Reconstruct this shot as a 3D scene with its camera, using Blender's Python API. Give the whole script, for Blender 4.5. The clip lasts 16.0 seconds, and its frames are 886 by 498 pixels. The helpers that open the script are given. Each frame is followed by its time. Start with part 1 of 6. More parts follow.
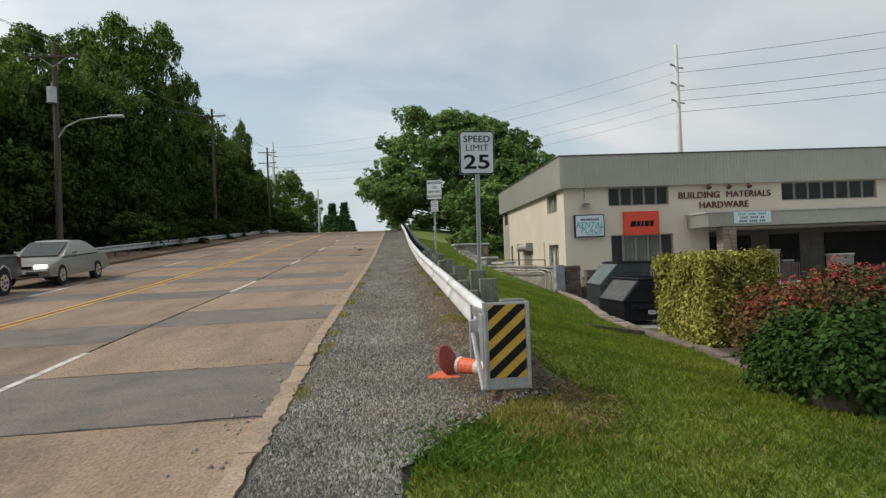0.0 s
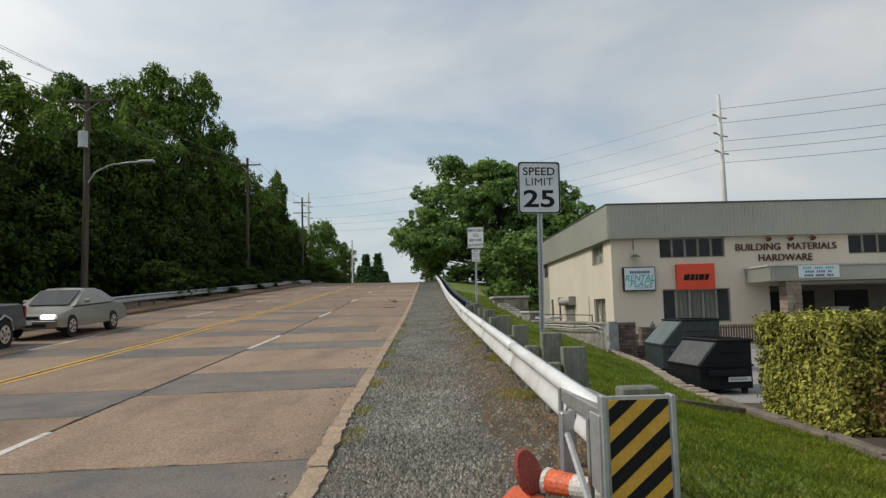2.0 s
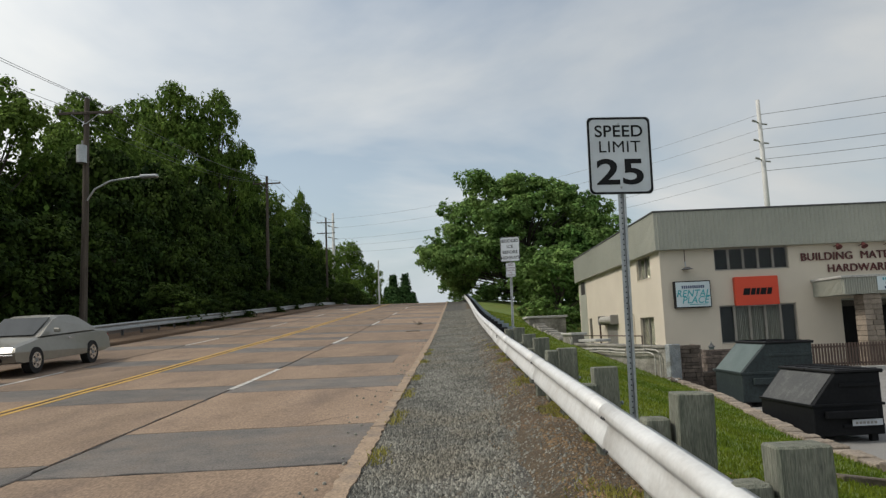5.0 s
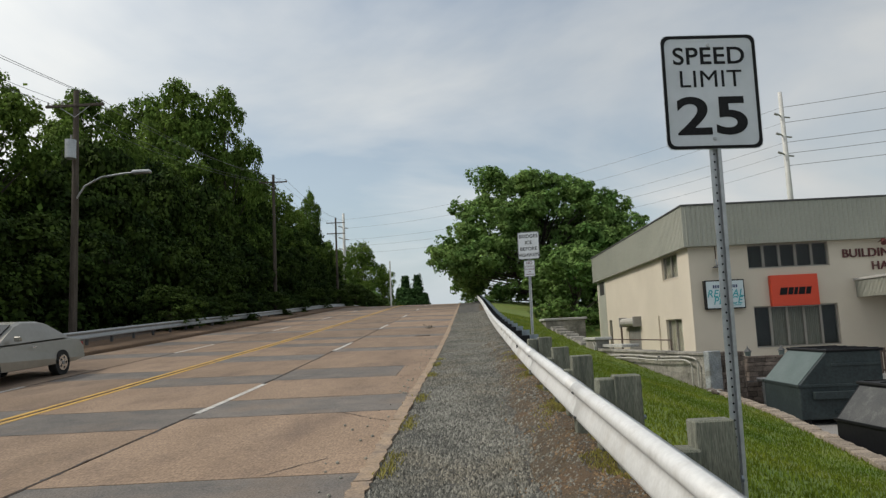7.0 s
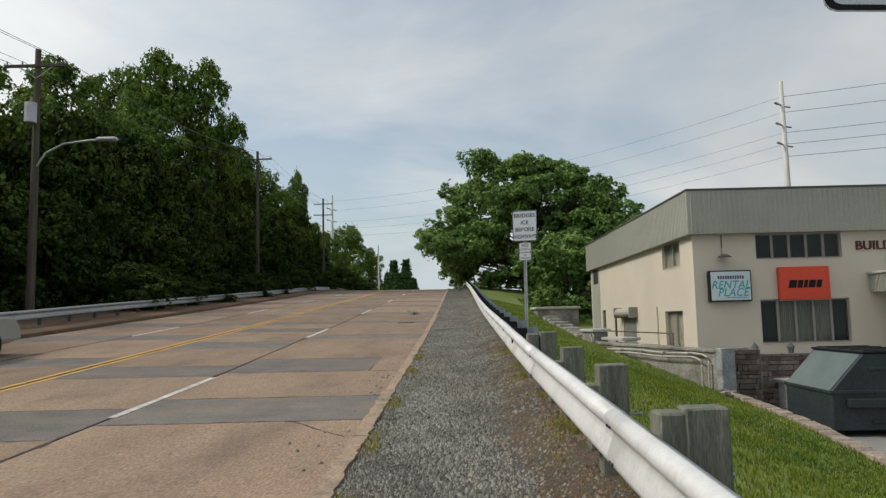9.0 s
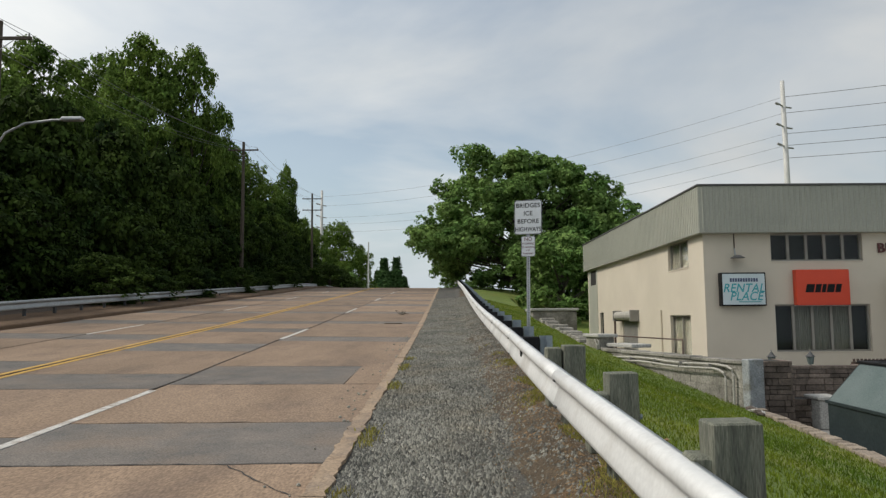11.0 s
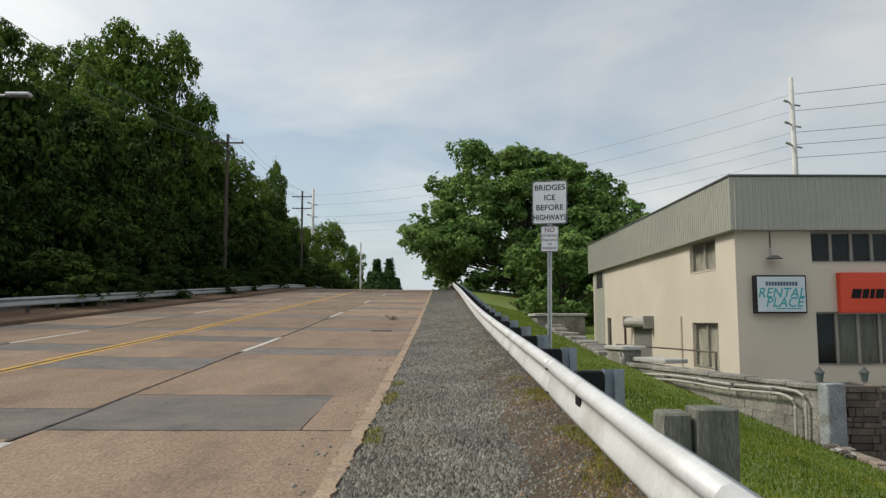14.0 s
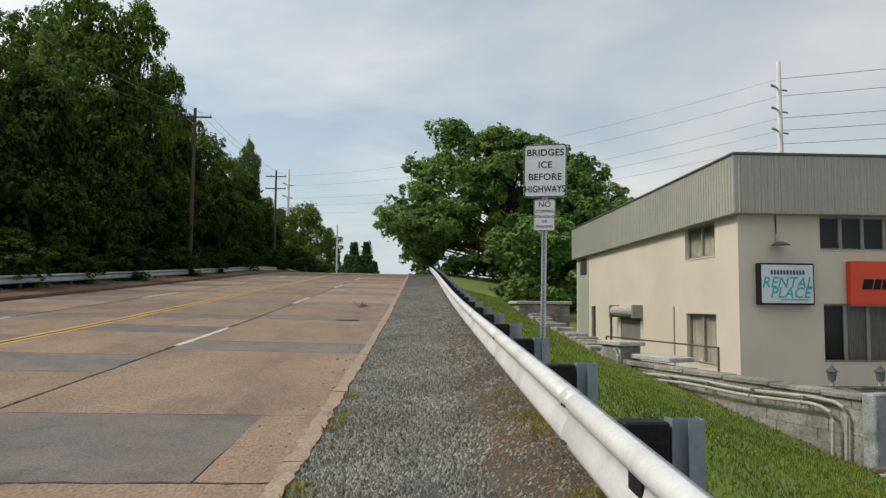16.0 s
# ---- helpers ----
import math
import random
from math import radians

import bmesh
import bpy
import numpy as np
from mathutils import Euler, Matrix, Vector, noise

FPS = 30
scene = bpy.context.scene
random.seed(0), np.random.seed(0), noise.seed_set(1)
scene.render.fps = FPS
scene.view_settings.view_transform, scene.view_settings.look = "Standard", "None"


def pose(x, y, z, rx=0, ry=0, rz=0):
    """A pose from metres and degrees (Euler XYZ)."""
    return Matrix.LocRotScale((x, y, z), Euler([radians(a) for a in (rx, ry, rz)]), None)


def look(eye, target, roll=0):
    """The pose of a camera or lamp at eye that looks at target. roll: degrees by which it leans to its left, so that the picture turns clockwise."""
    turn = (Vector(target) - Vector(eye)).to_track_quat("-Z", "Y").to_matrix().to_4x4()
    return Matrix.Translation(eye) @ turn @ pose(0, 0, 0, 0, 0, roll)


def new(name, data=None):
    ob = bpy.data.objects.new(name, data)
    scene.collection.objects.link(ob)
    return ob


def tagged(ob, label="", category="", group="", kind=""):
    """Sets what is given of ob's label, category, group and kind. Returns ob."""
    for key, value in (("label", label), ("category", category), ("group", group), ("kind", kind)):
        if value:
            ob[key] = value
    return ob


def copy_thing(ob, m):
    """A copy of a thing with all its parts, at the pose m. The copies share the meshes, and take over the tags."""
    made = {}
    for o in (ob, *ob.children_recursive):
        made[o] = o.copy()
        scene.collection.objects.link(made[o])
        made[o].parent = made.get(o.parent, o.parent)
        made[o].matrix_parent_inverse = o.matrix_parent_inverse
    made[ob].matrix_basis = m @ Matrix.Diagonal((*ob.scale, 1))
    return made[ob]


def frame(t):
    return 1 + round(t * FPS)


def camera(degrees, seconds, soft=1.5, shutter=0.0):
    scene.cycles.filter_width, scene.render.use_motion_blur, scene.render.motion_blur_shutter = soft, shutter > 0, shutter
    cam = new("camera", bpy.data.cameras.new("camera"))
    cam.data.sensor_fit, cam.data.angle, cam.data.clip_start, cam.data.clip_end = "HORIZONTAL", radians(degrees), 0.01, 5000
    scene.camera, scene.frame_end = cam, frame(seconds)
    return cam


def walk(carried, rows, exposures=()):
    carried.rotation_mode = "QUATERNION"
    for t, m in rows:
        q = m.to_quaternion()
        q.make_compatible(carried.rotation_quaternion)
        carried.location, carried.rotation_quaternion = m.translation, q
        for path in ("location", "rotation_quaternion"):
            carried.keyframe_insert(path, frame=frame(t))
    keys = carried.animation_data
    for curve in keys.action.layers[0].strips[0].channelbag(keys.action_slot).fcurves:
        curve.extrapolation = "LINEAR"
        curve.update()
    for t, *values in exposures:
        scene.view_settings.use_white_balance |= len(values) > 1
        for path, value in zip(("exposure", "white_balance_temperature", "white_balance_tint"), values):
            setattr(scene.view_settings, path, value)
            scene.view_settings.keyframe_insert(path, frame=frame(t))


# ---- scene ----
cam = camera(63.2, 16.0, 1.35)
PATH = [
    (0, (-0.026, 0.303, 1.536), (0.124, 2.297, 1.566), -2.2),
    (0.5, (-0.056, 0.932, 1.539), (0.039, 2.928, 1.633), -2.5),
    (1, (-0.084, 1.457, 1.555), (-0.001, 3.449, 1.715), -2.2),
    (1.5, (-0.115, 2.007, 1.6), (-0.076, 3.998, 1.78), -2.1),
    (2, (-0.172, 2.515, 1.613), (-0.109, 4.506, 1.79), -1.5),
    (2.5, (-0.196, 3.108, 1.628), (-0.115, 5.097, 1.821), -1.7),
    (3, (-0.214, 3.687, 1.662), (-0.124, 5.674, 1.872), -1.7),
    (3.5, (-0.201, 4.234, 1.686), (-0.118, 6.22, 1.904), -1.8),
    (4, (-0.177, 4.82, 1.684), (-0.165, 6.807, 1.912), -1.5),
    (6.5, (-0.088, 7.726, 1.897), (-0.107, 9.712, 2.134), -2.9),
    (7, (-0.097, 8.271, 1.906), (-0.143, 10.256, 2.144), -2.6),
    (7.5, (-0.09, 8.791, 1.915), (-0.148, 10.777, 2.142), -2.3),
    (8, (-0.072, 9.331, 1.946), (-0.158, 11.318, 2.162), -1.6),
    (8.5, (-0.084, 9.874, 1.972), (-0.148, 11.864, 2.155), -1.7),
    (9, (-0.056, 10.387, 1.976), (-0.075, 12.377, 2.174), -1.3),
    (11.5, (-0.104, 13.121, 2.102), (-0.101, 15.112, 2.294), -0.3),
    (12, (-0.098, 13.696, 2.151), (-0.138, 15.687, 2.338), -0.1),
    (12.5, (-0.121, 14.21, 2.183), (-0.139, 16.202, 2.365), 0.1),
    (13, (-0.141, 14.759, 2.214), (-0.172, 16.75, 2.404), 0.2),
    (13.5, (-0.172, 15.301, 2.207), (-0.162, 17.292, 2.399), 0.2),
    (14, (-0.189, 15.81, 2.213), (-0.165, 17.8, 2.413), 0.0),
    (14.5, (-0.141, 16.417, 2.268), (-0.112, 18.403, 2.499), -0.1),
    (15, (-0.116, 16.984, 2.296), (-0.017, 18.973, 2.489), -0.1),
    (15.5, (-0.073, 17.555, 2.298), (0.023, 19.545, 2.475), 0.4),
    (16, (-0.054, 18.102, 2.34), (0.03, 20.094, 2.497), 0.6),
]
walk(cam, [(t, look(eye, target, roll)) for t, eye, target, roll in PATH], [(0, 0.0), (1, -0.03), (3, -0.14), (4, -0.14), (8.5, -0.12), (11.5, -0.08), (13.5, -0.04), (16, 0.0)])

# ---- sky, sun and exposure ----
SUN_ELEV, SUN_FROM = 46.0, 270.0
world = bpy.data.worlds.new("overcast_sky")
scene.world = world
world.use_nodes = True
wn, wl = world.node_tree.nodes, world.node_tree.links
wn.clear()
w_out = wn.new("ShaderNodeOutputWorld")
w_bg = wn.new("ShaderNodeBackground")
w_sky = wn.new("ShaderNodeTexSky")
w_sky.sky_type = "NISHITA"
w_sky.sun_disc = False
w_sky.sun_elevation = radians(SUN_ELEV)
w_sky.sun_rotation = radians(SUN_FROM)
w_sky.air_density, w_sky.dust_density = 1.0, 2.0
w_gain = wn.new("ShaderNodeMixRGB")
w_gain.blend_type = "MULTIPLY"
w_gain.inputs["Fac"].default_value = 1.0
w_gain.inputs["Color2"].default_value = (1.42, 1.56, 1.50, 1)
w_co = wn.new("ShaderNodeTexCoord")
w_sep = wn.new("ShaderNodeSeparateXYZ")
w_up = wn.new("ShaderNodeMath")
w_up.operation = "ADD"
w_up.inputs[1].default_value = 0.22
w_dx, w_dy = wn.new("ShaderNodeMath"), wn.new("ShaderNodeMath")
w_dx.operation = w_dy.operation = "DIVIDE"
w_com = wn.new("ShaderNodeCombineXYZ")
w_map = wn.new("ShaderNodeMapping")
w_map.inputs["Rotation"].default_value = (0, 0, radians(28))
w_map.inputs["Scale"].default_value = (0.7, 0.95, 1)
w_no = wn.new("ShaderNodeTexNoise")
w_no.inputs["Scale"].default_value = 0.85
w_no.inputs["Detail"].default_value = 7
w_no.inputs["Roughness"].default_value = 0.52
w_no.inputs["Distortion"].default_value = 0.5
w_cr = wn.new("ShaderNodeValToRGB")
w_cr.color_ramp.elements[0].position = 0.40
w_cr.color_ramp.elements[0].color = (0.32, 0.32, 0.32, 1)
w_cr.color_ramp.elements[1].position = 0.60
w_cr.color_ramp.elements[1].color = (0.95, 0.95, 0.95, 1)
w_no2 = wn.new("ShaderNodeTexNoise")
w_no2.inputs["Scale"].default_value = 1.1
w_no2.inputs["Detail"].default_value = 4
w_cc = wn.new("ShaderNodeValToRGB")
w_cc.color_ramp.elements[0].position = 0.35
w_cc.color_ramp.elements[0].color = (9.0, 9.25, 9.2, 1)
w_cc.color_ramp.elements[1].position = 0.68
w_cc.color_ramp.elements[1].color = (11.1, 11.2, 11.0, 1)
w_mix = wn.new("ShaderNodeMixRGB")
wl.new(w_co.outputs["Generated"], w_sep.inputs[0])
wl.new(w_sep.outputs["Z"], w_up.inputs[0])
wl.new(w_sep.outputs["X"], w_dx.inputs[0])
wl.new(w_up.outputs[0], w_dx.inputs[1])
wl.new(w_sep.outputs["Y"], w_dy.inputs[0])
wl.new(w_up.outputs[0], w_dy.inputs[1])
wl.new(w_dx.outputs[0], w_com.inputs["X"])
wl.new(w_dy.outputs[0], w_com.inputs["Y"])
wl.new(w_com.outputs[0], w_map.inputs["Vector"])
wl.new(w_map.outputs[0], w_no.inputs["Vector"])
wl.new(w_map.outputs[0], w_no2.inputs["Vector"])
wl.new(w_no.outputs["Fac"], w_cr.inputs["Fac"])
wl.new(w_no2.outputs["Fac"], w_cc.inputs["Fac"])
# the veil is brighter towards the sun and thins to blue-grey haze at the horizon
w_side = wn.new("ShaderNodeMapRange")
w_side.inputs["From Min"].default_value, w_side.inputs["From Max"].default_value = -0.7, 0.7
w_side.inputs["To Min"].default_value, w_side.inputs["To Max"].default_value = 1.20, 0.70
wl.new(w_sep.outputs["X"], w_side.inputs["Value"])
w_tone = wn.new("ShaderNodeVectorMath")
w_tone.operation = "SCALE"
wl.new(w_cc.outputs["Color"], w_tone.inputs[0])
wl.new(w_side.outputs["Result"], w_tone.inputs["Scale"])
w_low = wn.new("ShaderNodeMapRange")
w_low.inputs["From Min"].default_value, w_low.inputs["From Max"].default_value = 0.02, 0.17
w_low.inputs["To Min"].default_value, w_low.inputs["To Max"].default_value = 0.85, 0.0
wl.new(w_sep.outputs["Z"], w_low.inputs["Value"])
w_haze = wn.new("ShaderNodeMixRGB")
w_haze.inputs["Color2"].default_value = (6.1, 7.1, 7.8, 1)
wl.new(w_low.outputs["Result"], w_haze.inputs["Fac"])
wl.new(w_sky.outputs["Color"], w_gain.inputs["Color1"])
wl.new(w_cr.outputs["Color"], w_mix.inputs["Fac"])
wl.new(w_gain.outputs["Color"], w_mix.inputs["Color1"])
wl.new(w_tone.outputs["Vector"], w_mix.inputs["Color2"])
wl.new(w_mix.outputs["Color"], w_haze.inputs["Color1"])
wl.new(w_haze.outputs["Color"], w_bg.inputs["Color"])
w_bg.inputs["Strength"].default_value = 0.087
wl.new(w_bg.outputs[0], w_out.inputs[0])

sun_data = bpy.data.lights.new("sun", "SUN")
sun_data.energy, sun_data.angle, sun_data.color = 2.6, radians(10), (1.0, 0.94, 0.84)
sun = new("sun", sun_data)
a, e = radians(SUN_FROM), radians(SUN_ELEV)
sun.matrix_world = look((0, 0, 60), (-math.sin(a) * math.cos(e), -math.cos(a) * math.cos(e), 60 - math.sin(e)))


# ---- materials ----
def mat(name, c1, c2, scale=3.0, rough=0.8, bump=0.0, bump_scale=60.0, metal=0.0, fine=0.35, space="Position", stain=None, stain_scale=0.4, vary=0.0, island=False, stretch=None, spec=0.5):
    """A surface whose colour drifts between c1 and c2 at a coarse scale, with grain, relief and an optional stain."""
    m = bpy.data.materials.new(name)
    m.use_nodes = True
    n, l = m.node_tree.nodes, m.node_tree.links
    b = n["Principled BSDF"]
    if space == "Position":
        vec = n.new("ShaderNodeNewGeometry").outputs["Position"]
    else:
        vec = n.new("ShaderNodeTexCoord").outputs["Object"]
    if stretch:
        mp = n.new("ShaderNodeMapping")
        mp.inputs["Scale"].default_value = stretch
        l.new(vec, mp.inputs["Vector"])
        vec = mp.outputs[0]
    n1 = n.new("ShaderNodeTexNoise")
    n1.inputs["Scale"].default_value = scale
    n1.inputs["Detail"].default_value = 6
    n1.inputs["Roughness"].default_value = 0.6
    l.new(vec, n1.inputs["Vector"])
    r1 = n.new("ShaderNodeValToRGB")
    r1.color_ramp.elements[0].position, r1.color_ramp.elements[1].position = 0.32, 0.68
    r1.color_ramp.elements[0].color, r1.color_ramp.elements[1].color = (*c1, 1), (*c2, 1)
    l.new(n1.outputs["Fac"], r1.inputs["Fac"])
    col = r1.outputs["Color"]
    n2 = n.new("ShaderNodeTexNoise")
    n2.inputs["Scale"].default_value = bump_scale
    n2.inputs["Detail"].default_value = 4
    l.new(vec, n2.inputs["Vector"])
    if stain:
        n3 = n.new("ShaderNodeTexNoise")
        n3.inputs["Scale"].default_value = stain_scale
        n3.inputs["Detail"].default_value = 7
        n3.inputs["Roughness"].default_value = 0.65
        l.new(vec, n3.inputs["Vector"])
        r3 = n.new("ShaderNodeValToRGB")
        r3.color_ramp.elements[0].position, r3.color_ramp.elements[1].position = 0.5, 0.66
        r3.color_ramp.elements[0].color, r3.color_ramp.elements[1].color = (0, 0, 0, 1), (0.75, 0.75, 0.75, 1)
        l.new(n3.outputs["Fac"], r3.inputs["Fac"])
        mx = n.new("ShaderNodeMixRGB")
        mx.inputs["Color2"].default_value = (*stain, 1)
        l.new(r3.outputs["Color"], mx.inputs["Fac"])
        l.new(col, mx.inputs["Color1"])
        col = mx.outputs["Color"]
    if fine:
        g = n.new("ShaderNodeMapRange")
        g.inputs["From Min"].default_value, g.inputs["From Max"].default_value = 0.3, 0.7
        g.inputs["To Min"].default_value, g.inputs["To Max"].default_value = 1 - fine, 1 + fine
        l.new(n2.outputs["Fac"], g.inputs["Value"])
        mg = n.new("ShaderNodeVectorMath")
        mg.operation = "SCALE"
        l.new(col, mg.inputs[0])
        l.new(g.outputs["Result"], mg.inputs["Scale"])
        col = mg.outputs["Vector"]
    if vary:
        rnd = n.new("ShaderNodeNewGeometry").outputs["Random Per Island"] if island else n.new("ShaderNodeObjectInfo").outputs["Random"]
        v = n.new("ShaderNodeMapRange")
        v.inputs["To Min"].default_value, v.inputs["To Max"].default_value = 1 - vary, 1 + vary
        l.new(rnd, v.inputs["Value"])
        mv = n.new("ShaderNodeVectorMath")
        mv.operation = "SCALE"
        l.new(col, mv.inputs[0])
        l.new(v.outputs["Result"], mv.inputs["Scale"])
        col = mv.outputs["Vector"]
    l.new(col, b.inputs["Base Color"])
    b.inputs["Roughness"].default_value = rough
    b.inputs["Metallic"].default_value = metal
    b.inputs["Specular IOR Level"].default_value = spec
    if bump:
        bp = n.new("ShaderNodeBump")
        bp.inputs["Strength"].default_value = bump
        bp.inputs["Distance"].default_value = 0.02
        l.new(n2.outputs["Fac"], bp.inputs["Height"])
        l.new(bp.outputs["Normal"], b.inputs["Normal"])
    return m


def leaf_mat(name, c1, c2, vary=0.45, through_light=0.25):
    """Foliage: a leaf's own shade, a coarse drift over the crown, and light let through the blade."""
    m = mat(name, c1, c2, 0.35, 0.8, 0.0, 3.0, fine=0.25, vary=vary, island=True, spec=0.08)
    n, l = m.node_tree.nodes, m.node_tree.links
    b, out = n["Principled BSDF"], n["Material Output"]
    tr = n.new("ShaderNodeBsdfTranslucent")
    l.new(b.inputs["Base Color"].links[0].from_socket, tr.inputs["Color"])
    ms = n.new("ShaderNodeMixShader")
    ms.inputs["Fac"].default_value = through_light
    l.new(b.outputs[0], ms.inputs[1])
    l.new(tr.outputs[0], ms.inputs[2])
    l.new(ms.outputs[0], out.inputs["Surface"])
    return m


M_SLAB = mat("concrete_slab", (0.205, 0.141, 0.094), (0.275, 0.193, 0.132), 1.1, 0.88, 0.25, 48, fine=0.34, stain=(0.135, 0.094, 0.069), stain_scale=0.8, vary=0.14, stretch=(1, 0.4, 1))
M_PATCH = mat("asphalt_patch", (0.102, 0.096, 0.090), (0.180, 0.155, 0.134), 1.6, 0.85, 0.3, 55, fine=0.38, stain=(0.185, 0.145, 0.113), stain_scale=0.9, vary=0.12)
M_JOINT = mat("tar_joint", (0.035, 0.03, 0.028), (0.06, 0.05, 0.045), 6, 0.8, 0.2)
M_CURB = mat("concrete_curb", (0.29, 0.210, 0.142), (0.37, 0.275, 0.192), 3, 0.9, 0.4, 40, stain=(0.16, 0.13, 0.11), stain_scale=2.5)
M_WHITE_LINE = mat("worn_white_paint", (0.42, 0.40, 0.37), (0.62, 0.60, 0.57), 5, 0.7, 0.1, 50, fine=0.2, stain=(0.23, 0.17, 0.125), stain_scale=5.5)
M_YELLOW_LINE = mat("worn_yellow_paint", (0.47, 0.27, 0.05), (0.58, 0.345, 0.07), 5, 0.7, 0.1, 50, fine=0.2, stain=(0.25, 0.165, 0.085), stain_scale=2.2)
M_GRAVEL_BED = mat("gravel_bed", (0.055, 0.054, 0.050), (0.10, 0.096, 0.086), 1.3, 0.95, 1.0, 75, fine=0.7, stain=(0.15, 0.125, 0.09), stain_scale=0.9)
M_STONE = mat("crushed_stone", (0.124, 0.122, 0.106), (0.230, 0.223, 0.193), 1.0, 0.9, 0.2, 90, fine=0.3, vary=0.6, island=True, stain=(0.20, 0.18, 0.14), stain_scale=0.8)
M_CLOD = mat("soil_clod", (0.082, 0.058, 0.034), (0.235, 0.150, 0.078), 1.5, 0.95, 0.4, 60, fine=0.3, vary=0.5, island=True)
M_MULCH = mat("bark_mulch", (0.05, 0.036, 0.026), (0.095, 0.07, 0.052), 2, 0.95, 0.9, 40, fine=0.5)
M_EDGE = mat("old_landscape_timber", (0.10, 0.08, 0.062), (0.18, 0.15, 0.118), 4, 0.95, 0.5, 30, fine=0.3, vary=0.2)
M_SOIL = mat("dry_soil", (0.085, 0.050, 0.026), (0.15, 0.090, 0.048), 1.5, 0.95, 0.8, 35, fine=0.4)
M_SOIL_GRIT = mat("gritty_soil", (0.058, 0.042, 0.026), (0.105, 0.076, 0.046), 2.5, 0.95, 1.0, 60, fine=0.6, stain=(0.13, 0.078, 0.04), stain_scale=1.2)
M_LAWN = mat("mown_grass", (0.085, 0.140, 0.018), (0.145, 0.190, 0.030), 0.7, 0.9, 0.9, 40, fine=0.5, stain=(0.20, 0.19, 0.05), stain_scale=0.55)
M_BLADE = leaf_mat("grass_blade", (0.085, 0.142, 0.016), (0.200, 0.235, 0.030), 0.35, 0.4)
M_DRY = leaf_mat("dry_grass_blade", (0.23, 0.22, 0.05), (0.34, 0.30, 0.085), 0.35, 0.3)
M_WEED = leaf_mat("weed_leaf", (0.065, 0.14, 0.02), (0.12, 0.20, 0.032), 0.4, 0.3)
M_LOT = mat("parking_asphalt", (0.20, 0.19, 0.18), (0.27, 0.26, 0.245), 0.8, 0.9, 0.3, 60, fine=0.2)
M_STUCCO = mat("cream_stucco", (0.55, 0.49, 0.40), (0.62, 0.555, 0.455), 0.35, 0.9, 0.15, 35, fine=0.05)
M_FASCIA = mat("grey_green_metal_siding", (0.32, 0.325, 0.275), (0.37, 0.37, 0.315), 0.5, 0.6, 0.05, 12, fine=0.06)
M_COPING = mat("dark_metal_coping", (0.06, 0.06, 0.06), (0.09, 0.09, 0.085), 2, 0.5)
M_FRAME = mat("window_frame_metal", (0.24, 0.22, 0.19), (0.30, 0.28, 0.24), 2, 0.5)
# the canopy's shade on the entrance wall is put into this colour
M_ENTRY = mat("canopy_shaded_entrance", (0.15, 0.135, 0.115), (0.22, 0.20, 0.17), 1.2, 0.9, 0.2, 25)
# near-black for the shade of unlit rooms; wall cores and side door share it
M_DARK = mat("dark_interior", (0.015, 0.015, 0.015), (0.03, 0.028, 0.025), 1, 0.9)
M_CURTAIN = mat("pale_curtain", (0.30, 0.27, 0.215), (0.44, 0.395, 0.32), 2, 0.9, 0.2, 20, stretch=(6, 6, 0.4))
M_GALV = mat("galvanised_steel", (0.40, 0.41, 0.42), (0.52, 0.53, 0.54), 4, 0.45, 0.05, 25, metal=0.6, fine=0.1, stain=(0.30, 0.31, 0.32), stain_scale=2.0)
M_RAIL = mat("weathered_white_rail", (0.62, 0.62, 0.61), (0.73, 0.73, 0.72), 2.0, 0.55, 0.05, 30, metal=0.15, fine=0.06, stain=(0.50, 0.48, 0.45), stain_scale=1.4)
M_LEFT_RAIL = mat("grey_steel_rail", (0.36, 0.37, 0.37), (0.45, 0.46, 0.46), 2.0, 0.5, 0.0, metal=0.5)
M_POST_STEEL = mat("blue_grey_steel_post", (0.22, 0.26, 0.30), (0.31, 0.35, 0.39), 3.0, 0.5, 0.05, 20, metal=0.4, fine=0.1)
M_DARK_POST = mat("dark_weathered_post", (0.05, 0.052, 0.055), (0.085, 0.088, 0.09), 3, 0.7)
M_BLOCK = mat("black_plastic_block", (0.010, 0.010, 0.011), (0.018, 0.018, 0.020), 4, 0.7, spec=0.2)
M_TIMBER = mat("grey_green_treated_timber", (0.115, 0.125, 0.095), (0.215, 0.215, 0.17), 5, 0.9, 0.5, 40, fine=0.35, stretch=(5, 5, 0.5), stain=(0.10, 0.105, 0.085), stain_scale=3)
M_GALV_DULL = mat("dull_galvanised_steel", (0.20, 0.20, 0.195), (0.29, 0.29, 0.28), 5, 0.6, 0.1, 30, metal=0.3, fine=0.15, stain=(0.24, 0.21, 0.17), stain_scale=3.0)
M_TIMBER_END = mat("cut_timber_end", (0.30, 0.25, 0.17), (0.38, 0.33, 0.24), 8, 0.9, 0.4, 60)
M_POLE = mat("utility_pole_wood", (0.06, 0.047, 0.036), (0.115, 0.092, 0.072), 2, 0.9, 0.4, 30, stretch=(4, 4, 0.3))
M_BARK = mat("tree_bark", (0.055, 0.045, 0.035), (0.10, 0.085, 0.065), 3, 0.95, 0.6, 14, stretch=(3, 3, 0.6))
M_MONO = mat("pale_steel_pole", (0.46, 0.455, 0.43), (0.54, 0.53, 0.50), 1, 0.6)
M_WIRE = mat("cable", (0.11, 0.11, 0.115), (0.15, 0.15, 0.155), 1, 0.6)
M_SIGN = mat("sign_white_sheeting", (0.50, 0.53, 0.57), (0.58, 0.61, 0.65), 3, 0.5, fine=0.06, bump_scale=8)
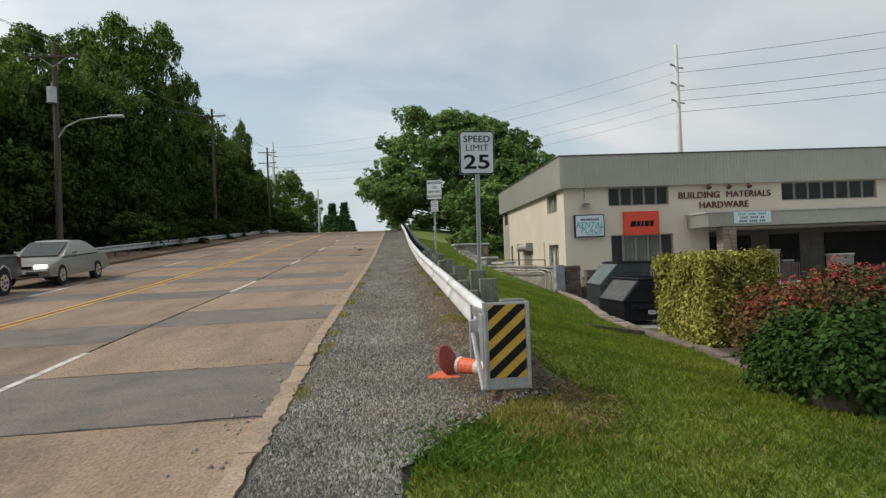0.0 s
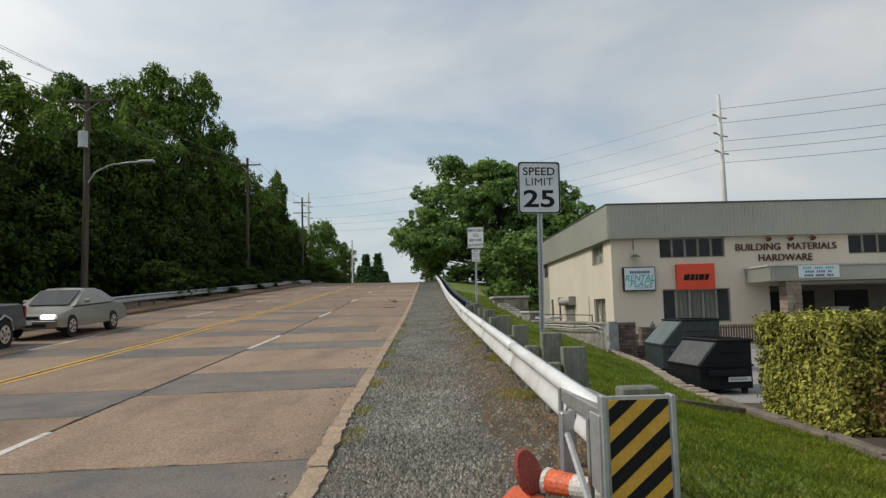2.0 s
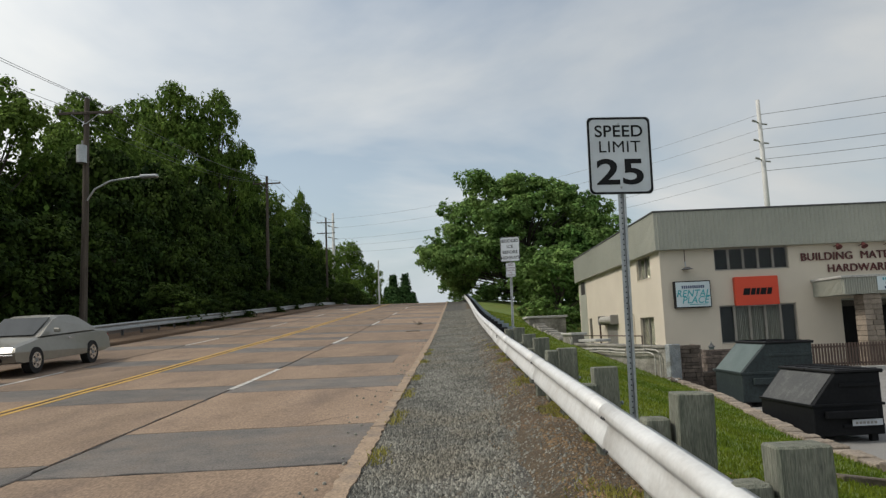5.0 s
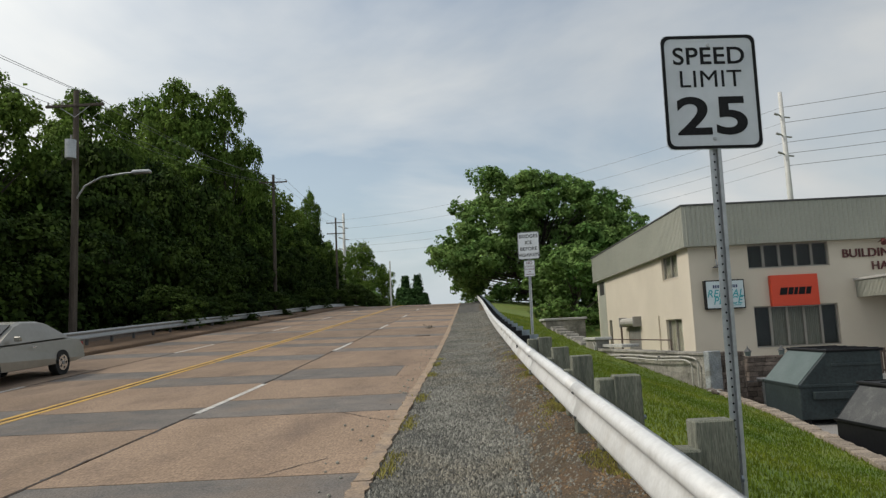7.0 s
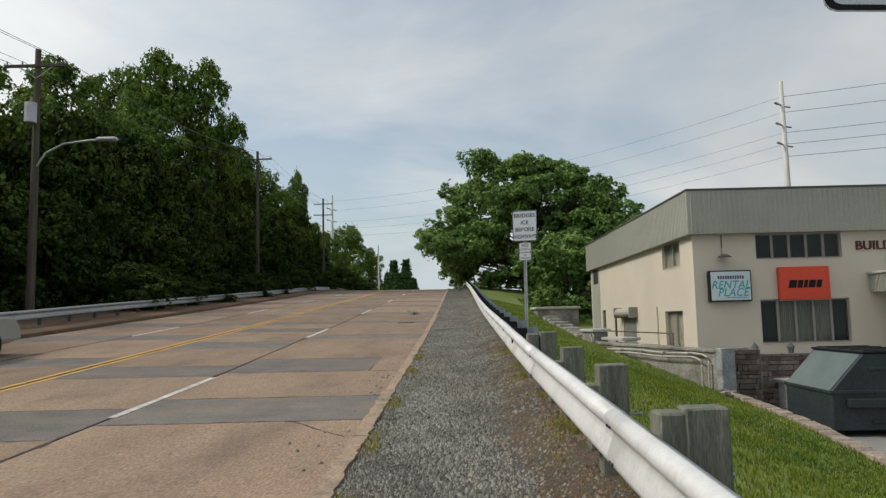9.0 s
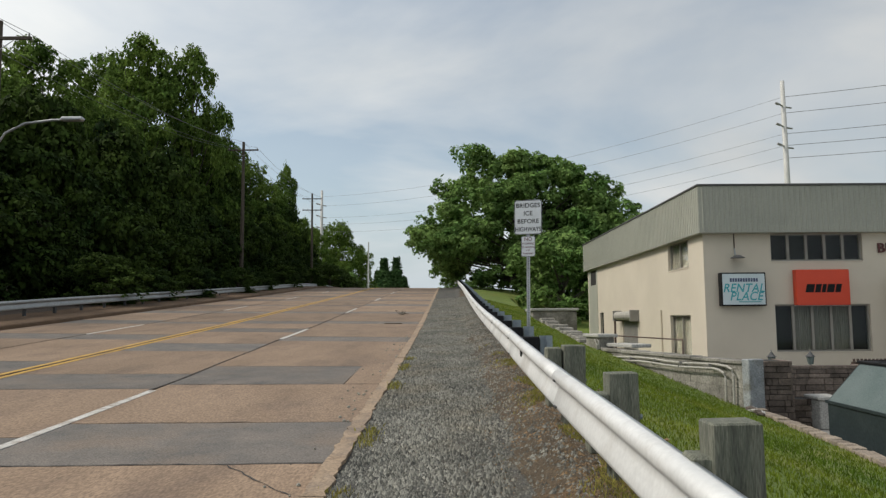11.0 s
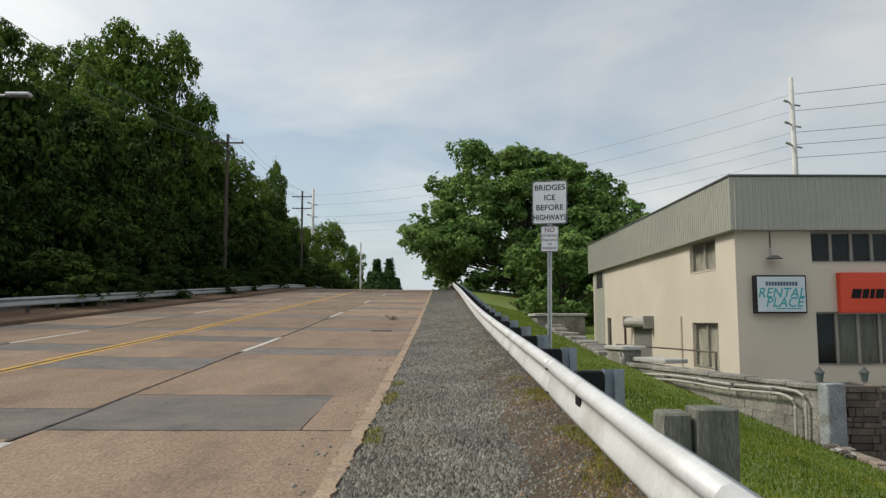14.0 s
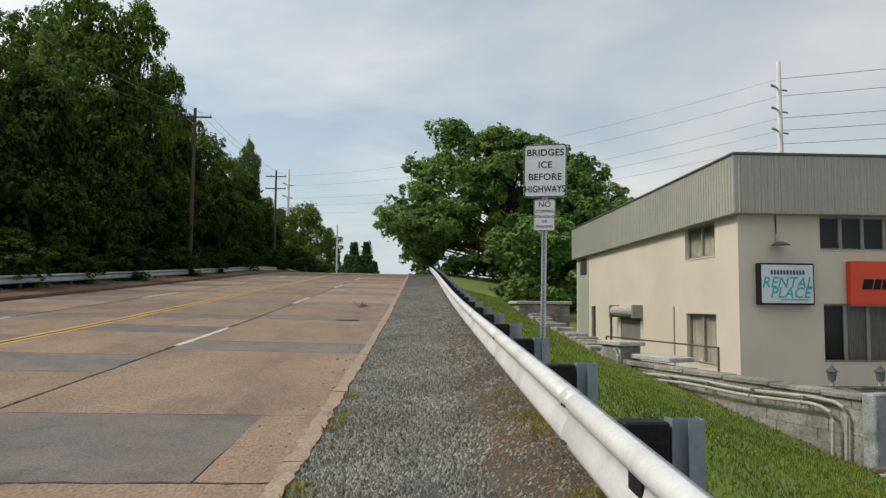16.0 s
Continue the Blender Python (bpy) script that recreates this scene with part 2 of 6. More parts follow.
M_BLACK = mat("black_paint", (0.006, 0.006, 0.007), (0.012, 0.012, 0.013), 3, 0.6, spec=0.2)
M_RED_INK = mat("faded_red_sign_ink", (0.13, 0.05, 0.07), (0.17, 0.07, 0.09), 3, 0.5)
M_AMBER = mat("amber_sheeting", (0.52, 0.29, 0.03), (0.60, 0.35, 0.05), 6, 0.5, fine=0.1)
M_ORANGE = mat("orange_rubber", (0.62, 0.10, 0.03), (0.72, 0.15, 0.05), 4, 0.6, stain=(0.42, 0.09, 0.05), stain_scale=4)
M_CONE_DARK = mat("faded_red_rubber", (0.26, 0.05, 0.04), (0.34, 0.07, 0.05), 4, 0.7)
M_CONE_WHITE = mat("dirty_white_band", (0.50, 0.47, 0.43), (0.66, 0.63, 0.58), 9, 0.6)
M_STIHL = mat("orange_sign_face", (0.60, 0.050, 0.016), (0.66, 0.065, 0.022), 1, 0.45, fine=0.04)
M_PANEL = mat("pale_sign_face", (0.52, 0.60, 0.62), (0.58, 0.66, 0.68), 1, 0.4, fine=0.03)
M_TEAL = mat("teal_ink", (0.03, 0.30, 0.34), (0.05, 0.36, 0.40), 2, 0.5)
M_NAVY = mat("navy_ink", (0.05, 0.07, 0.14), (0.08, 0.10, 0.18), 2, 0.5)
M_MAROON = mat("maroon_letter", (0.075, 0.015, 0.015), (0.10, 0.022, 0.02), 2, 0.5)
M_BLOCKWALL = mat("weathered_block_wall", (0.17, 0.16, 0.14), (0.36, 0.34, 0.30), 1.6, 0.95, 0.6, 22, fine=0.3, stain=(0.10, 0.095, 0.08), stain_scale=0.9, vary=0.1)
M_PIER = mat("blotched_grey_paint", (0.20, 0.22, 0.235), (0.33, 0.345, 0.35), 4, 0.9, 0.4, 30, fine=0.25, stain=(0.16, 0.155, 0.13), stain_scale=3)
M_BROWNSTONE = mat("brown_stone", (0.085, 0.068, 0.056), (0.175, 0.14, 0.118), 3, 0.95, 0.5, 20, fine=0.25, vary=0.35)
M_PAVER = mat("tan_paver", (0.21, 0.172, 0.135), (0.29, 0.24, 0.19), 3, 0.95, 0.4, 30, vary=0.25)
M_PIPE = mat("pvc_conduit", (0.33, 0.315, 0.28), (0.44, 0.42, 0.38), 3, 0.6, stain=(0.30, 0.28, 0.25), stain_scale=4)
M_DUMP_GREEN = mat("dark_green_steel", (0.012, 0.021, 0.023), (0.020, 0.031, 0.033), 1.5, 0.6, 0.05, 20, stain=(0.03, 0.042, 0.043), stain_scale=2)
M_DUMP_PANEL = mat("faded_green_panel", (0.075, 0.105, 0.10), (0.11, 0.14, 0.135), 2, 0.5)
M_DUMP_BLACK = mat("black_steel", (0.004, 0.0045, 0.006), (0.008, 0.0085, 0.010), 1.5, 0.6, 0.05, 20, spec=0.2)
M_DUMP_GREY = mat("scuffed_grey_panel", (0.045, 0.045, 0.045), (0.07, 0.07, 0.068), 3, 0.6, stain=(0.11, 0.11, 0.105), stain_scale=5)
M_FENCE = mat("brown_picket", (0.07, 0.045, 0.035), (0.11, 0.075, 0.06), 4, 0.8)
M_SLATE = mat("grey_concrete", (0.36, 0.35, 0.33), (0.44, 0.43, 0.40), 2, 0.9, 0.3, 30)
M_SHUTTER = mat("grey_roller_shutter", (0.22, 0.21, 0.20), (0.28, 0.27, 0.25), 2, 0.5)
M_TREE = leaf_mat("broadleaf", (0.060, 0.115, 0.024), (0.165, 0.235, 0.046), 0.5, 0.28)
M_TREE_BRIGHT = leaf_mat("bright_broadleaf", (0.105, 0.205, 0.055), (0.23, 0.33, 0.10), 0.45, 0.35)
# woodland shade is put into this leaf colour: very dark, little light let through
M_UNDER = leaf_mat("shaded_understorey_leaf", (0.013, 0.030, 0.007), (0.060, 0.093, 0.017), 0.5, 0.08)
M_CONIFER = leaf_mat("conifer_needles", (0.03, 0.065, 0.022), (0.05, 0.095, 0.03), 0.4, 0.15)
M_HEDGE = leaf_mat("variegated_hedge_leaf", (0.13, 0.145, 0.026), (0.35, 0.335, 0.08), 0.7, 0.22)
M_BUSH = leaf_mat("glossy_bush_leaf", (0.013, 0.034, 0.008), (0.042, 0.080, 0.016), 0.6, 0.12)
M_BARBERRY = leaf_mat("dull_red_leaf", (0.060, 0.065, 0.022), (0.17, 0.095, 0.04), 0.45, 0.2)
M_ROSE = mat("red_petal", (0.25, 0.008, 0.012), (0.38, 0.018, 0.020), 6, 0.6, vary=0.3, island=True)
M_GLASS = bpy.data.materials.new("window_glass")
M_GLASS.use_nodes = True
gb = M_GLASS.node_tree.nodes["Principled BSDF"]
gb.inputs["Base Color"].default_value = (0.75, 0.80, 0.80, 1)
gb.inputs["Roughness"].default_value = 0.02
gb.inputs["Transmission Weight"].default_value = 1.0
gb.inputs["IOR"].default_value = 1.25


# ---- building blocks ----
def part(name, bm, material, parent=None, label="", smooth=False):
    """Link a bmesh as one mesh object, under a thing or a part when given."""
    me = bpy.data.meshes.new(name)
    bm.to_mesh(me)
    bm.free()
    me.materials.append(material)
    if smooth:
        for p in me.polygons:
            p.use_smooth = True
    ob = new(name, me)
    if parent is not None:
        ob.parent = parent
    if label:
        ob["label"] = label
    return ob


def base(name, m, label, category, group="", kind=""):
    """An Empty at a thing's foot."""
    ob = new(name)
    ob.empty_display_size = 0.2
    ob.matrix_world = m
    return tagged(ob, label, category, group, kind)


def box(x0, x1, y0, y1, z0, z1, bevel=0.0, bm=None):
    bm = bm or bmesh.new()
    r = bmesh.ops.create_cube(bm, size=1.0, matrix=Matrix.LocRotScale(((x0 + x1) / 2, (y0 + y1) / 2, (z0 + z1) / 2), None, (x1 - x0, y1 - y0, z1 - z0)))
    if bevel:
        es = list({e for v in r["verts"] for e in v.link_edges})
        bmesh.ops.bevel(bm, geom=es, offset=bevel, segments=1, affect="EDGES")
    return bm


def tube(points, radius, sides=8, bm=None, taper=None):
    """A round bar along points; taper gives the radius at its end."""
    bm = bm or bmesh.new()
    pts = [Vector(p) for p in points]
    rings = []
    for i, p in enumerate(pts):
        d = (pts[min(i + 1, len(pts) - 1)] - pts[max(i - 1, 0)]).normalized()
        u = d.cross(Vector((0.13, 0.31, 0.94) if abs(d.z) < 0.9 else (1, 0, 0))).normalized()
        v = d.cross(u)
        r = radius if taper is None else radius + (taper - radius) * i / (len(pts) - 1)
        rings.append([bm.verts.new(p + r * (math.cos(q) * u + math.sin(q) * v)) for q in (2 * math.pi * k / sides for k in range(sides))])
    for a, b in zip(rings, rings[1:]):
        for k in range(sides):
            bm.faces.new((a[k], a[(k + 1) % sides], b[(k + 1) % sides], b[k]))
    bm.faces.new(rings[0][::-1])
    bm.faces.new(rings[-1])
    return bm


def prism(outline, depth, axis="y", bm=None):
    """Extrude an outline (u, v) by depth: along y it lies in xz, along x in yz, along z in xy."""
    bm = bm or bmesh.new()
    def at(u, v, d):
        return {"y": (u, d, v), "x": (d, u, v), "z": (u, v, d)}[axis]
    lo = [bm.verts.new(at(u, v, 0)) for u, v in outline]
    hi = [bm.verts.new(at(u, v, depth)) for u, v in outline]
    k = len(outline)
    for i in range(k):
        bm.faces.new((lo[i], lo[(i + 1) % k], hi[(i + 1) % k], hi[i]))
    bm.faces.new(lo[::-1])
    bm.faces.new(hi)
    bmesh.ops.recalc_face_normals(bm, faces=bm.faces)
    return bm


def sheet_mesh(name, verts, faces, material, smooth=True):
    me = bpy.data.meshes.new(name)
    me.from_pydata(verts, [], faces)
    me.materials.append(material)
    if smooth:
        me.polygons.foreach_set("use_smooth", [True] * len(me.polygons))
    return me


def letters(text, size, material, name, parent, m, extrude=0.002, width=1.0, label="", bold=0.022):
    """Lettering as a mesh, centred on its line, in the plane that m gives."""
    cu = bpy.data.curves.new(name, "FONT")
    cu.body, cu.size, cu.extrude = text, size, extrude
    cu.space_character = 1.04
    cu.align_x, cu.align_y = "CENTER", "CENTER"
    cu.offset = 0.0 if "M" in text else bold * size
    tmp = bpy.data.objects.new("lettering_tmp", cu)
    scene.collection.objects.link(tmp)
    me = bpy.data.meshes.new_from_object(tmp.evaluated_get(bpy.context.evaluated_depsgraph_get()))
    bpy.data.objects.remove(tmp)
    bpy.data.curves.remove(cu)
    me.materials.clear()
    me.materials.append(material)
    ob = new(name, me)
    ob.parent = parent
    ob.matrix_local = m @ Matrix.Diagonal((width, 1, 1, 1))
    if label:
        ob["label"] = label
    return ob


# ---- the lie of the land ----
_ys = np.arange(-80.0, 620.0, 0.5)
_slope = np.interp(_ys, [-80, 27, 41, 78, 108, 150, 300, 620], [0.049, 0.049, 0.070, 0.070, 0.0, -0.03, -0.02, 0.0])
_zs = np.concatenate([[0], np.cumsum(_slope[:-1] * 0.5)])
_zs = _zs - np.interp(0.0, _ys, _zs)


def road_z(y):
    return float(np.interp(y, _ys, _zs))


def shift(y):
    """How far the road has drifted to the east at y."""
    return 0.0095 * max(0.0, y - 12.0)


def bend(x, y):
    """The lanes widen to the west where the climb steepens."""
    return float(np.interp(y, [22, 31, 45], [0.0, -0.24, -0.30])) * max(0.0, min(1.0, (-1.2 - x) / 2.5))


CURB_X, GRAVEL_X, LEFT_X = -0.90, 1.35, -12.95


def road_top(x, y):
    k = float(np.interp(y, [8, 15, 20, 25, 30, 38, 65], [-0.020, -0.009, -0.001, 0.007, 0.013, 0.016, 0.009]))
    return road_z(y) + k * max(0.0, CURB_X + shift(y) - x)


def edge_x(y):
    """Where the lawn ends, at the timber edging and then at the block wall."""
    return float(np.interp(y, [-80, 2, 7.2, 8.3, 10.5, 13.6, 17.5, 24, 28.2, 33.9, 46, 70, 120], [30, 14, 4.25, 4.32, 4.56, 4.68, 5.1, 6.35, 6.45, 4.6, 4.3, 5.5, 40]))


def edge_z(y):
    return float(np.interp(y, [-80, 0, 8.3, 14, 24, 28.2, 31, 33.9, 46, 70, 120], [-3, -0.25, 0.02, -0.02, -0.06, 0.1, 0.62, 1.15, 2.0, 3.6, 5.0]))


LOT_Z = -0.36


def land_z(x, y):
    s = shift(y)
    if x < LEFT_X + s - 0.3:
        d = LEFT_X + s - 0.3 - x
        return road_top(LEFT_X + s, y) + min(0.14, 0.12 * d) + 0.02 * max(0.0, d - 3)
    if x < GRAVEL_X + s:
        g = max(0.0, min(1.0, (min(6.7, 4.9 + 1.6 * x) - y) / 0.35)) if x > 0 else 0.0
        return road_top(x, y) - 0.10 + 0.10 * g
    xe = max(edge_x(y), GRAVEL_X + s + 0.5)
    za, zb = road_z(y) - 0.02 + 0.13 * max(0.0, min(1.0, (y - 6.5) / 1.5)), edge_z(y)
    if x < xe:
        u = (x - GRAVEL_X - s) / (xe - GRAVEL_X - s)
        u = u * u * (3 - 2 * u) * 0.45 + u * 0.55
        return za + (zb - za) * u
    low = float(np.interp(y, [-80, 2, 8, 27, 30, 60, 75, 120], [-3, -0.3, LOT_Z - 0.08, LOT_Z - 0.08, LOT_Z - 0.08, LOT_Z - 0.08, 2.5, 5.0]))
    return zb + (low - zb) * min(1.0, (x - xe) / 0.25)


def build_ground():
    xs = np.unique(np.concatenate([np.linspace(-420, -60, 10), np.linspace(-60, -14.5, 24), np.linspace(-14.5, -13.4, 6), np.linspace(-13.4, -0.2, 8), np.linspace(-0.1, 0.8, 8), np.linspace(0.9, 8.0, 72), np.linspace(8.0, 40, 22), np.linspace(40, 420, 10)]))
    ys = np.unique(np.concatenate([np.linspace(-80, 0, 14), np.linspace(0, 36, 120), np.linspace(36, 120, 90), np.linspace(120, 300, 30), np.linspace(300, 620, 8)]))
    verts = [(x, y, land_z(x, y)) for y in ys for x in xs]
    w = len(xs)
    faces = [(j * w + i, j * w + i + 1, (j + 1) * w + i + 1, (j + 1) * w + i) for j in range(len(ys) - 1) for i in range(w - 1)]
    tagged(new("ground", sheet_mesh("ground", verts, faces, M_LAWN)), "mown green lawn and rough ground sloping down from the road", "ground", kind="structure")


build_ground()


def strip(name, x0, x1, y0, y1, lift, material, nx=2, step=1.0, follow=True, jitter=0.0, parent=None):
    """A thin slab along the road between two offsets, with a skirt below its edges."""
    n = max(2, int((y1 - y0) / step) + 1)
    ys = np.linspace(y0, y1, n)
    us = np.linspace(0, 1, nx)
    rng = np.random.RandomState(int(abs(x0 * 31 + y0 * 17) * 10) % 9999)
    rows = []
    for y in ys:
        s = shift(y) if follow else 0.0
        a, b = x0 + s + bend(x0, y) + rng.uniform(-jitter, jitter), x1 + s + bend(x1, y) + rng.uniform(-jitter, jitter)
        row = [(a, y, road_top(a, y) + lift - 0.12)]
        row += [(a + (b - a) * u, y, road_top(a + (b - a) * u, y) + lift) for u in us]
        row.append((b, y, road_top(b, y) + lift - 0.12))
        rows.append(row)
    w = nx + 2
    verts = [v for r in rows for v in r]
    faces = [(j * w + i, j * w + i + 1, (j + 1) * w + i + 1, (j + 1) * w + i) for j in range(n - 1) for i in range(w - 1)]
    faces += [tuple(range(w))[::-1], tuple((n - 1) * w + i for i in range(w))]
    ob = new(name, sheet_mesh(name, verts, faces, material, smooth=False))
    if parent is not None:
        ob.parent = parent
    return ob


LANES = [(-12.95, -9.70), (-9.65, -7.14), (-7.09, -4.18), (-4.13, -1.07)]


def build_road():
    road = strip("road", -13.0, CURB_X - 0.12, -14.0, 300.0, -0.035, M_JOINT, 2, 3.0)
    tagged(road, "worn tan concrete four-lane road with grey asphalt patches", "road", kind="structure")
    # asphalt patches lane by lane; concrete slabs fill the stretches between them
    far = [36.9, 42.8, 48.9, 55.0, 61.1, 67.2, 73.3, 79.4, 85.5, 91.6, 97.7, 103.8]
    near = {
        0: [(0.4, 1.6), (10.8, 12.3), (20.4, 21.6), (30.8, 32.4)],
        1: [(0.3, 2.1), (6.4, 7.3), (12.0, 13.6), (18.6, 20.2), (24.6, 26.1), (30.7, 32.3)],
        2: [(0.1, 2.0), (6.5, 9.1), (11.3, 13.3), (17.8, 19.6), (22.7, 24.3), (28.0, 29.8), (33.4, 34.8)],
        3: [(0.2, 2.1), (6.3, 8.7), (12.7, 14.85), (18.5, 20.25), (23.1, 25.35), (30.6, 32.0)],
    }
    rng = random.Random(5)
    for li, (xa, xb) in enumerate(LANES):
        cuts = near[li] + [(y + 0.3 * li - 0.6, y + 0.3 * li - 0.6 + rng.choice((0.7, 1.2, 1.6, 1.9))) for y in far]
        y = -13.0
        for ya, yb in cuts + [(124.0, 124.0), (170.0, 170.0), (262.0, 262.0)]:
            while ya - y > 14:
                strip("concrete_slab", xa, xb, y + 0.012, y + 8.0, 0.002, M_SLAB, 2, 1.5, jitter=0.004, parent=road)
                y += 8.0
            strip("concrete_slab", xa, xb, y + 0.012, ya - 0.015, 0.002, M_SLAB, 2, 1.5, jitter=0.004, parent=road)
            if yb > ya:
                edge = xb - 0.55 if li == 3 and 22 < ya < 26 else xb
                strip("asphalt_patch", xa, edge, ya + 0.005, yb, 0.0, M_PATCH, 2, 0.5, jitter=0.012, parent=road)
                if edge < xb:
                    strip("concrete_slab", edge + 0.01, xb, ya + 0.005, yb, 0.002, M_SLAB, 2, 0.5, jitter=0.004, parent=road)
            y = yb
    for k in range(9):
        y0 = 6.85 + 12.13 * k
        strip("lane_dash", -4.20, -4.09, y0, y0 + 3.55, 0.007, M_WHITE_LINE, 2, 0.4, jitter=0.010, parent=road)
        strip("lane_dash", -9.73, -9.63, y0 + 1.2, y0 + 4.8, 0.007, M_WHITE_LINE, 2, 0.4, jitter=0.010, parent=road)
    # ragged open joints and cracks, and the tarred seam between the near lanes
    def crack(xa, ya, xb, yb, wid, seed, name):
        r = random.Random(seed)
        n = max(6, int(math.hypot(xb - xa, yb - ya) / 0.09))
        verts, faces = [], []
        dx, dy = xb - xa, yb - ya
        ln = math.hypot(dx, dy)
        wob = 0.0
        for i in range(n + 1):
            u = i / n
            wob = 0.75 * wob + r.uniform(-0.018, 0.018)
            w = wid * (0.25 + 0.9 * r.random() ** 2)
            cx, cy = xa + dx * u - dy / ln * wob, ya + dy * u + dx / ln * wob
            sx = shift(cy) + bend(cx, cy)
            for q in (-w, w):
                px, py = cx - dy / ln * q, cy + dx / ln * q
                verts.append((px + sx, py, road_top(px + sx, py) + 0.006))
            if i:
                k = 2 * i
                faces.append((k - 2, k - 1, k + 1, k))
        ob = new(name, sheet_mesh(name, verts, faces, M_JOINT, False))
        ob.parent = road
    for k, (ya, yb) in enumerate(near[3] + [(y + 0.3, y + 2) for y in far[:6]]):
        crack(-4.2, ya - 0.01, -1.1, ya + 0.02, 0.020, 50 + k, "joint_crack")
        if k % 2:
            crack(-4.2, yb, -2.2, yb + 0.03, 0.010, 90 + k, "joint_crack")
    for k, (ya, yb) in enumerate(near[2] + [(y, y + 2) for y in far[:6]]):
        crack(-7.2, ya - 0.02, -4.3, ya, 0.015, 70 + k, "joint_crack")
    for k in range(9):
        crack(-4.155, 2.0 + 8 * k, -4.155, 10.0 + 8 * k, 0.028, 110 + k, "lane_seam")
        crack(-9.68, 14.0 + 8 * k, -9.68, 22.0 + 8 * k, 0.022, 130 + k, "lane_seam")
    crack(-1.9, 18.45, -1.2, 17.6, 0.010, 152, "joint_crack")
    crack(-2.0, 14.9, -1.5, 15.5, 0.009, 153, "joint_crack")
    crack(-7.11, 10.0, -7.11, 60.0, 0.022, 151, "lane_seam")
    strip("yellow_line", -7.27, -7.16, -14, 125, 0.007, M_YELLOW_LINE, 2, 0.8, jitter=0.008, parent=road)
    strip("yellow_line", -7.06, -6.95, -14, 125, 0.007, M_YELLOW_LINE, 2, 0.8, jitter=0.008, parent=road)


build_road()


# ---- kerb, gravel, verge ----
def mound(x, y):
    """Soil heaped under the guardrail."""
    u = max(0.0, min(1.0, (x - 0.35) / 0.5))
    return 0.13 * u * u * (3 - 2 * u) * max(0.0, min(1.0, (y - 6.5) / 1.5))


def build_shoulder():
    curb = strip("curb_bed", CURB_X - 0.20, CURB_X + 0.02, -14, 0, -0.02, M_CURB, 2, 2.0)
    tagged(curb, "worn tan concrete edging along the road", "kerb", kind="structure")
    rng = random.Random(8)
    y = -13.0
    while y < 118:
        l = 3.05 if y < 60 else 6.1
        strip("curb_stone", CURB_X - 0.20 + rng.uniform(-0.008, 0.008), CURB_X - 0.05 + rng.uniform(-0.015, 0.015), y, y + l - 0.015, 0.025 + rng.uniform(-0.006, 0.008), M_CURB, 3, 0.10, jitter=0.020, parent=curb)
        y += l
    n = 260
    ys = np.linspace(-14, 118, n)
    xs = np.linspace(CURB_X - 0.06, GRAVEL_X + 0.1, 16)
    verts = []
    for y in ys:
        for x in xs:
            u = (x - xs[0]) / (xs[-1] - xs[0])
            end = max(0.0, min(1.0, (min(6.7, 4.9 + 1.6 * x) - y) / 0.3)) if x > 0 else 0.0
            verts.append((x + shift(y), y, road_z(y) + 0.03 * math.sin(math.pi * u) + 0.012 * noise.noise((x * 3, y * 3, 0)) + mound(x, y) - 0.12 * end))
    w = len(xs)
    faces = [(j * w + i, j * w + i + 1, (j + 1) * w + i + 1, (j + 1) * w + i) for j in range(n - 1) for i in range(w - 1)]
    tagged(new("gravel_path", sheet_mesh("gravel_path", verts, faces, M_GRAVEL_BED)), "crushed grey stone footpath beside the road", "path", kind="structure")


build_shoulder()


def build_soil_strip():
    """Brown soil and grit that has crept over the gravel under the rail."""
    n, cols = 240, 9
    verts = []
    for y in np.linspace(6.6, 70, n):
        left = 0.34 + 0.22 * noise.noise((0, y * 0.8, 4)) + 0.08 * noise.noise((0, y * 3.1, 8)) + 0.010 * max(0, y - 30)
        for i in range(cols):
            x = left + (1.42 - left) * i / (cols - 1)
            u = (x - CURB_X) / (GRAVEL_X + 0.1 - CURB_X)
            lift = (-0.012 if i == 0 else 0.010) + 0.012 * noise.noise((x * 6, y * 6, 2))
            verts.append((x + shift(y), y, road_z(y) + 0.03 * math.sin(math.pi * min(1.0, u)) + mound(x, y) + lift))
    faces = [(j * cols + i, j * cols + i + 1, (j + 1) * cols + i + 1, (j + 1) * cols + i) for j in range(n - 1) for i in range(cols - 1)]
    tagged(new("soil_strip", sheet_mesh("soil_strip", verts, faces, M_SOIL_GRIT)), "brown gritty soil heaped under the guardrail", "soil", kind="structure")


build_soil_strip()


def scatter(name, pts, sizes, shape, material, label, category, flat=0.6):
    """Many small copies of one shape, joined in one mesh of kind stuff."""
    rng = np.random.RandomState(len(pts) % 997)
    sv, sf = np.array(shape[0], float), shape[1]
    n, k = len(pts), len(sv)
    ang = rng.uniform(0, 6.283, n)
    c, s = np.cos(ang), np.sin(ang)
    v = sv[None] * (1 + rng.uniform(-0.35, 0.35, (n, k, 3)))
    x = v[..., 0] * c[:, None] - v[..., 1] * s[:, None]
    y = v[..., 0] * s[:, None] + v[..., 1] * c[:, None]
    out = np.stack([x, y, v[..., 2] * flat], -1) * np.array(sizes)[:, None, None] + np.array(pts)[:, None, :]
    f = (np.array(sf)[None] + (np.arange(n) * k)[:, None, None]).reshape(-1, len(sf[0]))
    me = bpy.data.meshes.new(name)
    me.from_pydata(out.reshape(-1, 3).tolist(), [], f.tolist())
    me.materials.append(material)
    return tagged(new(name, me), label, category, kind="stuff")


